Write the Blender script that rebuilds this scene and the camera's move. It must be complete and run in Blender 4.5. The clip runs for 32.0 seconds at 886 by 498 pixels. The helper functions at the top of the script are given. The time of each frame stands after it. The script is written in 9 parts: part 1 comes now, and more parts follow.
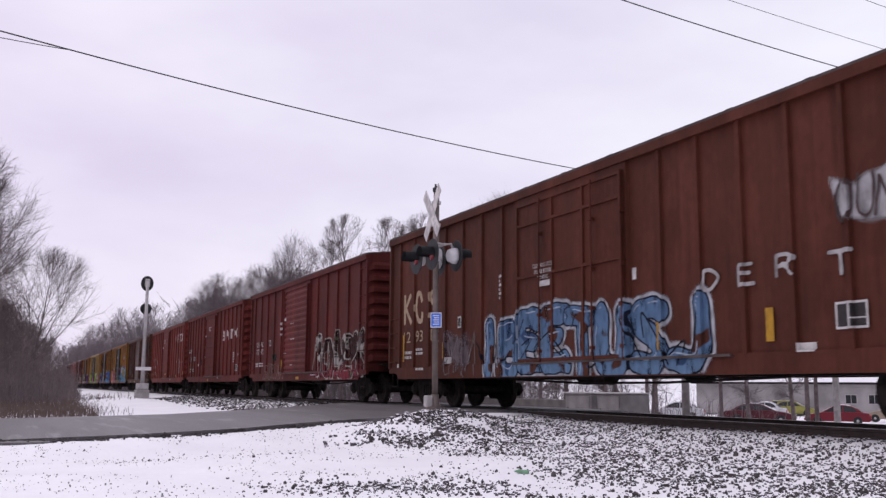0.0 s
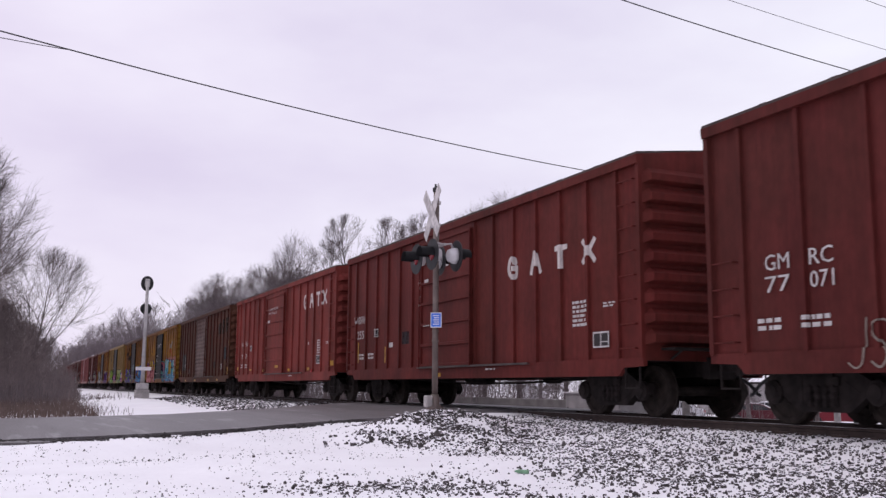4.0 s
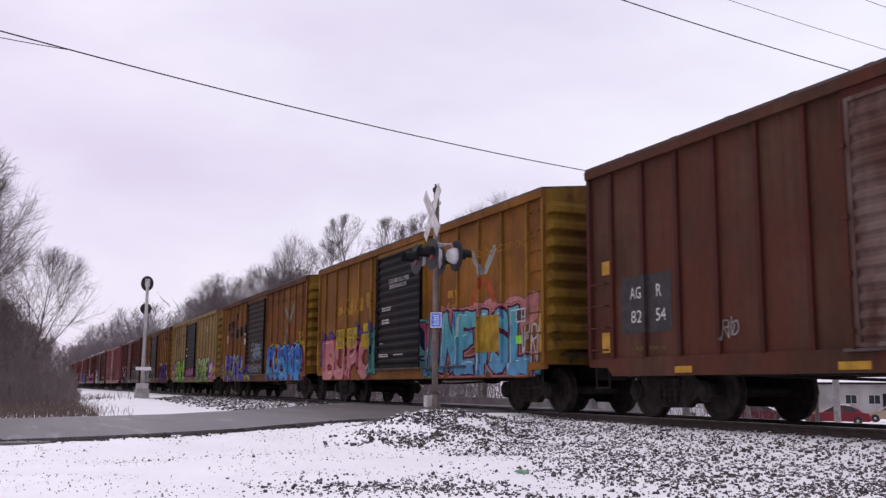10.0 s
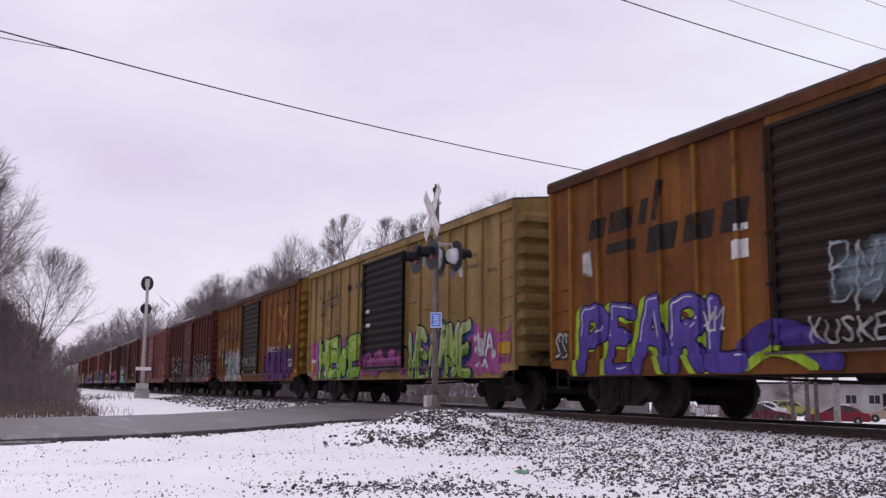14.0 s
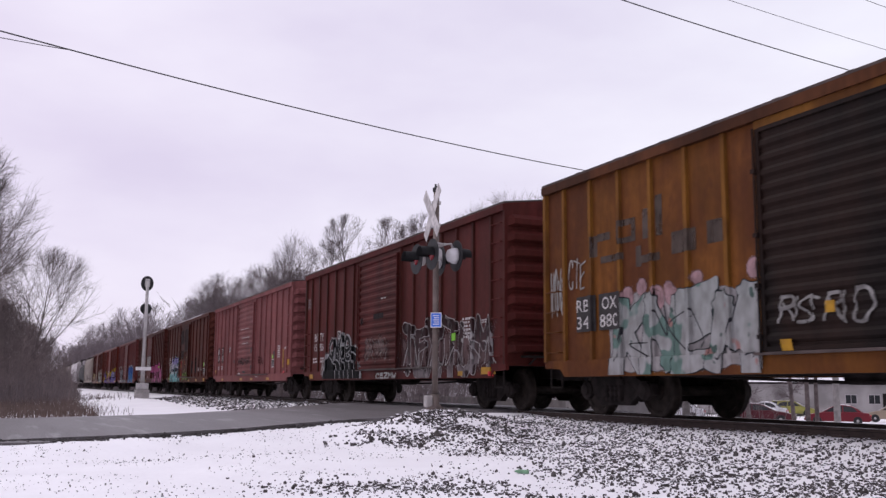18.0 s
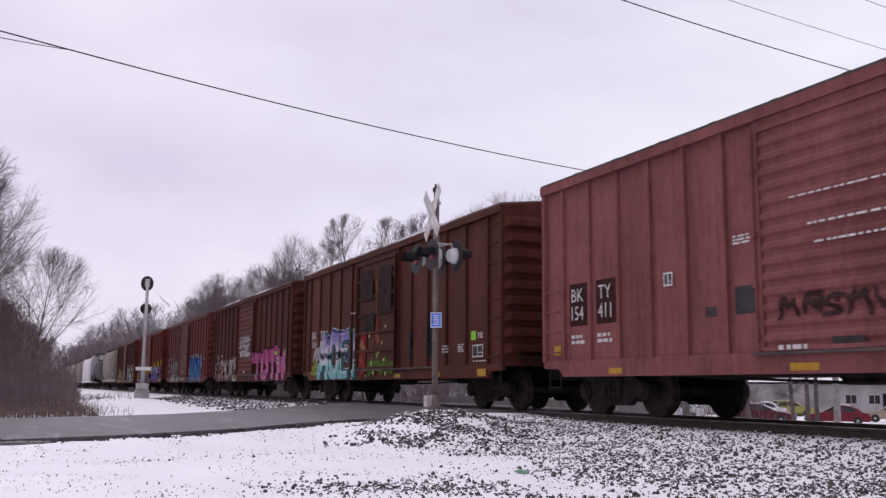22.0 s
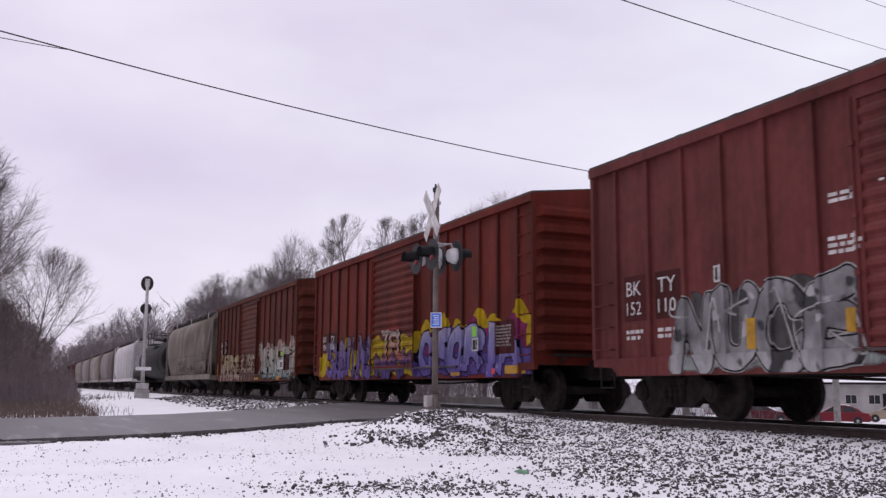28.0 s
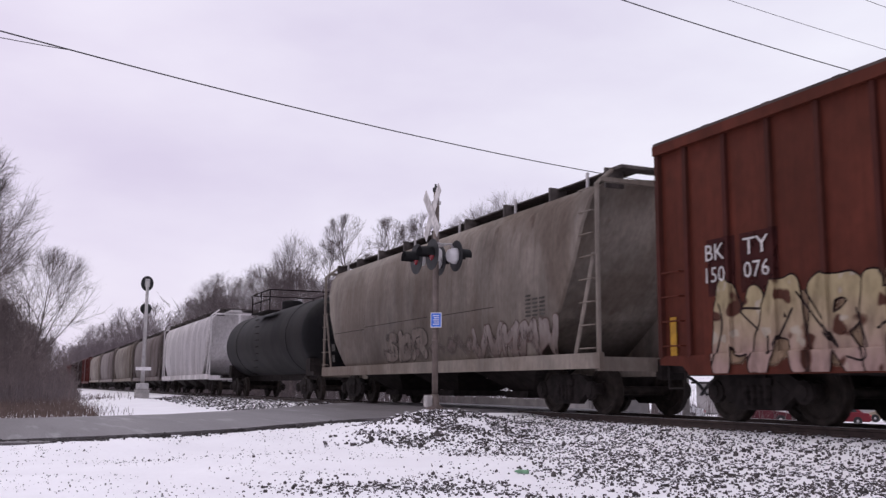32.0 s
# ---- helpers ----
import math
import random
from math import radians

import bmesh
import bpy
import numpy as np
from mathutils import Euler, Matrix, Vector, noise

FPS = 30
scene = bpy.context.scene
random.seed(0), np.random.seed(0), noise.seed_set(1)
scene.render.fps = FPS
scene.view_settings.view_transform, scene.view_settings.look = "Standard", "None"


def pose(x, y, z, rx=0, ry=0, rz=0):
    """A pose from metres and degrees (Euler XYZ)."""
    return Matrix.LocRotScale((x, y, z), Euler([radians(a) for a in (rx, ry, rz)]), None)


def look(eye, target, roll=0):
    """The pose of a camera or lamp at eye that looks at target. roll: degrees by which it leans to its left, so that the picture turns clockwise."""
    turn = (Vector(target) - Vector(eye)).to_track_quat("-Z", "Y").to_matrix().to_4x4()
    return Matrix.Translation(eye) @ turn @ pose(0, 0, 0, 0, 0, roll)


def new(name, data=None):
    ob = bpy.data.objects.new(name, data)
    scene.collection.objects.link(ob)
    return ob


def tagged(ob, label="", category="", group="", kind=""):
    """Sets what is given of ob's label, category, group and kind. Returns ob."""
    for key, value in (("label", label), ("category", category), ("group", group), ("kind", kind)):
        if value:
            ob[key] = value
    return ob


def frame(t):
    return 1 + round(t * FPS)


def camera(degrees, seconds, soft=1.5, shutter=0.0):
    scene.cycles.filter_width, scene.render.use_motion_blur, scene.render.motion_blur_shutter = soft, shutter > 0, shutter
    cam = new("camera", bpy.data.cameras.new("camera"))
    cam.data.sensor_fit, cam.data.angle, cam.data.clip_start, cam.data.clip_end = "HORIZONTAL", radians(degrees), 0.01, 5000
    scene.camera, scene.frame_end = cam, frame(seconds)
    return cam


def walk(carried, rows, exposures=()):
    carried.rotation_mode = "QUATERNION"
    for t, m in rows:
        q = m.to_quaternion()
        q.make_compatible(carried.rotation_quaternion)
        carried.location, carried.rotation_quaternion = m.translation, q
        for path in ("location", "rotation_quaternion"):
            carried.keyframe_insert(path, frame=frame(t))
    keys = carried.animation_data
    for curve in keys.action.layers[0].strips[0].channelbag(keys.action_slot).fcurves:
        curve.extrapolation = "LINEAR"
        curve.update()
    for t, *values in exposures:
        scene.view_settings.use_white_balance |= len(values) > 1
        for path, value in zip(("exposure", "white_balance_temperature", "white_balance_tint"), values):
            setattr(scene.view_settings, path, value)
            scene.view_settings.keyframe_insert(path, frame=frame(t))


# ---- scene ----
# The railway runs along x at y = -TRACK; rail tops are at z = 0. The camera stands on a tripod south of it.
TRACK = 10.84
EYE = Vector((0.0, 0.0, 0.484))
cam = camera(50.42, 32.0, soft=1.4, shutter=0.15)
YAW, PITCH = radians(24.11), radians(8.383)
AIM = Vector((math.cos(YAW) * math.cos(PITCH), -math.sin(YAW) * math.cos(PITCH), math.sin(PITCH)))
VIEW = look(EYE, EYE + AIM * 10, roll=0.44)
walk(cam, [(0, VIEW), (32, VIEW)], exposures=[(0, 0.0), (5, 0.0), (7, -0.05), (9, 0.04), (12, -0.06), (14, -0.07), (17, -0.04), (19, 0.03), (22, -0.05), (24, 0.03), (28, -0.07), (32, -0.05)])


def W(u, v, z=0.0):
    """u along the railway, v across it from the camera, z up."""
    return Vector((u, -v, z))


# ---- world and light: a bright overcast winter sky ----
world = bpy.data.worlds.new("overcast_sky")
scene.world = world
world.use_nodes = True
wt = world.node_tree
wt.nodes.clear()
sky = wt.nodes.new("ShaderNodeTexSky")
sky.sky_type, sky.sun_disc = "NISHITA", False
sky.sun_elevation, sky.sun_rotation = radians(53), radians(54)
wco = wt.nodes.new("ShaderNodeTexCoord")
wmap = wt.nodes.new("ShaderNodeMapping")
wmap.inputs["Scale"].default_value = (1.6, 1.6, 4.2)
wnoise = wt.nodes.new("ShaderNodeTexNoise")
wnoise.inputs["Scale"].default_value = 1.5
wnoise.inputs["Detail"].default_value = 5
wnoise.inputs["Roughness"].default_value = 0.5
wramp = wt.nodes.new("ShaderNodeValToRGB")
wramp.color_ramp.elements[0].position, wramp.color_ramp.elements[0].color = 0.3, (0.778, 0.708, 0.888, 1)
wramp.color_ramp.elements[1].position, wramp.color_ramp.elements[1].color = 0.72, (0.988, 0.946, 1.066, 1)
wscale = wt.nodes.new("ShaderNodeMix")
wscale.data_type, wscale.blend_type = "RGBA", "MULTIPLY"
wscale.inputs[0].default_value = 1.0
wscale.inputs[7].default_value = (0.1, 0.1, 0.1, 1)
wmix = wt.nodes.new("ShaderNodeMix")
wmix.data_type = "RGBA"
wmix.inputs[0].default_value = 0.93
wbg = wt.nodes.new("ShaderNodeBackground")
wbg.inputs["Strength"].default_value = 1.0
wout = wt.nodes.new("ShaderNodeOutputWorld")
wt.links.new(wco.outputs["Generated"], wmap.inputs["Vector"])
wt.links.new(wmap.outputs["Vector"], wnoise.inputs["Vector"])
wt.links.new(wnoise.outputs["Fac"], wramp.inputs["Fac"])
wt.links.new(sky.outputs["Color"], wscale.inputs[6])
wt.links.new(wscale.outputs[2], wmix.inputs[6])
wdot = wt.nodes.new("ShaderNodeVectorMath")
wdot.operation = "DOT_PRODUCT"
wdot.inputs[1].default_value = (-0.3, -1.0, 0.3)
wfac = wt.nodes.new("ShaderNodeMapRange")
wfac.inputs["From Min"].default_value, wfac.inputs["From Max"].default_value = -0.3, 0.65
wtint = wt.nodes.new("ShaderNodeMix")
wtint.data_type = "RGBA"
wtint.inputs[6].default_value, wtint.inputs[7].default_value = (1.0, 0.972, 0.99, 1), (0.985, 1.012, 1.005, 1)
wveil = wt.nodes.new("ShaderNodeMix")
wveil.data_type, wveil.blend_type = "RGBA", "MULTIPLY"
wveil.inputs[0].default_value = 1.0
wt.links.new(wco.outputs["Generated"], wdot.inputs[0])
wt.links.new(wdot.outputs["Value"], wfac.inputs["Value"])
wt.links.new(wfac.outputs["Result"], wtint.inputs[0])
wt.links.new(wramp.outputs["Color"], wveil.inputs[6])
wt.links.new(wtint.outputs[2], wveil.inputs[7])
wt.links.new(wveil.outputs[2], wmix.inputs[7])
wt.links.new(wmix.outputs[2], wbg.inputs["Color"])
wt.links.new(wbg.outputs["Background"], wout.inputs["Surface"])
sun = new("sun", bpy.data.lights.new("sun", "SUN"))
sun.data.energy, sun.data.angle, sun.data.color = 0.7, radians(25), (1.0, 0.97, 0.93)
sun.matrix_world = look((30, 22, 50), (0, 0, 0))


# ---- materials ----
def mat_base(name, rough=0.7, metal=0.0):
    m = bpy.data.materials.new(name)
    m.use_nodes = True
    nt = m.node_tree
    b = nt.nodes["Principled BSDF"]
    b.inputs["Roughness"].default_value, b.inputs["Metallic"].default_value = rough, metal
    return m, nt, b


def noise_node(nt, scale, detail=4, stretch=(1, 1, 1), offset=(0, 0, 0)):
    co = nt.nodes.new("ShaderNodeTexCoord")
    mp = nt.nodes.new("ShaderNodeMapping")
    mp.inputs["Scale"].default_value = stretch
    mp.inputs["Location"].default_value = offset
    n = nt.nodes.new("ShaderNodeTexNoise")
    n.inputs["Scale"].default_value, n.inputs["Detail"].default_value = scale, detail
    nt.links.new(co.outputs["Object"], mp.inputs["Vector"])
    nt.links.new(mp.outputs["Vector"], n.inputs["Vector"])
    return n.outputs["Fac"]


def ramp(nt, src, lo, hi, p0=0.35, p1=0.65):
    r = nt.nodes.new("ShaderNodeValToRGB")
    r.color_ramp.elements[0].position, r.color_ramp.elements[0].color = p0, (*lo, 1)
    r.color_ramp.elements[1].position, r.color_ramp.elements[1].color = p1, (*hi, 1)
    nt.links.new(src, r.inputs["Fac"])
    return r.outputs["Color"]


def mix(nt, fac, a, b, how="MIX"):
    n = nt.nodes.new("ShaderNodeMix")
    n.data_type, n.blend_type = "RGBA", how
    for sock, v in ((n.inputs[0], fac), (n.inputs[6], a), (n.inputs[7], b)):
        if isinstance(v, (int, float)):
            sock.default_value = v
        elif isinstance(v, tuple):
            sock.default_value = (*v, 1)
        else:
            nt.links.new(v, sock)
    return n.outputs[2]


def bump(nt, b, src, strength=0.3, dist=0.02):
    n = nt.nodes.new("ShaderNodeBump")
    n.inputs["Strength"].default_value, n.inputs["Distance"].default_value = strength, dist
    nt.links.new(src, n.inputs["Height"])
    nt.links.new(n.outputs["Normal"], b.inputs["Normal"])


def tone(c, k):
    return tuple(min(1.0, x * k) for x in c)


def plain(name, c, rough=0.7, metal=0.0, vary=0.25, scale=6.0):
    m, nt, b = mat_base(name, rough, metal)
    b.inputs["Specular IOR Level"].default_value = 0.25
    n = noise_node(nt, scale)
    nt.links.new(ramp(nt, n, tone(c, 1 - vary), tone(c, 1 + vary)), b.inputs["Base Color"])
    bump(nt, b, noise_node(nt, scale * 6), 0.12, 0.01)
    return m


PAINT_DEPTH = 0.40


def car_paint(name, c, rust=0.35, fade=(1.12, 0.86), seed=0, rustc=(0.075, 0.032, 0.02), streak=0.6, stain=0.3):
    """Weathered freight-car paint: large fading, streaks of rust running down, dirt, fine grain."""
    m, nt, b = mat_base(name, 0.62)
    b.inputs["Specular IOR Level"].default_value = 0.1
    c, rustc = tone(c, PAINT_DEPTH), tone(rustc, PAINT_DEPTH)
    off = (seed * 7.3, seed * 3.1, seed * 1.7)
    big = ramp(nt, noise_node(nt, 0.55, 3, (1, 1, 1.4), off), tone(c, fade[1]), tone(c, fade[0]), 0.3, 0.7)
    run = noise_node(nt, 1.0, 5, (7.0, 7.0, 0.45), off)
    col = mix(nt, ramp(nt, run, (0, 0, 0), (streak, streak, streak), 0.5, 0.75), big, tone(c, 0.62))
    panel = ramp(nt, noise_node(nt, 1.0, 1, (1.15, 1.15, 0.03), off), (0.86, 0.855, 0.855), (1.11, 1.105, 1.10), 0.36, 0.64)
    col = mix(nt, 1.0, col, panel, "MULTIPLY")
    fine = ramp(nt, noise_node(nt, 1.0, 4, (13.0, 13.0, 0.9), off), (0.92, 0.915, 0.91), (1.04, 1.04, 1.04), 0.34, 0.62)
    col = mix(nt, 1.0, col, fine, "MULTIPLY")
    soot = ramp(nt, noise_node(nt, 0.8, 6, (1.6, 1.6, 0.8), (seed * 2.9, 4.0, seed)), (0, 0, 0), (0.55, 0.55, 0.55), 0.55, 0.74)
    col = mix(nt, soot, col, tone(c, 0.42))
    spots = noise_node(nt, 2.6, 8, (1, 1, 0.55), off)
    lo = 0.74 - 0.26 * rust
    col = mix(nt, ramp(nt, spots, (0, 0, 0), (0.9, 0.9, 0.9), lo, lo + 0.16), col, rustc)
    blot = noise_node(nt, 0.9, 9, (1.0, 1.0, 0.5), (seed * 1.3, 9.0, seed * 5.1))
    col = mix(nt, ramp(nt, blot, (0, 0, 0), (stain, stain, stain), 0.43, 0.6), col, tone(rustc, 1.15))
    grime = ramp(nt, noise_node(nt, 9.0, 6, (1, 1, 0.7), off), (0.84, 0.83, 0.82), (1.06, 1.05, 1.05), 0.3, 0.7)
    col = mix(nt, 1.0, col, grime, "MULTIPLY")
    nt.links.new(col, b.inputs["Base Color"])
    bump(nt, b, noise_node(nt, 5.0, 6, (1, 1, 0.7), off), 0.2, 0.012)
    return m


def glow(name, c, strength):
    m, nt, b = mat_base(name, 0.25)
    b.inputs["Base Color"].default_value = (*c, 1)
    b.inputs["Emission Color"].default_value = (*c, 1)
    b.inputs["Emission Strength"].default_value = strength
    return m


def snowy(name, c, rough, amount, scale, vary=0.35):
    """A surface with snow lying on its upward faces."""
    m, nt, b = mat_base(name, rough)
    base = ramp(nt, noise_node(nt, scale), tone(c, 1 - vary), tone(c, 1 + vary))
    g = nt.nodes.new("ShaderNodeNewGeometry")
    sp = nt.nodes.new("ShaderNodeSeparateXYZ")
    nt.links.new(g.outputs["Normal"], sp.inputs[0])
    ad = nt.nodes.new("ShaderNodeMath")
    ad.operation = "MULTIPLY_ADD"
    nt.links.new(noise_node(nt, scale * 2.2), ad.inputs[0])
    ad.inputs[1].default_value = 0.5
    nt.links.new(sp.outputs["Z"], ad.inputs[2])
    lay = ramp(nt, ad.outputs[0], (0, 0, 0), (1, 1, 1), min(0.999, amount - 0.06), min(1.0, amount + 0.06))
    nt.links.new(mix(nt, lay, base, (0.83, 0.82, 0.86)), b.inputs["Base Color"])
    return m


def snow_material():
    m, nt, b = mat_base("trodden_snow", 0.75)
    white = ramp(nt, noise_node(nt, 0.9, 4), (0.85, 0.835, 0.87), (0.91, 0.90, 0.93), 0.3, 0.7)
    thin = ramp(nt, noise_node(nt, 7.0, 6), (0, 0, 0), (1, 1, 1), 0.66, 0.74)
    where = ramp(nt, noise_node(nt, 0.35, 3), (0, 0, 0), (0.45, 0.45, 0.45), 0.5, 0.7)
    dirt = mix(nt, 1.0, thin, where, "MULTIPLY")
    nt.links.new(mix(nt, dirt, white, (0.27, 0.235, 0.215)), b.inputs["Base Color"])
    bump(nt, b, noise_node(nt, 6.0, 7), 0.5, 0.03)
    return m


def asphalt_material():
    m, nt, b = mat_base("wet_asphalt", 0.5)
    a = ramp(nt, noise_node(nt, 0.7, 5, (0.25, 2.2, 1)), (0.085, 0.076, 0.079), (0.135, 0.123, 0.128), 0.3, 0.7)
    grit = ramp(nt, noise_node(nt, 30.0, 3), (0.7, 0.7, 0.7), (1.25, 1.25, 1.25))
    salt = ramp(nt, noise_node(nt, 1.2, 6, (0.3, 3.0, 1), (4, 0, 0)), (0, 0, 0), (0.35, 0.35, 0.35), 0.58, 0.72)
    nt.links.new(mix(nt, salt, mix(nt, 1.0, a, grit, "MULTIPLY"), (0.4, 0.39, 0.4)), b.inputs["Base Color"])
    bump(nt, b, noise_node(nt, 40.0, 4), 0.3, 0.01)
    return m


SNOW = snow_material()
ASPHALT = asphalt_material()
STONE = snowy("ballast_stone", (0.055, 0.047, 0.047), 0.85, 1.14, 14.0, 0.5)
TIE_WOOD = snowy("creosoted_tie_wood", (0.055, 0.043, 0.038), 0.85, 1.12, 8.0)
RAIL_STEEL = plain("rusty_rail_steel", (0.045, 0.032, 0.028), 0.6, 0.3)
RAIL_TOP = plain("polished_rail_head", (0.35, 0.34, 0.34), 0.3, 0.9)
BARK = plain("grey_brown_bark", (0.12, 0.097, 0.095), 0.9, 0, 0.3, 5.0)
# Haze is mixed into these two twig colours, palest for the distant woods.
TWIG = plain("bare_twig", (0.145, 0.119, 0.122), 0.9, 0, 0.25, 2.0)
HAZED_FAR_TWIG = plain("hazed_distant_twig", (0.165, 0.137, 0.146), 0.9, 0, 0.2, 0.3)
DRY_GRASS = plain("dry_brown_weeds", (0.115, 0.083, 0.072), 0.9, 0, 0.4, 3.0)
IRON = plain("black_dirty_iron", (0.018, 0.0145, 0.0138), 0.8, 0.0, 0.4, 5.0)
WHEEL_STEEL = plain("brown_dusty_wheel_steel", (0.024, 0.019, 0.0165), 0.7, 0.0, 0.35, 7.0)
for dull in (IRON, WHEEL_STEEL):
    dull.node_tree.nodes["Principled BSDF"].inputs["Specular IOR Level"].default_value = 0.1
GALV = plain("galvanised_steel", (0.42, 0.40, 0.40), 0.5, 0.35, 0.15, 6.0)
MAST_PAINT = plain("weathered_aluminium_mast", (0.15, 0.12, 0.108), 0.55, 0.2, 0.2, 4.0)
BLACK = plain("flat_black_enamel", (0.022, 0.022, 0.024), 0.55, 0, 0.3, 5.0)
WHITE = plain("dirty_white_enamel", (0.72, 0.70, 0.71), 0.5, 0, 0.12, 5.0)
CONCRETE = plain("grey_concrete", (0.34, 0.32, 0.31), 0.85, 0, 0.2, 3.0)
WIRE = plain("black_wire_sheath", (0.03, 0.03, 0.033), 0.6, 0, 0.1, 1.0)
LENS_RED = glow("red_signal_lens", (0.17, 0.010, 0.016), 0.04)
SIGN_WORN = plain("worn_grey_white_enamel", (0.50, 0.475, 0.47), 0.55, 0, 0.35, 5.0)
BLUE_SIGN = plain("blue_enamel_sign", (0.06, 0.17, 0.62), 0.4, 0, 0.08, 6.0)
DARK_TWIG = plain("brown_bare_twig", (0.105, 0.083, 0.082), 0.9, 0, 0.25, 2.0)
THICKET_TWIG = plain("grey_brown_thicket_twig", (0.16, 0.128, 0.126), 0.9, 0, 0.3, 1.0)
STENCIL_WHITE = plain("white_stencil_paint", (0.46, 0.44, 0.43), 0.6, 0, 0.18, 7.0)
STENCIL_BLACK = plain("black_stencil_paint", (0.025, 0.022, 0.022), 0.6, 0, 0.3, 7.0)
YELLOW = plain("yellow_reflector_tape", (0.33, 0.175, 0.01), 0.4, 0, 0.2, 8.0)
LIME = plain("lime_sticker", (0.19, 0.5, 0.04), 0.5, 0, 0.1, 8.0)
REDTAPE = plain("red_reflector_tape", (0.45, 0.03, 0.04), 0.4, 0, 0.15, 8.0)


# ---- small mesh tools ----
def part(name, bm, material, parent=None, label=""):
    me = bpy.data.meshes.new(name)
    bm.to_mesh(me)
    bm.free()
    return hang(name, me, material, parent, label)


def hang(name, me, material, parent=None, label="", second=None):
    """Links one mesh object; the mesh may be shared, the material sits on the object."""
    ob = new(name, me)
    if not me.materials:
        me.materials.append(material)
    ob.material_slots[0].link = "OBJECT"
    ob.material_slots[0].material = material
    if second:
        if len(me.materials) < 2:
            me.materials.append(second)
        ob.material_slots[1].link = "OBJECT"
        ob.material_slots[1].material = second
    if parent:
        ob.parent = parent
    if label:
        ob["label"] = label
    return ob


def box(bm, x0, x1, y0, y1, z0, z1):
    v = [bm.verts.new((x, y, z)) for x in (x0, x1) for y in (y0, y1) for z in (z0, z1)]
    for f in ((0, 1, 3, 2), (4, 6, 7, 5), (0, 4, 5, 1), (2, 3, 7, 6), (0, 2, 6, 4), (1, 5, 7, 3)):
        bm.faces.new([v[i] for i in f])
    return v


def bevelled(bm, w=0.01, segs=1):
    bmesh.ops.bevel(bm, geom=list(bm.edges), offset=w, segments=segs, profile=0.6, affect="EDGES", clamp_overlap=True)
    return bm


def prism(bm, pts, axis, lo, hi):
    """Extrudes a closed outline along an axis ('x': pts are (y, z); 'y': (x, z); 'z': (x, y))."""
    def at(p, d):
        return {"x": (d, p[0], p[1]), "y": (p[0], d, p[1]), "z": (p[0], p[1], d)}[axis]
    a = [bm.verts.new(at(p, lo)) for p in pts]
    b = [bm.verts.new(at(p, hi)) for p in pts]
    n = len(pts)
    for i in range(n):
        bm.faces.new((a[i], a[(i + 1) % n], b[(i + 1) % n], b[i]))
    bm.faces.new(a[::-1])
    bm.faces.new(b)


def tube(bm, p, q, r, r2=None, sides=8):
    p, q = Vector(p), Vector(q)
    m = (q - p).to_track_quat("Z", "Y").to_matrix()
    r2 = r if r2 is None else r2
    ring = [Vector((math.cos(2 * math.pi * i / sides), math.sin(2 * math.pi * i / sides), 0)) for i in range(sides)]
    a = [bm.verts.new(p + m @ (c * r)) for c in ring]
    b = [bm.verts.new(q + m @ (c * r2)) for c in ring]
    for i in range(sides):
        bm.faces.new((a[i], a[(i + 1) % sides], b[(i + 1) % sides], b[i]))
    bm.faces.new(a[::-1])
    bm.faces.new(b)


def path_tube(bm, pts, r, sides=6):
    """One bent tube through the points."""
    pts = [Vector(q) for q in pts]
    rings, last = [], None
    for i, q in enumerate(pts):
        d = (pts[min(i + 1, len(pts) - 1)] - pts[max(i - 1, 0)]).normalized()
        side = d.cross(Vector((0, 0, 1)) if abs(d.z) < 0.9 else Vector((0, 1, 0))).normalized() if last is None else (last - d * last.dot(d)).normalized()
        last, up = side, d.cross(side)
        rings.append([bm.verts.new(q + r * (side * math.cos(2 * math.pi * k / sides) + up * math.sin(2 * math.pi * k / sides))) for k in range(sides)])
    for a, b in zip(rings, rings[1:]):
        for k in range(sides):
            bm.faces.new((a[k], a[(k + 1) % sides], b[(k + 1) % sides], b[k]))
    bm.faces.new(rings[0][::-1])
    bm.faces.new(rings[-1])


def lathe(bm, prof, axis="y", sides=24, centre=(0, 0, 0)):
    """Turns a profile of (distance along the axis, radius) round the axis."""
    rings = []
    for d, r in prof:
        row = []
        for i in range(sides):
            c, s_ = math.cos(2 * math.pi * i / sides) * r, math.sin(2 * math.pi * i / sides) * r
            p = {"y": (c, d, s_), "x": (d, c, s_), "z": (c, s_, d)}[axis]
            row.append(bm.verts.new(Vector(p) + Vector(centre)))
        rings.append(row)
    for a, b in zip(rings, rings[1:]):
        for i in range(sides):
            bm.faces.new((a[i], b[i], b[(i + 1) % sides], a[(i + 1) % sides]))
    bm.faces.new(rings[0])
    bm.faces.new(rings[-1][::-1])


def finish(bm):
    bmesh.ops.recalc_face_normals(bm, faces=list(bm.faces))
    return bm


def smooth(ob):
    for f in ob.data.polygons:
        f.use_smooth = True
    return ob


def mesh_from(name, verts, faces):
    me = bpy.data.meshes.new(name)
    me.from_pydata(verts, [], faces)
    me.update()
    return me


def empty(name, m=None, parent=None):
    ob = new(name)
    ob.empty_display_size = 0.3
    if m is not None:
        ob.matrix_basis = m
    if parent:
        ob.parent = parent
    return ob


def lerp_table(x, table):
    if x <= table[0][0]:
        return table[0][1]
    for (a, fa), (b, fb) in zip(table, table[1:]):
        if x <= b:
            return fa + (fb - fa) * (x - a) / (b - a)
    return table[-1][1]


# ---- the lie of the land ----
ROAD0, ROAD1 = 18.4, 28.3


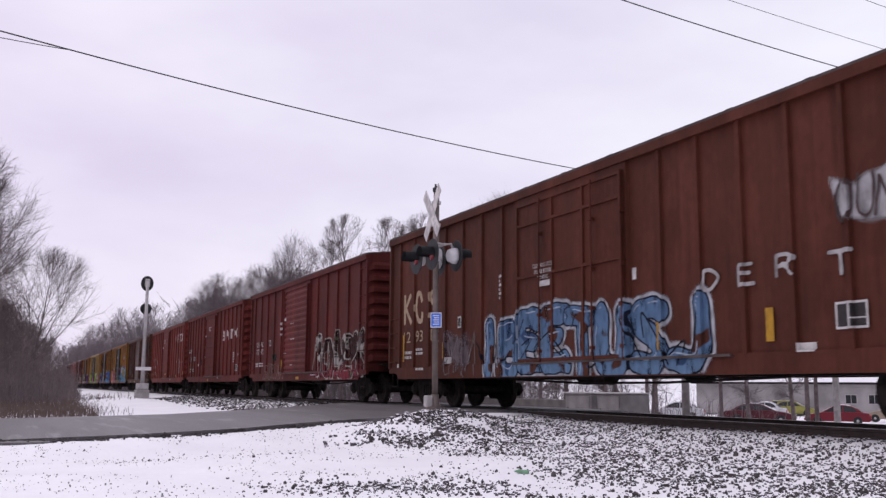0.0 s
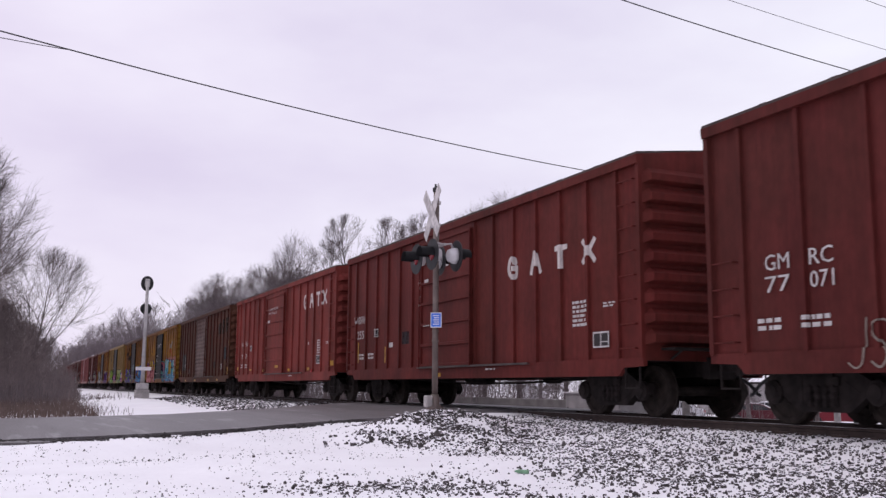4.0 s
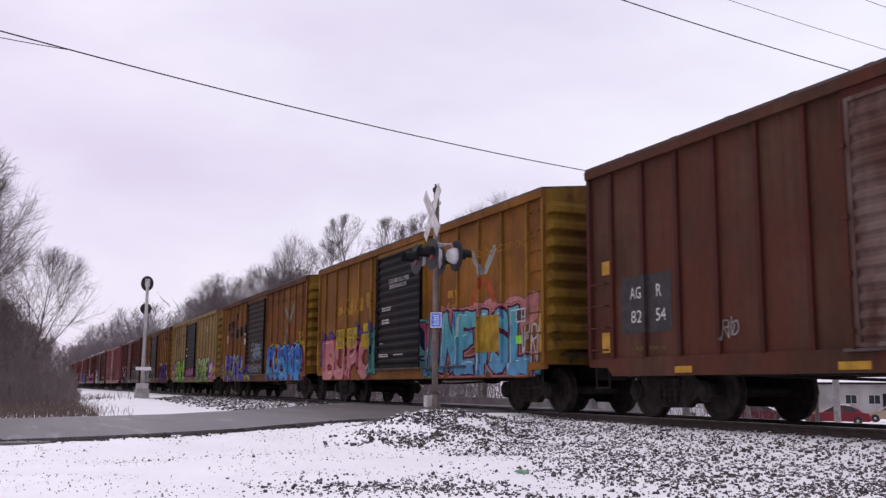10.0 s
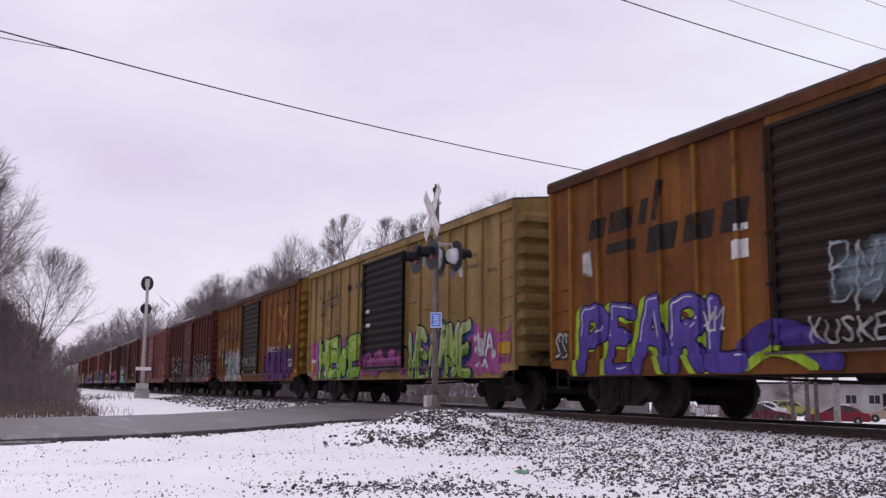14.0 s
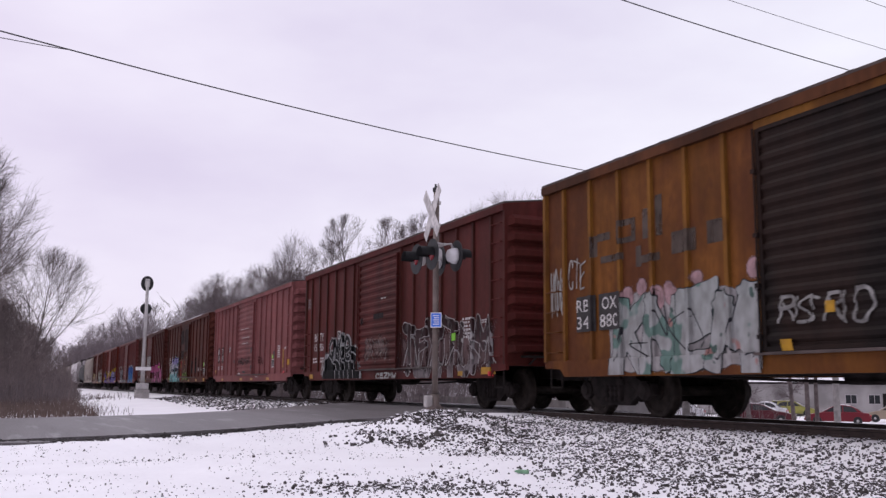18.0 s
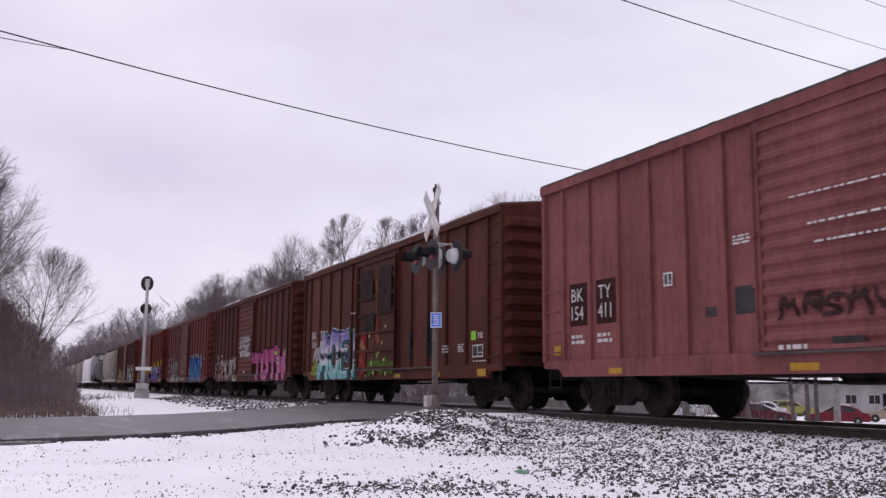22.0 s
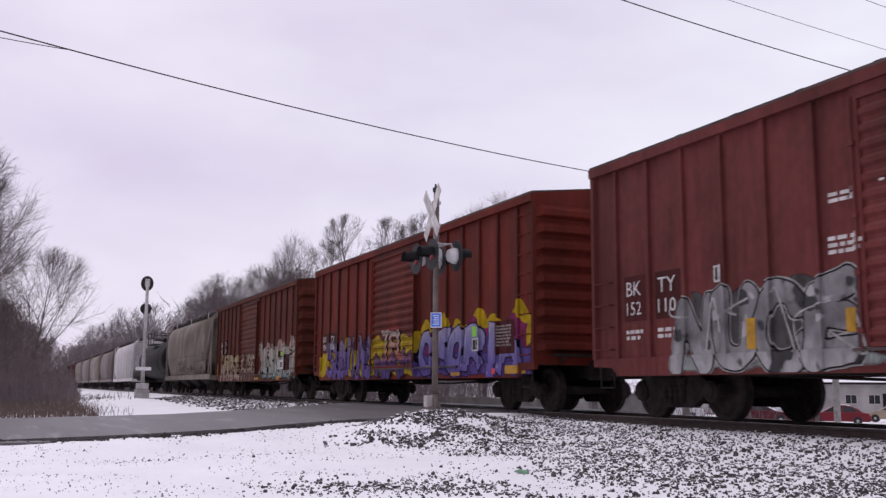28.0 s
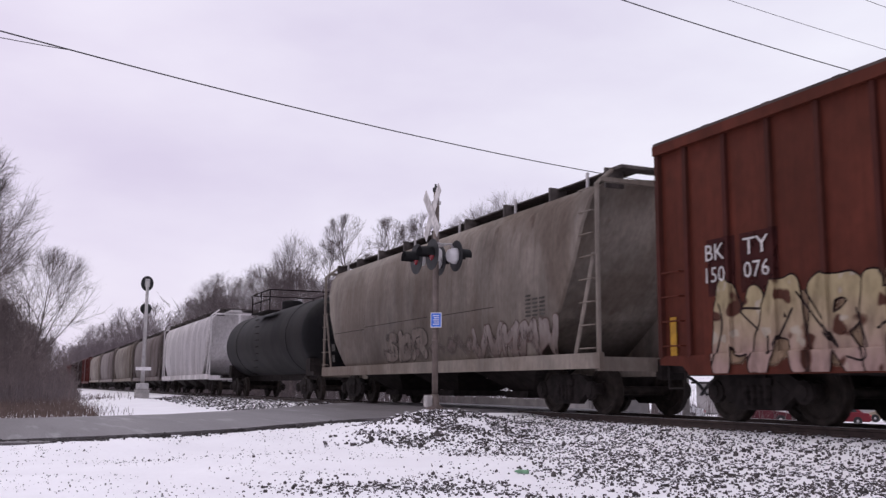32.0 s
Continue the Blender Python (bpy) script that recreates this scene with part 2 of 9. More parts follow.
def near_edge(v):
    """The road widens a little on the near side, away from the crossing."""
    k = max(0.0, min(1.0, (6.5 - v) / 5.0))
    return ROAD0 - 1.35 * k * k * (3 - 2 * k)


LAND = [(-600, -1.4), (-60, -1.0), (-20, -0.8), (0, -0.64), (4, -0.52), (6.6, -0.40), (8.0, -0.33), (9.35, -0.195), (9.8, -0.125),
        (TRACK + 1.7, -0.135), (TRACK + 6.5, -0.3), (TRACK + 11, -1.0), (TRACK + 17, -1.7), (TRACK + 43, -1.95), (TRACK + 60, -1.95), (700, -1.5)]
ROADZ = [(-600, -1.2), (-40, -0.75), (-8, -0.5), (0, -0.42), (4, -0.33), (7.0, -0.17), (9.2, -0.005), (TRACK + 2.0, -0.005),
         (TRACK + 9, -0.75), (TRACK + 24, -1.85), (700, -1.5)]


def road_z(u, v):
    tilt = 0.05 * max(0.0, min(1.0, (7.5 - abs(v - 5)) / 7)) * (1 - (u - ROAD0) / (ROAD1 - ROAD0))
    return lerp_table(v, ROADZ) + tilt


def land_z(u, v, rough=True):
    z = lerp_table(v, LAND)
    z += 0.46 * math.exp(-(((u - 16.2) / 1.75) ** 2 + ((v - 7.1) / 1.35) ** 2))
    z += 0.30 * math.exp(-(((u - 53.0) / 7.0) ** 2 + ((v - 5.0) / 2.2) ** 2))
    first = near_edge(v)
    gap = max(first - u, u - ROAD1)
    if gap < 2.2:
        k = max(0.0, min(1.0, gap / 2.2))
        k = k * k * (3 - 2 * k)
        z = road_z(min(max(u, first), ROAD1), v) * (1 - k) + z * k - 0.05 * (1 - k)
        if gap < -0.05:
            z -= 0.15
    if rough and gap > 0.1 and (v < 8.7 or v > TRACK + 2):
        z += 0.035 * noise.noise((u * 0.9, v * 0.9, 0)) + 0.012 * noise.noise((u * 3.1, v * 3.1, 4))
    return z


def spaced(*runs):
    out = []
    for a, b, n in runs:
        out += [a + (b - a) * i / n for i in range(n)]
    return out + [runs[-1][1]]


us = spaced((-900, -60, 12), (-60, -6, 18), (-6, 17.5, 150), (17.5, 29.3, 36), (29.3, 75, 90), (75, 200, 30), (200, 1600, 20))
vs = spaced((-900, -40, 14), (-40, -4, 24), (-4, 12, 110), (12, 40, 40), (40, 140, 20), (140, 1200, 14))
gv = [W(u, v, land_z(u, v)) for u in us for v in vs]
nv = len(vs)
gf = [(i * nv + j, i * nv + j + 1, (i + 1) * nv + j + 1, (i + 1) * nv + j) for i in range(len(us) - 1) for j in range(nv - 1)]
ground = hang("ground", mesh_from("ground", gv, [f[::-1] for f in gf]), SNOW)
smooth(ground)
tagged(ground, "snow-covered uneven ground with dirt showing through", "ground", kind="structure")

bm = bmesh.new()
rv = spaced((-400, -40, 12), (-40, -8, 16), (-8, TRACK + 24, 150), (TRACK + 24, 400, 12))
rows = [[bm.verts.new(W(near_edge(v) + (ROAD1 - near_edge(v)) * k / 8 + 0.09 * noise.noise((v * 1.3, k, 0)) * (k in (0, 8)), v,
                        road_z(near_edge(v) + (ROAD1 - near_edge(v)) * k / 8, v) + 0.05 * (1 - ((k - 4) / 4) ** 2) * (v < 7))) for k in range(9)] for v in rv]
for a, b in zip(rows, rows[1:]):
    for k in range(8):
        bm.faces.new((a[k], b[k], b[k + 1], a[k + 1]))
edge = [e for e in bm.edges if e.is_boundary]
low = bmesh.ops.extrude_edge_only(bm, edges=edge)
bmesh.ops.translate(bm, verts=[g for g in low["geom"] if isinstance(g, bmesh.types.BMVert)], vec=(0, 0, -0.1))
road = part("road", finish(bm), ASPHALT)
tagged(road, "damp grey asphalt road leading over the level crossing", "road", kind="structure")


# ---- the railway track ----
def rail_mesh(u0, u1):
    bm = bmesh.new()
    prof = [(-0.07, -0.18), (0.07, -0.18), (0.07, -0.168), (0.012, -0.145), (0.012, -0.045), (0.036, -0.035), (0.036, -0.004), (0.03, 0.0),
            (-0.03, 0.0), (-0.036, -0.004), (-0.036, -0.035), (-0.012, -0.045), (-0.012, -0.145), (-0.07, -0.168)]
    prism(bm, prof, "x", u0, u1)
    return finish(bm)


track = empty("railway_track", pose(0, -TRACK, 0))
tagged(track, "single railway track with rusty rails on wooden ties", "railway track", kind="structure")
for side in (-0.755, 0.755):
    r = part("rail", rail_mesh(-60, 700), RAIL_STEEL, track)
    r.location = (0, side, 0)
    bm = bmesh.new()
    box(bm, -60, 700, side - 0.027, side + 0.027, 0.0005, 0.003)
    part("rail_head", bm, RAIL_TOP, track, "bright worn running surface")
bm = bmesh.new()
box(bm, -0.115, 0.115, -1.3, 1.3, -0.365, -0.184)
tie_me = bpy.data.meshes.new("tie")
bevelled(bm, 0.012).to_mesh(tie_me)
bm.free()
rnd = random.Random(5)
for i in range(140):
    u = -14 + 0.52 * i
    if ROAD0 - 0.1 < u < ROAD1 + 0.1:
        continue
    t = hang("tie", tie_me, TIE_WOOD, track)
    t.matrix_basis = pose(u + rnd.uniform(-0.03, 0.03), rnd.uniform(-0.05, 0.05), rnd.uniform(-0.012, 0.006), 0, 0, rnd.uniform(-1.2, 1.2))
bm = bmesh.new()
for i in range(260):
    u = 58.9 + 0.52 * i
    box(bm, u - 0.11, u + 0.11, -1.3, 1.3, -0.36, -0.185)
tagged(part("far_ties", bm, TIE_WOOD, track), kind="stuff")
bm = bmesh.new()
box(bm, -0.09, 0.09, -0.17, 0.17, -0.186, -0.172)
plate_me = bpy.data.meshes.new("tie_plate")
bm.to_mesh(plate_me)
bm.free()
for i in range(40):
    p = hang("tie_plate", plate_me, RAIL_STEEL, track)
    p.location = (-14 + 0.52 * (i + 24), 0.755, 0)


# Added dark bars: a dashed line for the shaded gaps and plates along the rail.
bm = bmesh.new()
box(bm, -0.14, 0.14, 0.0, 0.04, -0.15, -0.098)
dash_me = bpy.data.meshes.new("dark_rail_dash")
bm.to_mesh(dash_me)
bm.free()
for i in range(70):
    u = -12 + 0.52 * i
    if not ROAD0 - 0.2 < u < ROAD1 + 0.2:
        a = hang("dark_rail_dash", dash_me, RAIL_STEEL, track)
        a.matrix_basis = pose(u + rnd.uniform(-0.05, 0.05), 0.955, rnd.uniform(-0.004, 0.012), 0, 0, rnd.uniform(-2, 2))


# ---- ballast stones: many small angular rocks lying in the snow ----
def stone_shapes(n, rnd):
    out = []
    for _ in range(n):
        bm = bmesh.new()
        bmesh.ops.create_icosphere(bm, subdivisions=1, radius=1.0)
        for v in bm.verts:
            v.co *= rnd.uniform(0.65, 1.15)
            v.co.z *= rnd.uniform(0.75, 1.0)
        bm.verts.index_update()
        vs_ = np.array([v.co[:] for v in bm.verts])
        fs_ = np.array([[v.index for v in f.verts] for f in bm.faces])
        bm.free()
        out.append((vs_, fs_))
    return out


def scatter(name, count, region, density, size, material, label, category, seed, sink=0.25):
    rnd = random.Random(seed)
    shapes = stone_shapes(7, rnd)
    V, F, base, made, tries = [], [], 0, 0, 0
    while made < count and tries < count * 30:
        tries += 1
        u, v = rnd.uniform(region[0], region[1]), rnd.uniform(region[2], region[3])
        if rnd.random() > density(u, v):
            continue
        s = size * math.exp(rnd.gauss(0, 0.38))
        vs_, fs_ = shapes[rnd.randrange(7)]
        a = rnd.uniform(0, 2 * math.pi)
        ca, sa = math.cos(a), math.sin(a)
        q = vs_ * s * np.array([rnd.uniform(0.8, 1.25), rnd.uniform(0.8, 1.15), rnd.uniform(1.05, 1.5)])
        q = np.stack([q[:, 0] * ca - q[:, 1] * sa, q[:, 0] * sa + q[:, 1] * ca, q[:, 2]], 1)
        V.append(q + np.array([u, -v, land_z(u, v) + s * sink]))
        F.append(fs_ + base)
        base += len(vs_)
        made += 1
    V, F = np.concatenate(V), np.concatenate(F)
    ob = hang(name, mesh_from(name, V.tolist(), F.tolist()), material)
    return tagged(ob, label, category, kind="stuff")


def clump(u, v, f):
    return 0.5 + 0.5 * noise.noise((u * f, v * f, 9.0))


def shoulder_density(u, v):
    if ROAD0 - 0.9 < u < ROAD1 + 0.6:
        return 0.0
    edge = 5.9 + 0.9 * noise.noise((u * 0.5, 0, 3))
    k = max(0.0, min(1.0, (v - edge + 0.6) / 1.2))
    if v > 9.5:
        k = 0.8
    k *= 1.0 - 0.75 * math.exp(-((u - 15.6) / 2.0) ** 2 - ((v - 7.0) / 1.5) ** 2)
    return k * (0.72 + 0.28 * clump(u, v, 1.4))


def mound_density(u, v):
    return math.exp(-(((u - 15.0) / 1.35) ** 2 + ((v - 6.8) / 1.1) ** 2)) * max(0.0, min(1.0, 3.2 * (clump(u + 0.6 * v, 1.7 * v, 1.1) - 0.36))) * max(0.0, 1.0 - 0.5 * max(0.0, u - 15.6))


def near_density(u, v):
    band = math.exp(-((math.hypot(u - 1.5, v + 0.8) - 8.6) / 1.1) ** 2)
    side = max(0.0, min(1.0, (v - 2.2) / 1.0))
    return band * side * max(0.0, clump(u, v, 0.9) - 0.2) * 1.2


def sparse_density(u, v):
    return max(0.0, clump(u, v, 0.8) - 0.38)


def far_density(u, v):
    return max(0.0, min(1.0, (v - 6.6) / 1.2)) * (0.3 + 0.7 * clump(u, v, 0.8))


# ---- freight cars ----
CACHE = {}


def cached(key, build):
    if key not in CACHE:
        bm = build()
        me = bpy.data.meshes.new(key[0] if isinstance(key, tuple) else key)
        bm.to_mesh(me)
        bm.free()
        CACHE[key] = me
    return CACHE[key]


WHEEL_R = 0.457


def wheelset_bm():
    bm = bmesh.new()
    prof = [(-1.0, 0.05), (-0.99, 0.075), (-0.84, 0.08), (-0.83, 0.16), (-0.80, 0.17), (-0.79, 0.34), (-0.815, 0.37), (-0.815, 0.435),
            (-0.80, WHEEL_R - 0.004), (-0.70, WHEEL_R + 0.002), (-0.692, 0.482), (-0.675, 0.482), (-0.672, 0.36), (-0.70, 0.33), (-0.70, 0.17), (-0.66, 0.15), (-0.65, 0.085)]
    lathe(bm, prof + [(-d, r) for d, r in prof[::-1]], "y", 22)
    for s in (-1, 1):
        for k in range(3):
            a = 2 * math.pi * k / 3
            tube(bm, (0.045 * math.cos(a), s * 0.995, 0.045 * math.sin(a)), (0.045 * math.cos(a), s * 1.02, 0.045 * math.sin(a)), 0.014, None, 6)
    return finish(bm)


def side_frame_bm():
    bm = bmesh.new()
    out = [(-1.08, 0.40), (-1.06, 0.57), (-0.80, 0.60), (-0.50, 0.76), (0.50, 0.76), (0.80, 0.60), (1.06, 0.57), (1.08, 0.40),
           (0.74, 0.42), (0.42, 0.20), (-0.42, 0.20), (-0.74, 0.42)]
    prism(bm, out, "y", 0.93, 1.07)
    holes = [[(-0.62, 0.46), (-0.36, 0.62), (-0.36, 0.30)], [(0.62, 0.46), (0.36, 0.62), (0.36, 0.30)]]
    for h in holes:
        prism(bm, h, "y", 1.055, 1.078)
    for x in (-0.2, -0.07, 0.07, 0.2):
        for k in range(3):
            lathe(bm, [(0.27 + 0.1 * k, 0.045), (0.32 + 0.1 * k, 0.062), (0.37 + 0.1 * k, 0.045)], "z", 6, (x, 1.09, 0))
    for x in (-0.89, 0.89):
        lathe(bm, [(1.03, 0.17), (1.10, 0.17), (1.13, 0.11), (1.15, 0.11)], "y", 12, (x, 0, WHEEL_R))
    box(bm, -0.3, 0.3, 0.95, 1.12, 0.55, 0.66)
    return finish(bm)


def bolster_bm():
    bm = bmesh.new()
    box(bm, -0.2, 0.2, -1.1, 1.1, 0.5, 0.74)
    lathe(bm, [(0.72, 0.22), (0.84, 0.22)], "z", 16)
    for x in (-0.48, 0.48):
        box(bm, x - 0.06, x + 0.06, -0.85, 0.85, 0.33, 0.45)
        for y in (-0.74, 0.74):
            box(bm, x + (0.02 if x < 0 else -0.08), x + (0.08 if x < 0 else -0.02), y - 0.09, y + 0.09, 0.26, 0.6)
    return finish(bm)


SPINNERS = []


def truck(parent, x, spin=True):
    t = empty("truck", pose(x, 0, 0), parent)
    frame_me = cached("side_frame", side_frame_bm)
    hang("side_frame", frame_me, IRON, t, "black cast side frame with coil springs")
    hang("side_frame", frame_me, IRON, t, "black cast side frame with coil springs").rotation_euler = (0, 0, math.pi)
    hang("bolster", cached("bolster", bolster_bm), IRON, t)
    for dx in (-0.889, 0.889):
        w = hang("wheelset", cached("wheelset", wheelset_bm), WHEEL_STEEL, t, "steel wheels on an axle")
        w.location = (dx, 0, WHEEL_R)
        if spin:
            SPINNERS.append((w, dx))
    return t


def coupler_bm():
    bm = bmesh.new()
    box(bm, -0.1, 0.62, -0.07, 0.07, 0.78, 0.95)
    prism(bm, [(0.6, -0.16), (0.86, -0.19), (0.9, -0.06), (0.74, 0.0), (0.9, 0.10), (0.86, 0.18), (0.6, 0.14)], "z", 0.72, 1.02)
    box(bm, -0.05, 0.12, -0.28, 0.28, 0.66, 1.02)
    return finish(bm)


def hose_bm():
    bm = bmesh.new()
    path_tube(bm, [(0.1, 0.32, 0.72), (0.35, 0.36, 0.58), (0.6, 0.30, 0.42), (0.82, 0.14, 0.40)], 0.028)
    return bm


def ribs_of(spec):
    """Places along the side, from its west end, at which the upright ribs stand."""
    n, L, d0, d1 = spec["ribs"], spec["L"], spec["door"][0], spec["door"][1]
    first = 0.72
    left = [first + (d0 - 0.75 - first) * i / (n - 1) for i in range(n)]
    right = [d1 + 0.95 + (L - 0.72 - d1 - 0.95) * i / (n - 1) for i in range(n)]
    return left, right


SKIN, RIB = 1.515, 0.055


def breaks(spec):
    """The side's outline seen from above: (place along the side, distance from the middle)."""
    out = [(0.0, SKIN + 0.07), (0.09, SKIN + 0.07), (0.11, SKIN)]
    left, right = ribs_of(spec)
    d0, d1 = spec["door"]
    for a in left:
        out += [(a - 0.048, SKIN), (a - 0.04, SKIN + RIB), (a + 0.04, SKIN + RIB), (a + 0.048, SKIN)]
    out += [(d0 - 0.1, SKIN), (d0 - 0.08, SKIN + 0.06), (d1 + 0.08, SKIN + 0.06), (d1 + 0.1, SKIN)]
    for a in right:
        out += [(a - 0.048, SKIN), (a - 0.04, SKIN + RIB), (a + 0.04, SKIN + RIB), (a + 0.048, SKIN)]
    L = spec["L"]
    return out + [(L - 0.11, SKIN), (L - 0.09, SKIN + 0.07), (L, SKIN + 0.07)]


def side_wall_bm(spec):
    L, H = spec["L"], spec["H"]
    bm = bmesh.new()
    pts = breaks(spec)
    low = [bm.verts.new((L / 2 - a, y, 0.98)) for a, y in pts]
    top = [bm.verts.new((L / 2 - a, y, H - 0.16)) for a, y in pts]
    for i in range(len(pts) - 1):
        f = bm.faces.new((low[i], low[i + 1], top[i + 1], top[i]))
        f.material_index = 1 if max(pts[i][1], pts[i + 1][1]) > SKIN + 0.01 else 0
    back = [bm.verts.new((x, SKIN - 0.04, z)) for x, z in ((L / 2, 0.98), (-L / 2, 0.98), (-L / 2, H - 0.16), (L / 2, H - 0.16))]
    bm.faces.new(back)
    bm.faces.new([low[0], top[0], back[3], back[0]])
    bm.faces.new([low[-1], back[1], back[2], top[-1]])
    bm.faces.new([back[0], back[1]] + low[::-1])
    bm.faces.new([back[2], back[3]] + top)
    return bm


def sill_bm(spec):
    """Side sill: deep between the trucks, cut away over them."""
    L, s = spec["L"], spec["sill"]
    h = L / 2
    bm = bmesh.new()
    out = [(-h, 1.0), (-h, 0.86), (-h + 0.55, 0.84), (-h + 0.7, s), (h - 0.7, s), (h - 0.55, 0.84), (h, 0.86), (h, 1.0)]
    prism(bm, out, "y", SKIN - 0.03, SKIN + 0.045)
    return finish(bm)


def chord_bm(spec):
    L, H = spec["L"], spec["H"]
    bm = bmesh.new()
    prism(bm, [(SKIN - 0.05, H - 0.17), (SKIN + 0.10, H - 0.17), (SKIN + 0.11, H - 0.02), (SKIN - 0.05, H)], "x", -L / 2, L / 2)
    return finish(bm)


def end_wall_bm(spec):
    """Pressed end with horizontal corrugations, facing +x."""
    H = spec["H"]
    bm = bmesh.new()
    prof = [(0.0, 0.95), (0.0, 1.15)]
    n = spec.get("endribs", 9)
    step = (H - 0.17 - 1.2) / n
    for i in range(n):
        z = 1.2 + step * i
        prof += [(0.0, z), (0.12, z + step * 0.16), (0.12, z + step * 0.5), (0.0, z + step * 0.82)]
    prof += [(0.0, H - 0.1), (0.0, H)]
    ys = (-SKIN, -SKIN + 0.12, SKIN - 0.12, SKIN)
    cols = [[bm.verts.new((d if k in (1, 2) else 0.0, y, z)) for d, z in prof] for k, y in enumerate(ys)]
    for a, b in zip(cols, cols[1:]):
        for i in range(len(prof) - 1):
            bm.faces.new((a[i], b[i], b[i + 1], a[i + 1]))
    ridge = bm.verts.new((0, 0, H + 0.2))
    bm.faces.new([c[-1] for c in cols] + [ridge])
    geom = bmesh.ops.extrude_face_region(bm, geom=list(bm.faces))["geom"]
    bmesh.ops.translate(bm, verts=[g for g in geom if isinstance(g, bmesh.types.BMVert)], vec=(-0.05, 0, 0))
    return finish(bm)


def roof_bm(spec):
    L, H = spec["L"], spec["H"]
    bm = bmesh.new()
    prism(bm, [(-SKIN - 0.09, H - 0.01), (-SKIN - 0.09, H + 0.03), (0, H + 0.22), (SKIN + 0.09, H + 0.03), (SKIN + 0.09, H - 0.01), (0, H + 0.17)], "x", -L / 2, L / 2)
    n = 12
    for i in range(1, n):
        x = -L / 2 + L * i / n
        prism(bm, [(-SKIN - 0.10, H + 0.03), (-SKIN - 0.05, H + 0.055), (0, H + 0.24), (SKIN + 0.05, H + 0.055), (SKIN + 0.10, H + 0.03), (0, H + 0.19)], "x", x - 0.05, x + 0.05)
    return finish(bm)


def underframe_bm(spec):
    L = spec["L"]
    bm = bmesh.new()
    box(bm, -L / 2 + 0.05, L / 2 - 0.05, -SKIN + 0.05, SKIN - 0.05, 0.96, 1.04)
    box(bm, -L / 2, L / 2, -0.18, 0.18, 0.70, 0.96)
    for i in range(9):
        x = -L / 2 + 2.6 + (L - 5.2) * i / 8
        prism(bm, [(-SKIN + 0.1, 0.96), (-0.3, 0.76), (0.3, 0.76), (SKIN - 0.1, 0.96)], "x", x - 0.05, x + 0.05)
    return finish(bm)


def tank_bm():
    bm = bmesh.new()
    lathe(bm, [(-0.55, 0.05), (-0.5, 0.2), (0.5, 0.2), (0.55, 0.05)], "x", 14, (0.9, 0.3, 0.76))
    lathe(bm, [(-0.2, 0.16), (0.35, 0.16), (0.4, 0.05), (0.7, 0.03)], "x", 12, (-1.2, -0.6, 0.76))
    path_tube(bm, [(-4.5, 0.55, 0.68), (-1.5, 0.5, 0.6), (1.4, 0.5, 0.6), (4.5, 0.5, 0.7)], 0.025)
    path_tube(bm, [(-4.5, 1.2, 0.72), (4.5, 1.2, 0.7)], 0.02)
    return finish(bm)


def ladder_bm(rungs, w, z0, z1):
    bm = bmesh.new()
    for i in range(rungs):
        z = z0 + (z1 - z0) * i / (rungs - 1)
        path_tube(bm, [(-w / 2, 0, z), (-w / 2, 0.09, z), (w / 2, 0.09, z), (w / 2, 0, z)], 0.014, 5)
    return bm


def rung_bm():
    bm = bmesh.new()
    path_tube(bm, [(-0.21, 0, 0), (-0.21, 0.09, 0), (0.21, 0.09, 0), (0.21, 0, 0)], 0.014, 5)
    return bm


def stirrup_bm():
    bm = bmesh.new()
    path_tube(bm, [(-0.2, 0, 0.85), (-0.2, 0.0, 0.5), (0.2, 0.0, 0.5), (0.2, 0, 0.85)], 0.02, 5)
    return bm


DOOR_Y = SKIN + 0.075


def door_face(spec, z):
    """How far out the door's leaf lies at a height: corrugations, or flat between its ribs."""
    z0, z1 = 1.1, spec["H"] - 0.4
    if spec["doorkind"] != "corrugated":
        return DOOR_Y + 0.0 * z
    k = ((z - z0) / (z1 - z0) * 14) % 1.0
    wave = np.interp(k, [0.0, 0.22, 0.5, 0.72, 1.0], [0.0, 0.034, 0.034, 0.0, 0.0])
    return DOOR_Y + np.where((z > z0) & (z < z1), wave, 0.0)


def door_bm(spec):
    """The leaf alone, pressed with corrugations where it has them."""
    d0, d1 = spec["door"]
    L, H = spec["L"], spec["H"]
    x0, x1 = L / 2 - d1, L / 2 - d0
    z0, z1 = 1.0, H - 0.3
    zs = [z0, z1]
    if spec["doorkind"] == "corrugated":
        zs = [z0] + [1.1 + (H - 1.5) * (i + k) / 14 for i in range(14) for k in (0.0, 0.22, 0.5, 0.72)] + [H - 0.4, z1]
    bm = bmesh.new()
    prism(bm, [(SKIN + 0.02, z0)] + [(float(door_face(spec, np.float64(z))), z) for z in zs] + [(SKIN + 0.02, z1)], "x", x0, x1)
    return finish(bm)


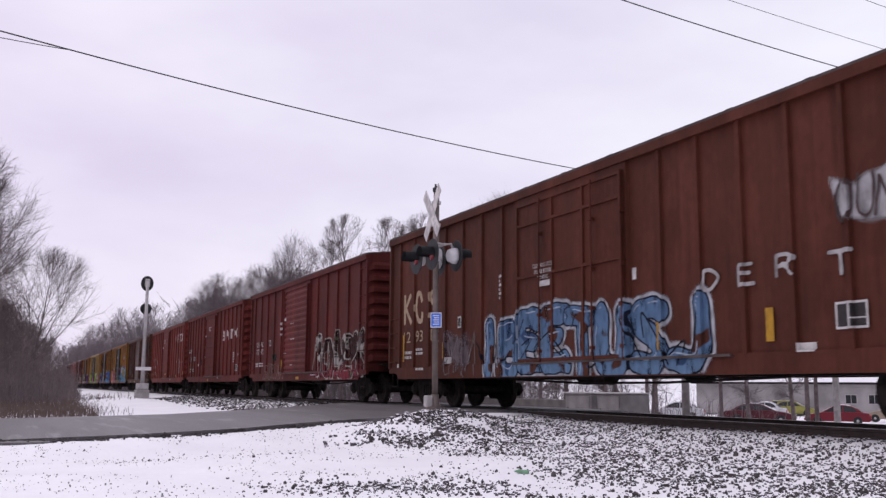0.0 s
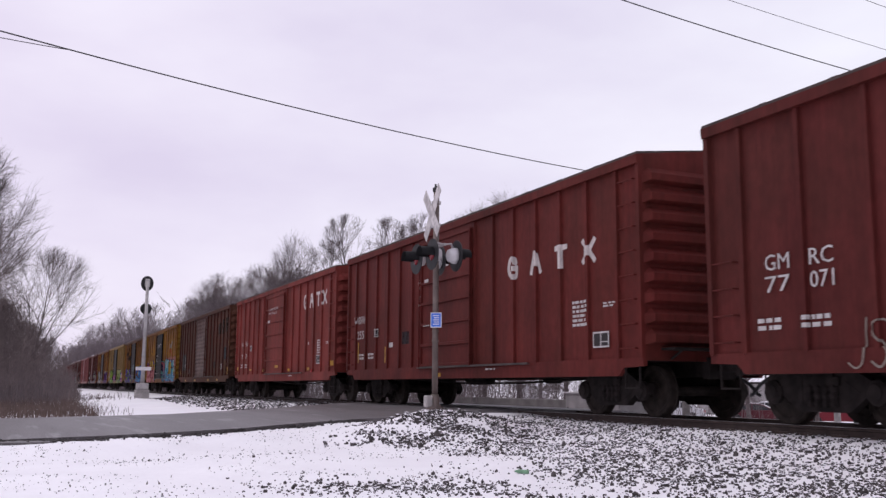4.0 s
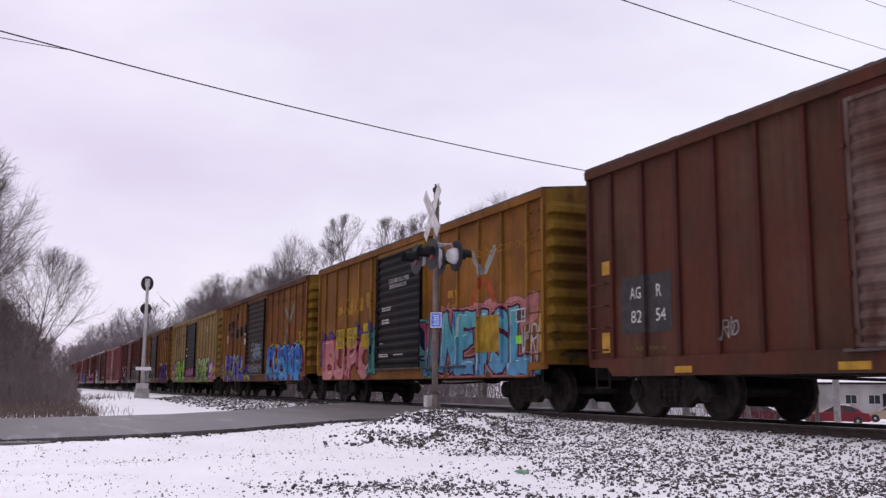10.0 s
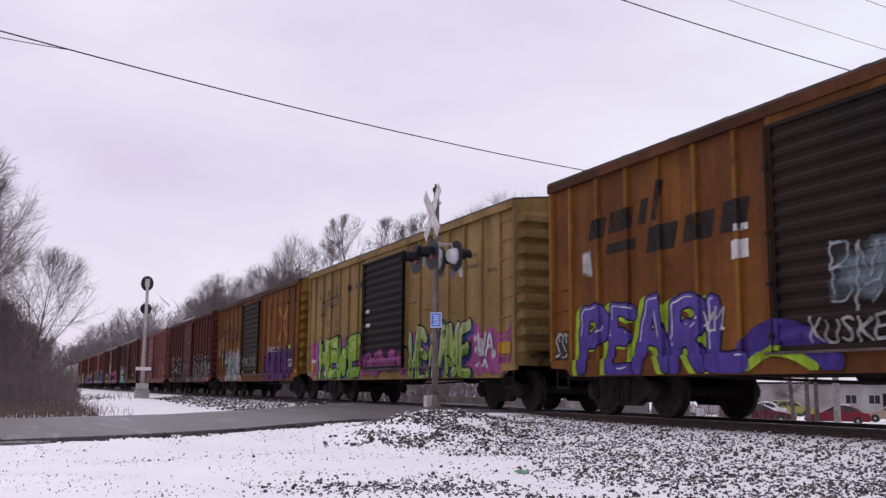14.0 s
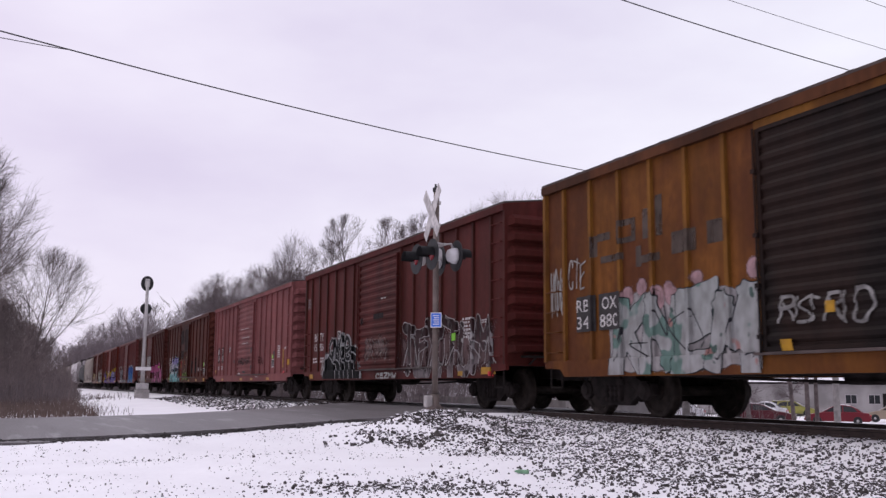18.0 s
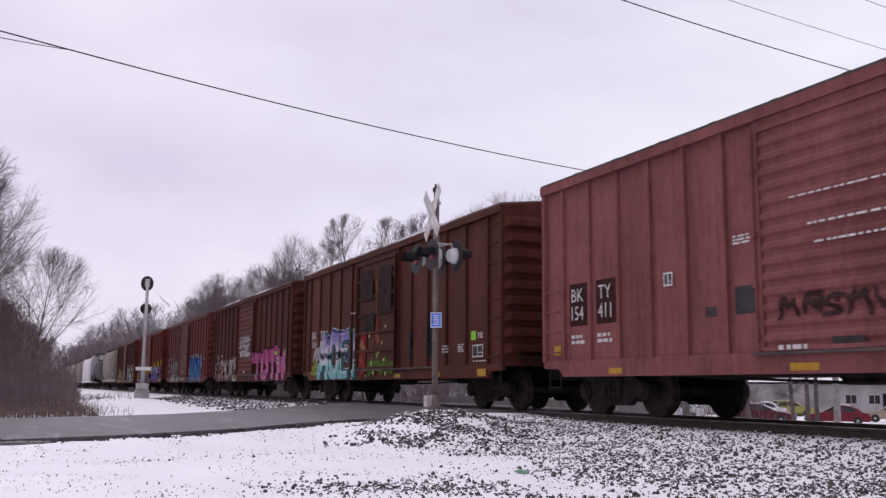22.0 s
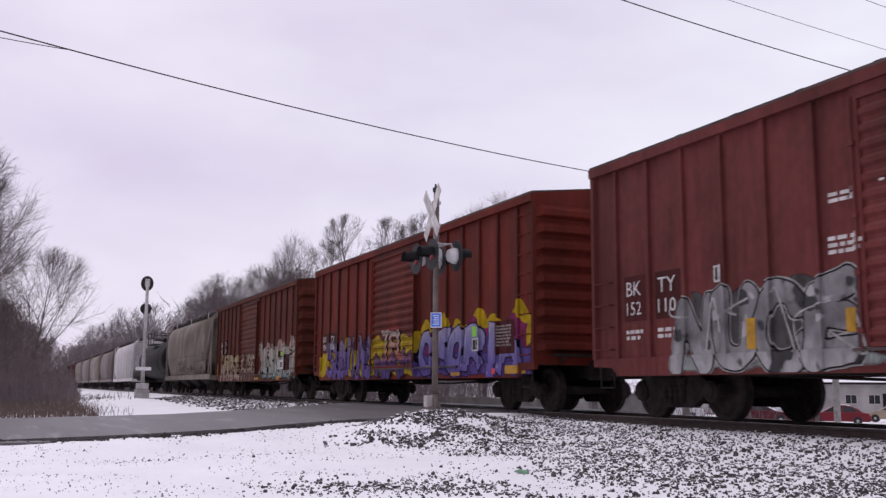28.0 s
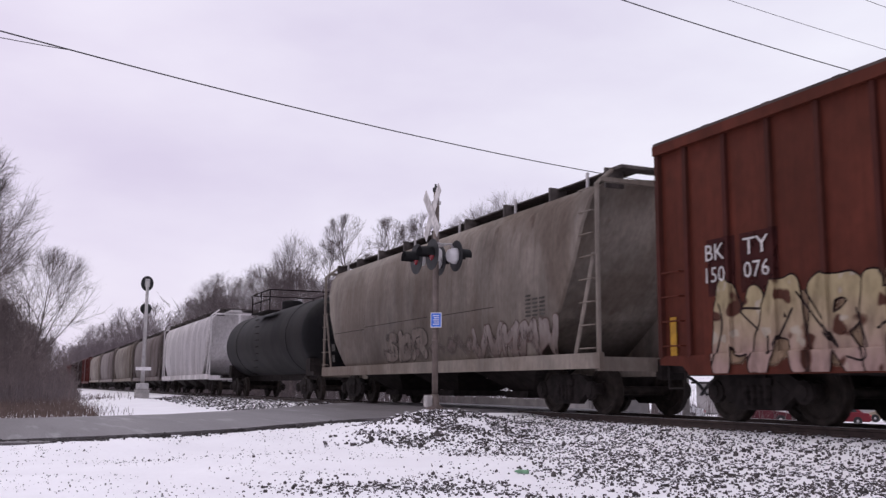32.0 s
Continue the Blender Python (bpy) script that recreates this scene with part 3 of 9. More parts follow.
def door_bars(spec):
    """The door's stiles, rails and ribs: (name, x0, x1, depth, z0, z1), each one a part."""
    d0, d1 = spec["door"]
    L, H = spec["L"], spec["H"]
    x0, x1, z0, z1 = L / 2 - d1, L / 2 - d0, 1.0, H - 0.3
    out = [("door_stile", x - 0.04, x + 0.04, 0.045, z0, z1) for x in (x0 + 0.03, x1 - 0.03)]
    out += [("door_rail", x0 + 0.07, x1 - 0.07, 0.04, z - 0.04, z + 0.04) for z in (z0 + 0.03, z1 - 0.03)]
    if spec["doorkind"] == "plug":
        out += [("door_rib", x0 + 0.07, x1 - 0.07, 0.045, z - 0.045, z + 0.045) for z in [z0 + (z1 - z0) * i / 6 for i in range(1, 6)]]
    elif spec["doorkind"] == "panel":
        out += [("door_rib", x0 + 0.07, x1 - 0.07, 0.04, z - 0.04, z + 0.04) for z in [z0 + (z1 - z0) * (0.2 + 0.33 * i) for i in (1, 2)]]
        out += [("door_post", x0 + (x1 - x0) * f - 0.03, x0 + (x1 - x0) * f + 0.03, 0.043, z0, z1) for f in (0.33, 0.62)]
    return out


def bar_bm(x0, x1, depth, z0, z1):
    bm = bmesh.new()
    prism(bm, [(DOOR_Y - 0.01, z0), (DOOR_Y + depth, z0 + 0.012), (DOOR_Y + depth, z1 - 0.012), (DOOR_Y - 0.01, z1)], "x", x0, x1)
    return finish(bm)


def rod_places(spec):
    d0, d1 = spec["door"]
    return [d0 - 0.02, d1 + 0.02] if spec["doorkind"] != "panel" else [d0 + 1.0, d1 - 0.9, d1 + 0.02]


def lock_rod_bm(spec, a):
    L, H = spec["L"], spec["H"]
    bm = bmesh.new()
    y = SKIN + 0.14
    for x in (L / 2 - a,):
        tube(bm, (x, y, 0.98), (x, y, H - 0.3), 0.018, None, 6)
        for z in (1.2, 1.9, 2.6, 3.5):
            box(bm, x - 0.04, x + 0.04, y - 0.06, y + 0.03, z - 0.03, z + 0.03)
    return finish(bm)


def door_track_bm(spec):
    d0, d1 = spec["door"]
    L = spec["L"]
    bm = bmesh.new()
    prism(bm, [(SKIN + 0.03, 0.955), (SKIN + 0.115, 0.955), (SKIN + 0.115, 0.995), (SKIN + 0.095, 0.995), (SKIN + 0.095, 0.972), (SKIN + 0.03, 0.972)], "x", L / 2 - d1 - 2.6, L / 2 - d0 + 0.2)
    return finish(bm)


def brake_wheel_bm():
    bm = bmesh.new()
    pts = [(0.16, 0.62 + 0.25 * math.cos(a), 2.0 + 0.25 * math.sin(a)) for a in [2 * math.pi * k / 14 for k in range(15)]]
    path_tube(bm, pts, 0.018, 5)
    for k in range(4):
        a = math.pi * k / 2
        tube(bm, (0.13, 0.62, 2.0), (0.16, 0.62 + 0.25 * math.cos(a), 2.0 + 0.25 * math.sin(a)), 0.012, None, 4)
    box(bm, 0.02, 0.12, 0.45, 0.8, 1.7, 2.1)
    return finish(bm)


def walkway_bm():
    bm = bmesh.new()
    box(bm, 0.05, 0.4, -1.2, 1.2, 1.12, 1.16)
    for y in (-1.0, 0.0, 1.0):
        tube(bm, (0.05, y, 0.98), (0.35, y, 1.12), 0.02, None, 5)
    return finish(bm)


def boxcar(spec):
    """An outside-ribbed boxcar, its middle at the origin and its railheads at z = 0."""
    key = (spec["L"], spec["H"], spec["ribs"], spec["door"], spec["doorkind"], spec["sill"], spec.get("endribs", 9))
    L = spec["L"]
    car = empty("boxcar")
    tagged(car, spec["label"], "boxcar", "freight cars of the train")
    paint = spec["paint"]
    wall = cached(("side_wall",) + key, lambda: side_wall_bm(spec))
    door = cached(("door",) + key, lambda: door_bm(spec))
    back = pose(0, 0, 0, 0, 0, 180)
    for flip in (None, back):
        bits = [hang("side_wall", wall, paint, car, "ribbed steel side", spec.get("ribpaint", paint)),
                hang("side_sill", cached(("side_sill",) + key, lambda: sill_bm(spec)), paint, car),
                hang("top_chord", cached(("top_chord",) + key, lambda: chord_bm(spec)), spec.get("chordpaint", paint), car),
                hang("end_wall", cached(("end_wall",) + key, lambda: end_wall_bm(spec)), spec.get("endpaint", paint), car, "corrugated steel end")]
        bits[3].location = (L / 2, 0, 0)
        d = hang("door", door, spec.get("doorpaint", paint), car, spec.get("doorlabel", "sliding steel door"))
        for nm, *dims in door_bars(spec):
            hang(nm, cached((nm, *dims), lambda: bar_bm(*dims)), spec.get("doorpaint", paint), d)
        for a in rod_places(spec):
            hang("lock_rod", cached(("lock_rod", a) + key, lambda: lock_rod_bm(spec, a)), spec.get("rodpaint", paint), d)
        bits += [d, hang("door_track", cached(("door_track",) + key, lambda: door_track_bm(spec)), ROOF_GREY, car)]
        steps = []
        for a in (0.36, L - 0.36):
            n, top = (4, 2.3) if a < 2 else (8, 4.0)
            ld = empty("side_ladder", pose(L / 2 - a, SKIN, 0), car)
            for i in range(n):
                hang("rung", cached("rung", rung_bm), paint, ld).location = (0, 0, 1.15 + (top - 1.15) * i / (n - 1))
            st = hang("stirrup_step", cached("stirrup_step", stirrup_bm), IRON, car)
            st.location = (L / 2 - a, SKIN, 0)
            steps += [ld, st]
        cp = hang("coupler", cached("coupler", coupler_bm), IRON, car)
        ho = hang("air_hose", cached("air_hose", hose_bm), BLACK, car)
        wk = hang("end_walkway", cached("end_walkway", walkway_bm), IRON, car)
        el = empty("end_ladder", None, car)
        for i in range(8):
            hang("rung", cached("rung", rung_bm), spec.get("endpaint", paint), el).location = (0, 0, 1.2 + 0.4 * i)
        for o in (cp, ho, wk):
            o.location = (L / 2 - 0.05, 0, 0)
        el.matrix_basis = pose(L / 2 + 0.1, 1.2, 0, 0, 0, -90)
        if flip is not None:
            for o in bits + steps + [cp, ho, wk, el]:
                o.matrix_basis = flip @ o.matrix_basis
    hang("roof", cached(("roof",) + key, lambda: roof_bm(spec)), spec.get("roofpaint", ROOF_GREY), car, "ribbed steel roof")
    hang("underframe", cached(("underframe",) + key, lambda: underframe_bm(spec)), IRON, car)
    hang("brake_gear", cached("brake_gear", tank_bm), IRON, car)
    bw = hang("brake_wheel", cached("brake_wheel", brake_wheel_bm), IRON, car)
    bw.location = (L / 2 + 0.02, 0, 0)
    for x in (-L / 2 + 1.62, L / 2 - 1.62):
        truck(car, x, spec.get("spin", True))
    return car


def roof_snow(car, spec, a0, a1, seed=0):
    """A ragged ridge of old snow left along the roof's edge."""
    rnd = random.Random(seed)
    L, H = spec["L"], spec["H"]
    bm = bmesh.new()
    rings = []
    n = int((a1 - a0) * 5)
    for i in range(n + 1):
        x, k = L / 2 - (a0 + (a1 - a0) * i / n), max(0.02, rnd.uniform(-0.2, 0.42)) * min(1.0, 0.2 + i * 0.3, 0.2 + (n - i) * 0.3)
        rings.append([bm.verts.new(q) for q in ((x, SKIN + 0.102, H - 0.03 * k), (x, SKIN + 0.115, H + 0.07 * k), (x, SKIN + 0.03, H + 0.06 + 0.08 * k), (x, SKIN - 0.35 * k, H + 0.08))])
    for a, b in zip(rings, rings[1:]):
        for i in range(3):
            bm.faces.new((a[i], a[i + 1], b[i + 1], b[i]))
    smooth(part("roof_snow", finish(bm), plain("old_roof_snow", (0.60, 0.58, 0.61), 0.8, 0, 0.1, 3.0), car, "old snow along the roof edge"))


ROOF_GREY = plain("weathered_roof_steel", (0.06, 0.045, 0.042), 0.6, 0.2, 0.4, 2.0)


# ---- paint laid on the cars: lettering, panels and sprayed coats follow ribs and door ----
def face_y(spec):
    if "curve" in spec:
        return np.array([-1.0, 99.0]), np.array([0.0, 0.0])
    pts = breaks(spec)
    d0, d1 = spec["door"]
    pts = [p for p in pts if p[0] < d0 - 0.09 or p[0] > d1 + 0.09]
    extra = [(d0 - 0.1, SKIN), (d0 - 0.08, SKIN + 0.125), (d1 + 0.08, SKIN + 0.125), (d1 + 0.1, SKIN)]
    pts = sorted(pts + extra)
    xs = np.array([p[0] for p in pts])
    ys = np.array([p[1] for p in pts])
    return xs, ys


def lay_on(car, spec, name, bm, material, lift=0.004, label=""):
    """Takes a flat drawing (a, lift, z) and lays it over the side's ribs."""
    xs, ys = face_y(spec)
    if not bm.verts:
        bm.free()
        return None
    lo, hi = min(v.co.x for v in bm.verts), max(v.co.x for v in bm.verts)
    cuts = [x for x in xs if lo < x < hi]
    for x in cuts:
        bmesh.ops.bisect_plane(bm, geom=list(bm.verts) + list(bm.edges) + list(bm.faces), dist=1e-5, plane_co=(x, 0, 0), plane_no=(1, 0, 0))
    L = spec["L"]
    if min(v.co.z for v in bm.verts) < 1.0:
        for z in (1.0, 1.012):
            bmesh.ops.bisect_plane(bm, geom=list(bm.verts) + list(bm.edges) + list(bm.faces), dist=1e-5, plane_co=(0, 0, z), plane_no=(0, 0, 1))
    for v in bm.verts:
        a, y = v.co.x, float(np.interp(v.co.x, xs, ys))
        if v.co.z < 1.006:
            y = max(y, SKIN + 0.046) if abs(a - L / 2) < L / 2 - 0.7 else y
            y = min(y, SKIN + 0.09)
        v.co = Vector((L / 2 - a, y + lift + v.co.y, v.co.z))
    return part(name, bm, material, car, label)


TEXTS = {}


def text_shape(text):
    """Flat outline of a text in the built-in font, one unit high: vertices and faces."""
    if text not in TEXTS:
        cu = bpy.data.curves.new("letters", "FONT")
        cu.body, cu.resolution_u = text, 2
        ob = bpy.data.objects.new("letters", cu)
        me = ob.to_mesh()
        vs_ = [tuple(v.co) for v in me.vertices]
        fs_ = [tuple(p.vertices) for p in me.polygons]
        ob.to_mesh_clear()
        bpy.data.objects.remove(ob)
        bpy.data.curves.remove(cu)
        x0, x1 = min(v[0] for v in vs_), max(v[0] for v in vs_)
        y0, y1 = min(v[1] for v in vs_), max(v[1] for v in vs_)
        TEXTS[text] = ([((x - x0) / (x1 - x0), (y - y0) / (y1 - y0)) for x, y, _ in vs_], fs_)
    return TEXTS[text]


def add_text(bm, text, a0, a1, z0, z1, slant=0.0):
    vs_, fs_ = text_shape(text)
    made = [bm.verts.new((a0 + (a1 - a0) * x + slant * (z1 - z0) * y, 0, z0 + (z1 - z0) * y)) for x, y in vs_]
    for f in fs_:
        try:
            bm.faces.new([made[i] for i in f])
        except ValueError:
            pass


def rect(bm, a0, a1, z0, z1, lift=0.0):
    bm.faces.new([bm.verts.new(p) for p in ((a0, lift, z0), (a1, lift, z0), (a1, lift, z1), (a0, lift, z1))])


def capsule(bm, p, q, w, lift, n=5):
    """A thick stroke with round ends in the (a, z) plane."""
    (x0, z0), (x1, z1) = p, q
    t = math.atan2(z1 - z0, x1 - x0)
    pts = [(x1 + w * math.cos(t - math.pi / 2 + math.pi * i / n), z1 + w * math.sin(t - math.pi / 2 + math.pi * i / n)) for i in range(n + 1)]
    pts += [(x0 + w * math.cos(t + math.pi / 2 + math.pi * i / n), z0 + w * math.sin(t + math.pi / 2 + math.pi * i / n)) for i in range(n + 1)]
    bm.faces.new([bm.verts.new((x, lift, z)) for x, z in pts])


# Letter strokes on a grid ten wide and ten high, a digit pair a point; "~" bends a stroke smoothly.
GLYPHS = {"A": "00 39 59 90|24 74", "B": "10 19|~19 69 88 66 25|~15 75 93 70 10", "C": "~87 69 29 05 12 40 80 92", "D": "10 19|~19 59 95 50 10",
          "E": "89 19 10 90|15 75", "F": "89 19 10|15 75", "G": "~87 69 29 05 12 40 80 94|94 54", "H": "10 19|80 89|15 85", "I": "50 59",
          "J": "~89 82 50 11", "K": "10 19|89 25 90", "L": "19 10 90", "M": "00 19 54 89 90", "N": "00 19 80 99", "O": "~50 12 17 59 87 82 50",
          "P": "10 19|~19 69 97 65 14", "Q": "~50 12 17 59 87 82 50|53 90", "R": "10 19|~19 69 97 65 14|45 90", "S": "~88 59 18 26 64 82 50 11",
          "T": "50 59|09 99", "U": "~19 12 50 82 89", "V": "09 50 99", "W": "09 20 56 70 99", "X": "00 99|09 90", "Y": "09 55 99|55 50", "Z": "09 99 00 90",
          "e": "14 84|~84 87 59 18 13 40 90", "3": "~18 59 87 55|~55 92 50 11", "4": "70 79 03 93"}
# Wild shapes for pieces that nobody could read.
WILD = ["~09 25 40 90|59 74 99|13 53", "00 19 54|~54 89 92 60|33 83", "10 29|~29 79 86 35|36 90 99", "09 00|~04 46 89 60|60 90", "~98 49 06 34 71 30 00|59 65",
        "19 10 60|~16 77 93 60|30 35", "00 29 45 79 90|07 29", "~99 40 09|50 14|50 84", "19 12 45 70 99|45 49", "90 79 10|~24 67 99"]


def strokes_in(name, rnd):
    src = GLYPHS.get(name) or WILD[rnd.randrange(len(WILD))]
    return [(line[0] == "~", [(int(p[0]) / 9, int(p[1]) / 9) for p in line.lstrip("~").split()]) for line in src.split("|")]


def bent(pts, n=5):
    """A smooth line through the points."""
    out = []
    for i in range(len(pts) - 1):
        p0, p1, p2, p3 = (np.array(pts[max(0, min(len(pts) - 1, k))]) for k in (i - 1, i, i + 1, i + 2))
        for t in [k / n for k in range(n)]:
            out.append(tuple(0.5 * (2 * p1 + (p2 - p0) * t + (2 * p0 - 5 * p1 + 4 * p2 - p3) * t * t + (3 * p1 - p0 - 3 * p2 + p3) * t ** 3)))
    return out + [tuple(pts[-1])]


def written(word, box_, rnd, jitter=0.05, lean=0.05, wide=0.86, bounce=0.05):
    """For each letter of a word painted into a box: its lines of (a, z)."""
    a0, a1, z0, z1 = box_
    w, h = (a1 - a0) / len(word), z1 - z0
    out = []
    for i, ch in enumerate(word):
        tilt, dz, tall, out_ = lean + rnd.uniform(-0.06, 0.08), rnd.uniform(-bounce, bounce) * h, rnd.uniform(0.9, 1.0), []
        for soft, line in strokes_in(ch, rnd):
            line = bent(line) if soft else line
            kick = [(rnd.uniform(-jitter, jitter), rnd.uniform(-jitter, jitter)) for _ in range(3)]
            out_.append([(a0 + w * (i + 0.5) + (x - 0.5) * w * wide + (tilt * (y - 0.5) + kick[k % 3][0] * (not soft)) * h * 0.6,
                          z0 + h * (0.5 + (y - 0.5 + kick[k % 3][1] * (not soft)) * tall) + dz) for k, (x, y) in enumerate(line)])
        out.append(out_)
    return out


def stroke_field(A, Z, lines, w, rnd, block=0.0):
    """Distance to thick strokes, negative inside; block squares their ends off."""
    d = np.full(A.shape, 9.0)
    for line in lines:
        w0, w1 = w * rnd.uniform(0.8, 1.25), w * rnd.uniform(0.8, 1.2)
        n = len(line) - 1
        for k, ((x0, y0), (x1, y1)) in enumerate(zip(line, line[1:])):
            ln = max(1e-4, math.hypot(x1 - x0, y1 - y0))
            ux, uy = (x1 - x0) / ln, (y1 - y0) / ln
            s, t = (A - x0) * ux + (Z - y0) * uy, np.abs((Z - y0) * ux - (A - x0) * uy)
            r0, r1 = w0 + (w1 - w0) * k / n, w0 + (w1 - w0) * (k + 1) / n
            r = r0 + (r1 - r0) * np.clip(s / ln, 0, 1)
            over = np.maximum(np.maximum(-s, s - ln), 0)
            q = np.maximum(over, t) if block else np.hypot(over, t)
            d = np.minimum(d, q - r)
    return d


def swirl(A, Z, seed, k=1.0):
    """A rough, wavy value of about -1 to 1 over the wall."""
    p = seed * 1.7
    return (np.sin(2.3 * k * A + p) * np.sin(3.7 * k * Z + 2 * p) + 0.7 * np.sin(6.1 * k * A - 2.9 * k * Z + p) + 0.5 * np.sin(11.3 * k * A + 9.1 * k * Z + 3 * p)) / 1.6


def wall_y(spec, a, z):
    """How far out the side's face lies at these places along and up it, door and sill included."""
    if "curve" in spec:
        return np.interp(z, [p[1] for p in spec["curve"]], [p[0] for p in spec["curve"]])
    xs, ys = face_y(spec)
    d0, d1 = spec["door"]
    y = np.interp(a, xs, ys)
    y = np.where((a > d0 + 0.08) & (a < d1 - 0.08), door_face(spec, z) + 0.004, y)
    low = z < 1.006
    y = np.where(low & (np.abs(a - spec["L"] / 2) < spec["L"] / 2 - 0.7), np.maximum(y, SKIN + 0.046), y)
    return np.where(low, np.minimum(y, SKIN + 0.09), y)


def coat(car, spec, name, field, box_, material, lift, label="", res=0.028, parent=None):
    """Meshes the inside of a field over the box (a0, a1, z0, z1) and lays it on the side's ribs and door."""
    a0, a1, z0, z1 = box_
    d0, d1 = spec["door"]
    brk = [x for x in list(face_y(spec)[0]) + [d0 + 0.079, d0 + 0.081, d1 - 0.081, d1 - 0.079] if a0 < x < a1]
    ga = [x for x in np.arange(a0, a1 + res * 0.5, res) if all(abs(x - q) > res * 0.3 for q in brk)]
    ga = np.array(sorted(ga + brk))
    gz = np.array(sorted([z for z in np.arange(z0, z1 + res * 0.5, res) if abs(z - 1.006) > 0.012] + ([1.0, 1.012] if z0 < 1.0 < z1 else [])))
    A, Z = np.meshgrid(ga, gz, indexing="ij")
    d = field(A, Z)
    ins = d < 0
    if not ins.any():
        return None
    ids = np.full(A.shape, -1)
    ids[ins] = np.arange(int(ins.sum()))
    va, vz, vd = list(A[ins]), list(Z[ins]), list(-d[ins])
    c = [ins[:-1, :-1], ins[1:, :-1], ins[1:, 1:], ins[:-1, 1:]]
    full = c[0] & c[1] & c[2] & c[3]
    faces = np.stack([ids[:-1, :-1][full], ids[1:, :-1][full], ids[1:, 1:][full], ids[:-1, 1:][full]], 1).tolist()
    made = {}
    for i, j in np.argwhere((c[0] | c[1] | c[2] | c[3]) & ~full).tolist():
        ring, poly = ((i, j), (i + 1, j), (i + 1, j + 1), (i, j + 1)), []
        for p, q in zip(ring, ring[1:] + ring[:1]):
            if ins[p]:
                poly.append(int(ids[p]))
            if ins[p] != ins[q]:
                k = (min(p, q), max(p, q))
                if k not in made:
                    t = d[k[0]] / (d[k[0]] - d[k[1]])
                    made[k] = len(va)
                    va.append(A[k[0]] + (A[k[1]] - A[k[0]]) * t)
                    vz.append(Z[k[0]] + (Z[k[1]] - Z[k[0]]) * t)
                    vd.append(0.0)
                poly.append(made[k])
        if len(poly) > 2:
            faces.append(poly)
    va, vz = np.array(va), np.array(vz)
    vy = wall_y(spec, va, vz) + lift
    me = mesh_from(name, np.stack([spec["L"] / 2 - va, vy, vz], 1).tolist(), faces)
    me.attributes.new("inner", "FLOAT", "POINT").data.foreach_set("value", np.array(vd, dtype=np.float32))
    return hang(name, me, material, parent or car, label)


SPRAY_DEPTH = 0.54


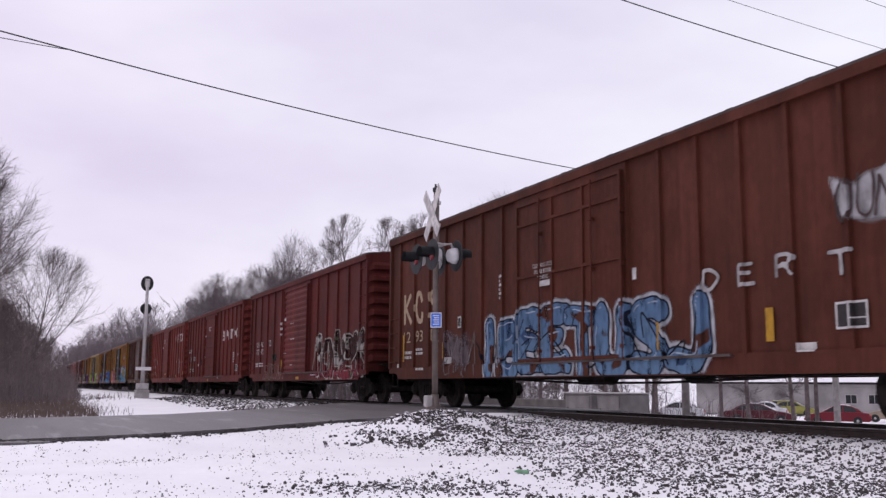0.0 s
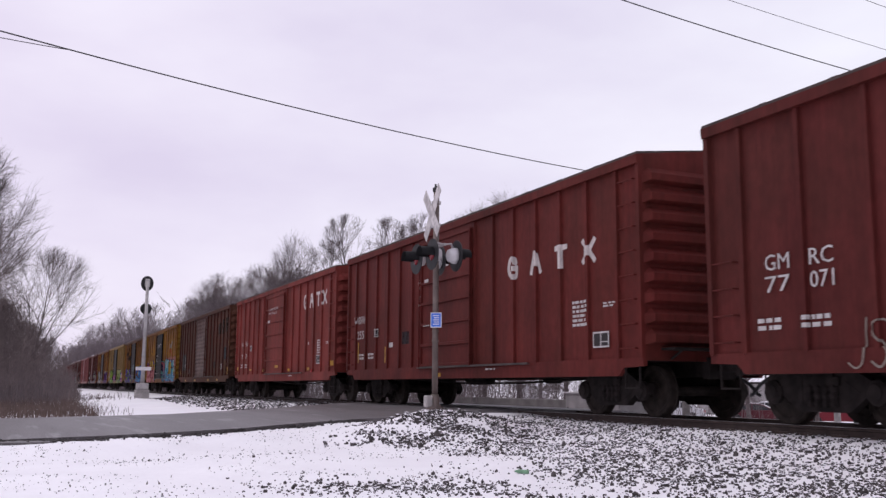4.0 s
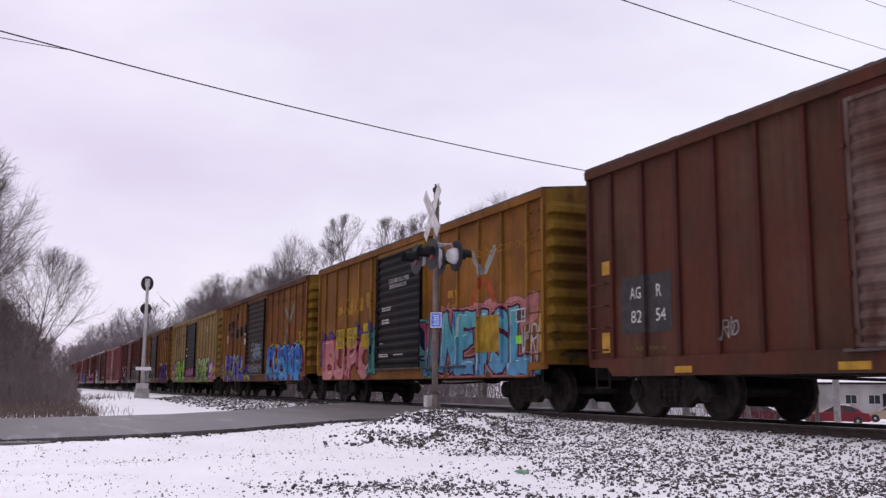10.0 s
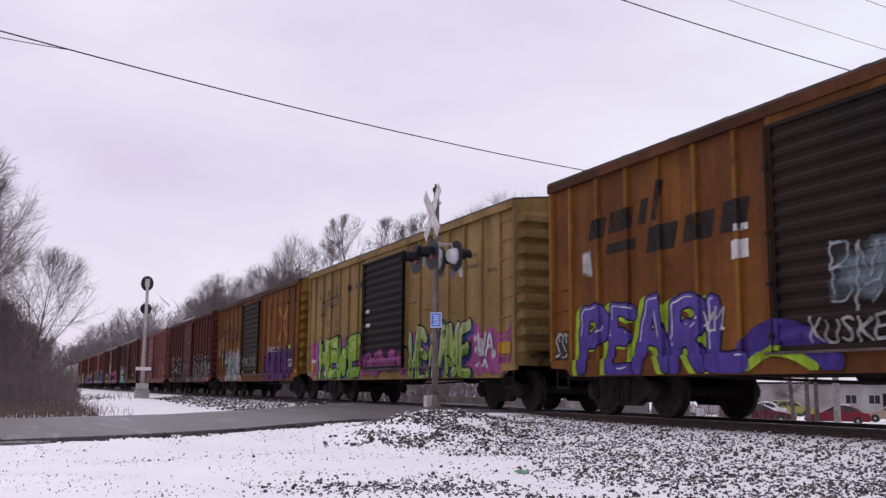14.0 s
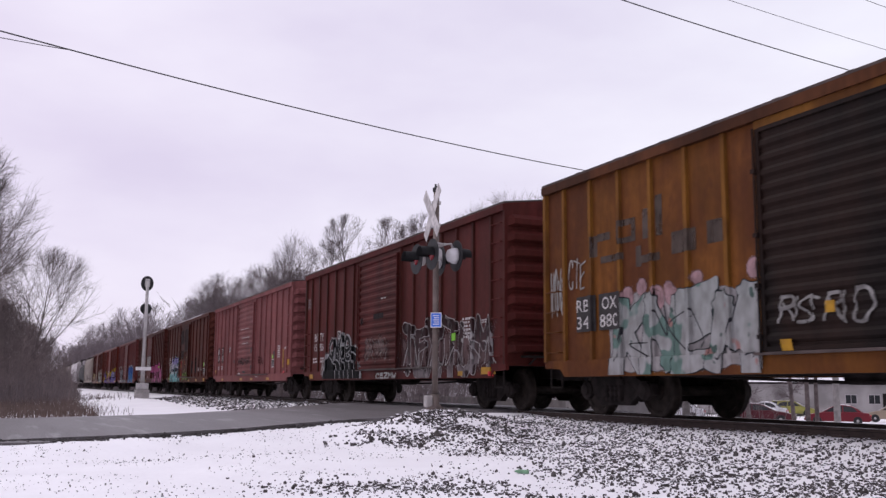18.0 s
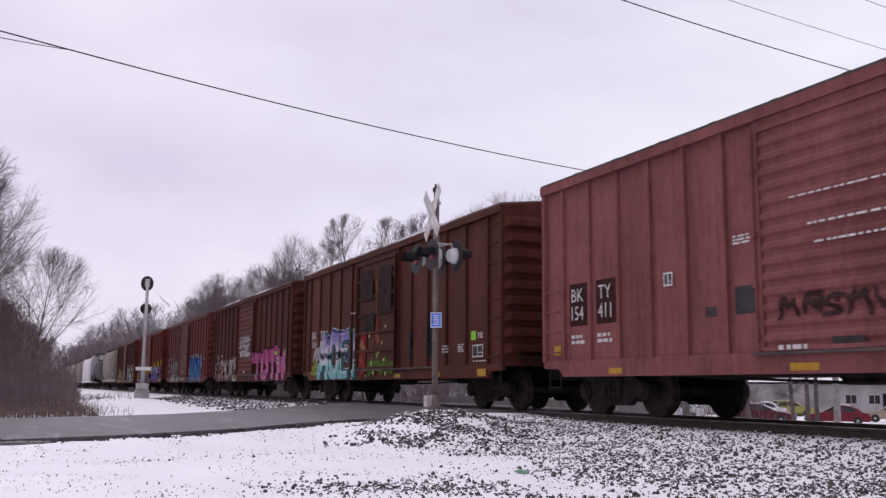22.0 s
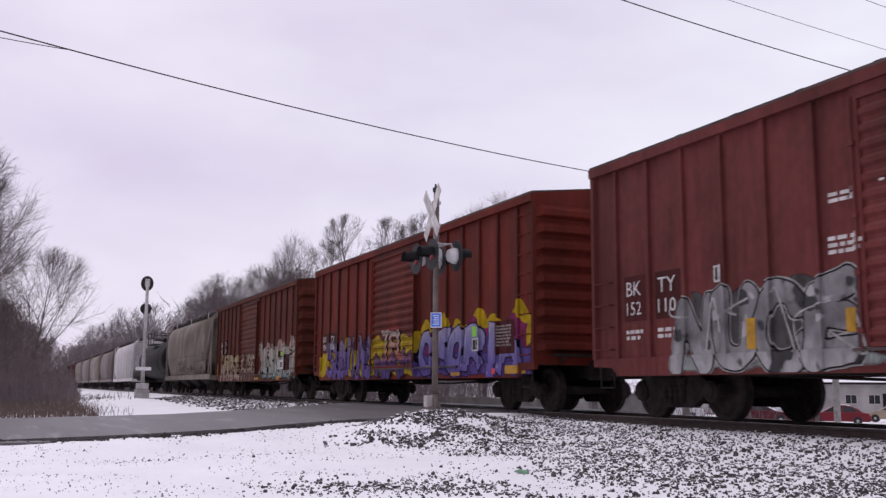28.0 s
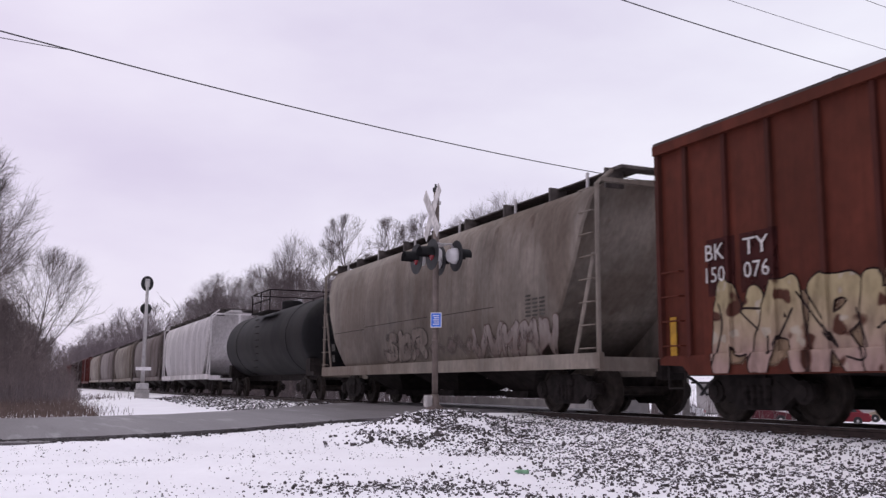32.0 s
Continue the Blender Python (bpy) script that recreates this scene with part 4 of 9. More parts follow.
def can_paint(stops, z0=0.7, z1=2.0, soft=0.0, worn=0.4, blots=(), seed=0, wave=0.5):
    """Sprayed paint: bands of colour up the wall, blots, soft edges, scraped and dusty patches that bare the wall."""
    key = ("can", tuple(stops), z0, z1, soft, worn, tuple(blots), wave)
    if key in CACHE:
        return CACHE[key]
    m, nt, b = mat_base("spray_paint", 0.7)
    b.inputs["Specular IOR Level"].default_value = 0.08
    if len(stops) > 1:
        co = nt.nodes.new("ShaderNodeTexCoord")
        sp = nt.nodes.new("ShaderNodeSeparateXYZ")
        nt.links.new(co.outputs["Object"], sp.inputs[0])
        mr = nt.nodes.new("ShaderNodeMapRange")
        mr.inputs["From Min"].default_value, mr.inputs["From Max"].default_value = z0, z1
        nt.links.new(sp.outputs["Z"], mr.inputs["Value"])
        ad = nt.nodes.new("ShaderNodeMath")
        ad.operation = "MULTIPLY_ADD"
        nt.links.new(noise_node(nt, 2.6, 3, (1, 1, 1), (seed, 0, 0)), ad.inputs[0])
        ad.inputs[1].default_value = wave
        sb = nt.nodes.new("ShaderNodeMath")
        sb.operation = "SUBTRACT"
        nt.links.new(mr.outputs["Result"], sb.inputs[0])
        sb.inputs[1].default_value = wave / 2
        nt.links.new(sb.outputs[0], ad.inputs[2])
        r = nt.nodes.new("ShaderNodeValToRGB")
        el = r.color_ramp.elements
        while len(el) < len(stops):
            el.new(0.5)
        for e, (p, c) in zip(el, stops):
            e.position, e.color = p, (*tone(c, SPRAY_DEPTH), 1)
        nt.links.new(ad.outputs[0], r.inputs["Fac"])
        col = r.outputs["Color"]
    else:
        c = tone(stops[0][1], SPRAY_DEPTH)
        col = ramp(nt, noise_node(nt, 3.0, 4, (1, 1, 1), (seed, 0, 0)), tone(c, 0.78), tone(c, 1.2))
    for k, (c, scale, lo) in enumerate(blots):
        col = mix(nt, ramp(nt, noise_node(nt, scale, 1.5, (1, 1, 1), (seed + 3 * k, 2, 0)), (0, 0, 0), (1, 1, 1), lo, lo + 0.03), col, tone(c, SPRAY_DEPTH))
    grime = ramp(nt, noise_node(nt, 7.0, 6, (1, 1, 0.5), (seed, 0, 5)), (0.72, 0.70, 0.69), (1.04, 1.04, 1.04), 0.3, 0.62)
    col = mix(nt, 1.0, col, grime, "MULTIPLY")
    nt.links.new(col, b.inputs["Base Color"])
    # where the paint still holds
    hold = ramp(nt, noise_node(nt, 3.4, 10, (1.5, 1.5, 0.6), (seed, 3, 1)), (1, 1, 1), (1 - worn, 1 - worn, 1 - worn), 0.52, 0.68)
    if soft > 0:
        at = nt.nodes.new("ShaderNodeAttribute")
        at.attribute_name = "inner"
        mr = nt.nodes.new("ShaderNodeMapRange")
        mr.inputs["From Max"].default_value = soft
        nt.links.new(at.outputs["Fac"], mr.inputs["Value"])
        hold = mix(nt, 1.0, hold, mr.outputs["Result"], "MULTIPLY")
    clear = nt.nodes.new("ShaderNodeBsdfTransparent")
    ms = nt.nodes.new("ShaderNodeMixShader")
    nt.links.new(hold, ms.inputs[0])
    nt.links.new(clear.outputs[0], ms.inputs[1])
    nt.links.new(b.outputs[0], ms.inputs[2])
    nt.links.new(ms.outputs[0], nt.nodes["Material Output"].inputs["Surface"])
    CACHE[key] = m
    return m


def flat_paint(c, soft=0.0, worn=0.45):
    return can_paint([(0, tuple(c))], soft=soft, worn=worn, seed=round(sum(c) * 5, 2))


def haze(car, spec, box_, seed, colour, soft=0.1, ragged=0.18, lift=0.004, label="sprayed background cloud", worn=0.4, tops=0.0):
    """A cloud of spray filling a box, its edge ragged and soft; tops raises flame-like peaks."""
    a0, a1, z0, z1 = box_
    ca, cz, ha, hz = (a0 + a1) / 2, (z0 + z1) / 2, (a1 - a0) / 2, (z1 - z0) / 2

    def field(A, Z):
        peak = tops * np.abs(np.sin(3.3 * A + seed)) * np.abs(np.sin(1.7 * A + 2 * seed))
        return np.maximum(np.abs(A - ca) - ha, np.abs(Z - cz - peak / 2) - hz - peak / 2) + ragged * (0.5 + 0.6 * swirl(A, Z, seed))
    return coat(car, spec, "graffiti", field, (a0, a1, max(0.72, z0), z1 + tops), flat_paint(colour, soft, worn), lift, label, 0.055)


def dabs(car, spec, box_, seed, n, r, colour, lift, label="sprayed dots", soft=0.0):
    """Round sprayed dots, each one a dab of its own."""
    rnd = random.Random(seed)
    mat, root = flat_paint(colour, soft, 0.3), None
    for _ in range(n):
        a, z, q = rnd.uniform(box_[0], box_[1]), rnd.uniform(box_[2], box_[3]), r * rnd.uniform(0.5, 1.25)
        ob = coat(car, spec, "paint_dab", lambda A, Z: np.hypot((A - a) / 1.0, Z - z) - q * (1 + 0.12 * np.sin(5 * A + 7 * Z)), (a - q * 1.3, a + q * 1.3, max(0.72, z - q * 1.3), z + q * 1.3), mat, lift, label, max(0.012, q / 4), root)
        root = root or ob


def mural(car, spec, word, box_, seed, stops, line=(0.02, 0.02, 0.025), edge=0.035, weight=0.2, halo=None, glow_w=0.06, drop=None, throw=(0.09, -0.06), shine=None,
          blots=(), block=0.0, worn=0.4, jitter=0.05, lean=0.05, wide=0.86, bounce=0.05, scribble=None, warp=0.035, soft=0.0, wave=0.5, fat=0.0):
    """One graffiti piece: glow, drop shade, outline, then each letter's fill over the one before, highlights and inner lines."""
    rnd = random.Random(seed)
    a0, a1, z0, z1 = box_
    cell, h = (a1 - a0) / len(word), z1 - z0
    w = fat or 0.84 * min(weight * cell, 0.17 * h)
    inner = (a0 + w, a1 - w, z0 + w * 0.7, z1 - w)
    words = written(word, inner, rnd, jitter, lean, wide, bounce)
    seeds = [rnd.randrange(10 ** 6) for _ in words]

    def bend(A, Z):
        return A + warp * swirl(A, Z, seed, 1.1), Z + warp * swirl(A, Z, seed + 2.3, 1.2)

    def one(A, Z, i):
        A, Z = bend(A, Z)
        return stroke_field(A, Z, words[i], w, random.Random(seeds[i]), block)

    def every(A, Z):
        d = np.full(A.shape, 9.0)
        for i in range(len(words)):
            d = np.minimum(d, one(A, Z, i))
        return d

    def roomy(g):
        return (a0 - g - 0.1, a1 + g + 0.1, max(0.72, z0 - g - 0.05), z1 + g + 0.1)

    if halo:
        coat(car, spec, "graffiti", lambda A, Z: every(A, Z) - edge - glow_w, roomy(edge + glow_w), flat_paint(halo, min(0.05, glow_w * 0.6), worn), 0.008, "sprayed outer glow line", 0.04)
    if drop:
        def shade(A, Z):
            return np.minimum(np.minimum(every(A - throw[0], Z - throw[1]), every(A - throw[0] * 0.5, Z - throw[1] * 0.5)), every(A, Z)) - edge
        coat(car, spec, "graffiti", shade, roomy(edge + 0.12), flat_paint(drop, 0, worn), 0.012, "sprayed drop shade", 0.04)
    root = coat(car, spec, "graffiti", lambda A, Z: every(A, Z) - edge, roomy(edge), flat_paint(line, 0, worn * 0.7), 0.016, "sprayed graffiti outline", 0.034)
    fill = can_paint(stops, z0, z1, soft, worn, blots, seed * 0.13, wave)
    bright = flat_paint(shine, 0, worn * 0.6) if shine else None
    for i, ls in enumerate(words):
        xs_, zs_ = [p[0] for ln in ls for p in ln], [p[1] for ln in ls for p in ln]
        bx = (min(xs_) - w * 1.4 - 0.06, max(xs_) + w * 1.4 + 0.06, max(0.72, min(zs_) - w * 1.4 - 0.06), max(zs_) + w * 1.4 + 0.06)

        def fill_of(A, Z):
            d = one(A, Z, i)
            if i + 1 < len(words):
                d = np.maximum(d, edge - one(A, Z, i + 1))
            return d
        ob = coat(car, spec, "letter", fill_of, bx, fill, 0.020, "sprayed letter fill", 0.032, root)
        if ob and bright:
            def streak(A, Z):
                d = fill_of(A, Z)
                up = fill_of(A - 0.03, Z + 0.03) - fill_of(A + 0.03, Z - 0.03)
                return np.maximum(np.maximum(np.abs(d + w * 0.45) - 0.013, 0.035 - up), -0.03 - 0.08 * swirl(A, Z, seed + i, 0.8))
            coat(car, spec, "highlight", streak, bx, bright, 0.0235, "sprayed highlight", 0.02, root)
    if scribble:
        colour, n, r = scribble
        for k in range(n):
            c0 = a0 + (a1 - a0) * (k + 0.5) / n
            ln = bent([(c0 + rnd.uniform(-0.4, 0.4) * cell, z0 + h * rnd.uniform(0.08, 0.9)) for _ in range(3)])
            coat(car, spec, "paint_line", lambda A, Z: stroke_field(A, Z, [ln], r, random.Random(k)), (min(p[0] for p in ln) - 0.1, max(p[0] for p in ln) + 0.1, max(0.72, min(p[1] for p in ln) - 0.1), max(p[1] for p in ln) + 0.1),
                 flat_paint(colour, 0, 0.3), 0.0225, "thin sprayed inner line", 0.022, root)
    return root


def tag(car, spec, word, box_, seed, colour, weight=0.02, jitter=0.1, soft=0.0):
    """A quick one-line signature, each letter its own stroke of paint."""
    rnd = random.Random(seed)
    mat, root = flat_paint(colour, soft, 0.4), None
    for k, ls in enumerate(written(word, box_, rnd, jitter * 0.6, 0.1, 0.84, 0.08)):
        xs_, zs_ = [p[0] for ln in ls for p in ln], [p[1] for ln in ls for p in ln]
        g = weight * 1.5 + 0.02
        ob = coat(car, spec, "tag_letter", lambda A, Z: stroke_field(A + 0.012 * swirl(A, Z, seed, 2), Z, ls, weight, random.Random(seed + k)), (min(xs_) - g, max(xs_) + g, max(0.72, min(zs_) - g), max(zs_) + g),
                  mat, 0.025, "thin sprayed tag", max(0.011, min(0.028, weight * 0.8)), root)
        root = root or ob


def islands(bm):
    """Splits a drawing into its separate shapes, each a drawing of its own."""
    bm.verts.index_update()
    left, out = set(bm.verts), []
    while left:
        todo, group = [left.pop()], []
        while todo:
            v = todo.pop()
            group.append(v)
            for e in v.link_edges:
                o = e.other_vert(v)
                if o in left:
                    left.remove(o)
                    todo.append(o)
        one = bmesh.new()
        at = {v: one.verts.new(v.co) for v in group}
        for f in {f for v in group for f in v.link_faces}:
            one.faces.new([at[v] for v in f.verts])
        out.append(one)
    bm.free()
    return sorted(out, key=lambda b: (round(min(v.co.z for v in b.verts), 4), min(v.co.x for v in b.verts)))


def tall_marks(car, spec, places, z0, z1, r, material, label):
    """Large stencilled marks, each one a part."""
    rnd = random.Random(1)
    for ch, a0, a1 in places:
        ls = [bent(ln) if soft else ln for soft, ln in strokes_in(ch, rnd)]
        ls = [[(a0 + r + (a1 - a0 - 2 * r) * x, z0 + r + (z1 - z0 - 2 * r) * y) for x, y in ln] for ln in ls]

        def field(A, Z):
            d = np.full(A.shape, 9.0)
            for ln in ls:
                d = np.minimum(d, stroke_field(A, Z, [ln], r * 0.98, FIRM, 1.0))
            return d
        coat(car, spec, "emblem", field, (a0 - 0.06, a1 + 0.06, z0 - 0.06, z1 + 0.06), material, 0.0065, label, 0.02)


class Steady:
    """A stand-in for a random source that always gives the middle."""
    def uniform(self, a, b):
        return (a + b) / 2


FIRM = Steady()


def letters(car, spec, rows_, colour=None, label="painted reporting marks", lift=0.0065):
    """rows_: (text, a0, a1, z0, z1[, slant])."""
    bm = bmesh.new()
    ribs = ribs_of(spec)[0] + ribs_of(spec)[1]
    for r in rows_:
        a0, a1 = r[1], r[2]
        for q in ribs:  # stencils keep clear of the ribs
            if a1 - a0 < 0.95 and a0 < q + 0.07 and a1 > q - 0.07:
                d = q - 0.07 - a1 if q - a0 > a1 - q else q + 0.07 - a0
                a0, a1 = a0 + d, a1 + d
        add_text(bm, r[0], a0, a1, *r[3:])
    for one in islands(bm):
        lay_on(car, spec, "lettering", one, colour or STENCIL_WHITE, lift, label)


def patch(car, spec, boxes_, material, name="paint_patch", lift=0.0035, label=""):
    for b in boxes_:
        bm = bmesh.new()
        rect(bm, *b)
        lay_on(car, spec, name, bm, material, lift, label)


def bars(car, spec, blocks, colour=None, seed=0, name="data_stencil", lift=0.0065):
    """Small print that cannot be read: rows of short bars. blocks: (a0, a1, z0, z1, rows)."""
    rnd = random.Random(seed)
    bm = bmesh.new()
    for a0, a1, z0, z1, n in blocks:
        h = (z1 - z0) / n
        for i in range(n):
            a, z = a0, z0 + h * i
            while a < a1 - 0.05:
                w = rnd.uniform(0.05, 0.16)
                rect(bm, a, min(a + w, a1), z + h * 0.15, z + h * 0.75)
                a += w + rnd.uniform(0.02, 0.06)
    tagged(lay_on(car, spec, name, bm, colour or STENCIL_WHITE, lift, "small white stencilled data"), kind="stuff")


def data_panel(car, spec, a0, a1, z0, z1, lift=0.0285):
    patch(car, spec, [(a0, a1, z0, z1)], STENCIL_WHITE, "data_panel", lift, "white-bordered black data panel")
    b = 0.03
    m = (a0 + a1) / 2
    patch(car, spec, [(a0 + b, m - b / 2, z0 + b, z1 - b), (m + b / 2, a1 - b, (z0 + z1) / 2 - b, z1 - b), (m + b / 2, a1 - b, z0 + b, (z0 + z1) / 2 - 1.6 * b)], STENCIL_BLACK, "data_panel", lift + 0.003)


def reflectors(car, spec, places, material=None):
    patch(car, spec, places, material or YELLOW, "reflector", 0.027, "yellow reflective strip")


def sill_marks(car, spec, places):
    """Reflective strips on the side sill."""
    L = spec["L"]
    for a, w in places:
        bm = bmesh.new()
        box(bm, L / 2 - a - w, L / 2 - a, SKIN + 0.046, SKIN + 0.05, 0.74, 0.84)
        part("reflector", bm, YELLOW, car, "yellow reflective strip on the sill")


# ---- the train ----
FROM_WEST = []


def run(t):
    """How far the train has rolled since the start, in metres."""
    x = t / 32
    return 239.336 * x + 25.365 * x ** 2 - 7.386 * x ** 3 + 8.117 * x ** 4


def enlist(car, west_end, length):
    FROM_WEST.append((car, west_end - length / 2))


def spec_of(label, paint, **kw):
    s = {"L": 15.2, "H": 4.41, "ribs": 6, "door": (5.95, 9.1), "doorkind": "corrugated", "sill": 0.7, "label": label, "paint": paint}
    s.update(kw)
    return s


def bkty(car, s, top, low, a=(0.95, 1.5, 1.75, 2.35), z=(1.68, 1.92, 2.0, 2.27), back=None):
    if back:
        patch(car, s, [(a[0] - 0.1, a[1] + 0.12, z[0] - 0.1, z[3] + 0.1), (a[2] - 0.1, a[3] + 0.12, z[0] - 0.1, z[3] + 0.1)], back, "paint_patch", 0.0035, "dark repainted patch")
    letters(car, s, [(top[0], a[0], a[1], z[2], z[3]), (top[1], a[2], a[3], z[2], z[3]), (low[0], a[0], a[1], z[0], z[1]), (low[1], a[2], a[3], z[0], z[1])], lift=0.029)


def small_print(car, s, seed):
    bars(car, s, [(0.95, 1.4, 1.28, 1.48, 2), (1.8, 2.25, 1.28, 1.48, 2), (13.0, 13.55, 1.6, 2.1, 6), (9.5, 10.0, 0.86, 0.92, 1), (14.0, 14.4, 1.9, 2.0, 2)], None, seed)


# 0: the long brown car with the tall pale letters
RUSSET = car_paint("russet_boxcar_paint", (0.215, 0.065, 0.042), 0.2, seed=1)
s = spec_of("long russet-brown boxcar with blue graffiti and panel doors", RUSSET, L=18.4, H=4.52, ribs=7, door=(7.35, 11.1), doorkind="panel")
car = boxcar(s)
CREAM = plain("faded_cream_letter_paint", (0.36, 0.265, 0.18), 0.6, 0, 0.2, 6.0)
tall_marks(car, s, (("K", 0.9, 1.5), ("C", 1.74, 2.26), ("S", 2.64, 3.2)), 2.12, 2.92, 0.062, CREAM, "tall faded cream mark")
letters(car, s, [("12", 0.97, 1.43, 1.64, 1.93), ("93", 1.73, 2.2, 1.64, 1.93), ("15", 2.63, 3.07, 1.64, 1.93)], CREAM)
bars(car, s, [(0.9, 1.5, 1.2, 1.45, 2), (1.8, 2.3, 1.3, 1.5, 2), (6.42, 6.62, 2.35, 2.9, 6), (16.6, 17.5, 0.86, 0.93, 1), (1.9, 2.4, 0.9, 1.0, 1)], None, 3)
patch(car, s, [(8.35, 8.75, 2.45, 2.56), (11.25, 11.36, 2.3, 2.5), (3.7, 4.0, 1.05, 1.2), (14.9, 15.2, 0.98, 1.1), (0.5, 0.75, 1.0, 1.1)], STENCIL_WHITE, "placard", 0.0065)
letters(car, s, [("CLOSE AND LOCK", 8.1, 8.85, 2.83, 2.91), ("DOORS BEFORE", 8.16, 8.8, 2.71, 2.79), ("MOVING", 8.28, 8.68, 2.59, 2.67)], None, "painted door warning")
data_panel(car, s, 15.55, 16.05, 1.24, 1.58)
data_panel(car, s, 4.38, 4.68, 1.86, 2.12)
reflectors(car, s, [(14.33, 14.48, 1.14, 1.6), (11.9, 12.0, 1.1, 1.55), (0.95, 1.05, 1.15, 1.85), (3.56, 3.66, 1.17, 1.55)])
for ch, a, z in (("D", 13.0, 1.95), ("E", 13.75, 1.95), ("R", 14.5, 2.0), ("T", 15.45, 1.92)):
    tag(car, s, ch, (a, a + 0.42, z, z + 0.3), 3, (0.62, 0.6, 0.6), 0.028, 0.03)
tag(car, s, "####", (3.55, 5.3, 0.8, 1.6), 9, (0.3, 0.27, 0.28), 0.014, 0.25)
mural(car, s, "IBEETUSJ", (5.3, 13.3, 0.74, 2.0), 11, [(0.2, (0.20, 0.34, 0.54)), (0.8, (0.15, 0.26, 0.44))], (0.02, 0.025, 0.05), 0.03, 0.2, (0.70, 0.72, 0.78), 0.085, shine=(0.55, 0.66, 0.82),
      blots=(((0.13, 0.05, 0.035), 1.9, 0.58), ((0.06, 0.12, 0.25), 2.4, 0.62)), scribble=((0.02, 0.02, 0.03), 14, 0.016), worn=0.6, bounce=0.09)
haze(car, s, (15.5, 16.75, 2.45, 3.2), 4, (0.62, 0.61, 0.63), 0.08, 0.14, 0.006, "white sprayed blob", 0.4, 0.1)
tag(car, s, "OUN", (15.6, 16.6, 2.55, 3.1), 44, (0.12, 0.08, 0.08), 0.02, 0.2)
haze(car, s, (3.5, 5.3, 0.8, 1.9), 7, (0.26, 0.20, 0.22), 0.2, 0.3, 0.003, "faded sprayed smudge", 0.7)
enlist(car, 24.28, 18.4)

# 1: dark red with a long corrugated door
OXBLOOD = car_paint("oxblood_boxcar_paint", (0.245, 0.049, 0.044), 0.18, seed=2)
OXDOOR = car_paint("faded_red_door_paint", (0.315, 0.067, 0.063), 0.15, seed=3)
s = spec_of("dark red boxcar with a lighter corrugated door and white graffiti", OXBLOOD, doorpaint=OXDOOR, ribs=5)
car = boxcar(s)
bkty(car, s, ("GM", "RC"), ("77", "071"), (1.15, 1.6, 1.95, 2.35), (1.8, 2.02, 2.1, 2.32))
small_print(car, s, 2)
data_panel(car, s, 3.35, 3.62, 2.1, 2.34)
patch(car, s, [(5.05, 5.25, 2.85, 2.95), (5.1, 5.35, 2.65, 2.75), (5.05, 5.3, 2.45, 2.52), (6.05, 6.3, 2.95, 3.05)], STENCIL_WHITE, "placard", 0.0065)
bars(car, s, [(6.9, 7.4, 2.78, 2.83, 1), (6.95, 7.5, 2.2, 2.26, 1), (6.1, 6.5, 1.7, 1.75, 1), (7.0, 7.3, 1.25, 1.3, 1)], None, 5)
patch(car, s, [(3.9, 4.5, 1.5, 1.75)], flat_paint((0.03, 0.05, 0.035)), "paint_patch")
tag(car, s, "JSOC3SJGQS", (2.5, 5.9, 0.78, 1.4), 7, (0.44, 0.38, 0.33), 0.013, 0.1)
reflectors(car, s, [(5.3, 5.4, 1.2, 1.5)])
sill_marks(car, s, [(7.55, 0.4)])
haze(car, s, (9.3, 15.1, 0.72, 1.12), 8, (0.34, 0.06, 0.10), 0.1, 0.1, 0.003, "crimson sprayed band", 0.5)
mural(car, s, "IOAEN", (9.6, 15.05, 0.85, 2.15), 21, [(0.1, (0.30, 0.05, 0.07)), (0.35, (0.07, 0.025, 0.024)), (1.0, (0.05, 0.02, 0.02))], (0.09, 0.03, 0.028), 0.02, 0.2, (0.62, 0.59, 0.55), 0.07,
      blots=(((0.60, 0.58, 0.54), 1.9, 0.60), ((0.16, 0.18, 0.10), 2.3, 0.63)), shine=(0.6, 0.58, 0.54), worn=0.6, jitter=0.1, scribble=((0.55, 0.52, 0.48), 7, 0.02))
enlist(car, 41.37, 15.2)

# Darker paint puts the ribs' shade lines into their colour; rust stains are added.
SHADED_RUSTY_RIB = car_paint("shaded_rust_stained_rib_paint", (0.155, 0.042, 0.032), 0.4, seed=41, rustc=(0.08, 0.03, 0.02), stain=0.5)

# 2 and 3: brick-red leased cars with ribbed plug doors
BRICK = car_paint("brick_red_boxcar_paint", (0.286, 0.053, 0.045), 0.12, seed=4)
BRICK_LIGHT = car_paint("bright_brick_boxcar_paint", (0.450, 0.089, 0.074), 0.06, seed=5)


CHALK_WHITE = plain("chalky_white_mark_paint", (0.50, 0.46, 0.44), 0.6, 0, 0.2, 6.0)


def big_marks(car, s, a0, a1, z0, z1):
    """Four tall white marks spaced along the side."""
    w = (a1 - a0) / 4
    tall_marks(car, s, tuple((ch, a0 + k * w, a0 + k * w + 0.46) for k, ch in enumerate("GATX")), z0, z1, 0.052, CHALK_WHITE, "tall white mark")


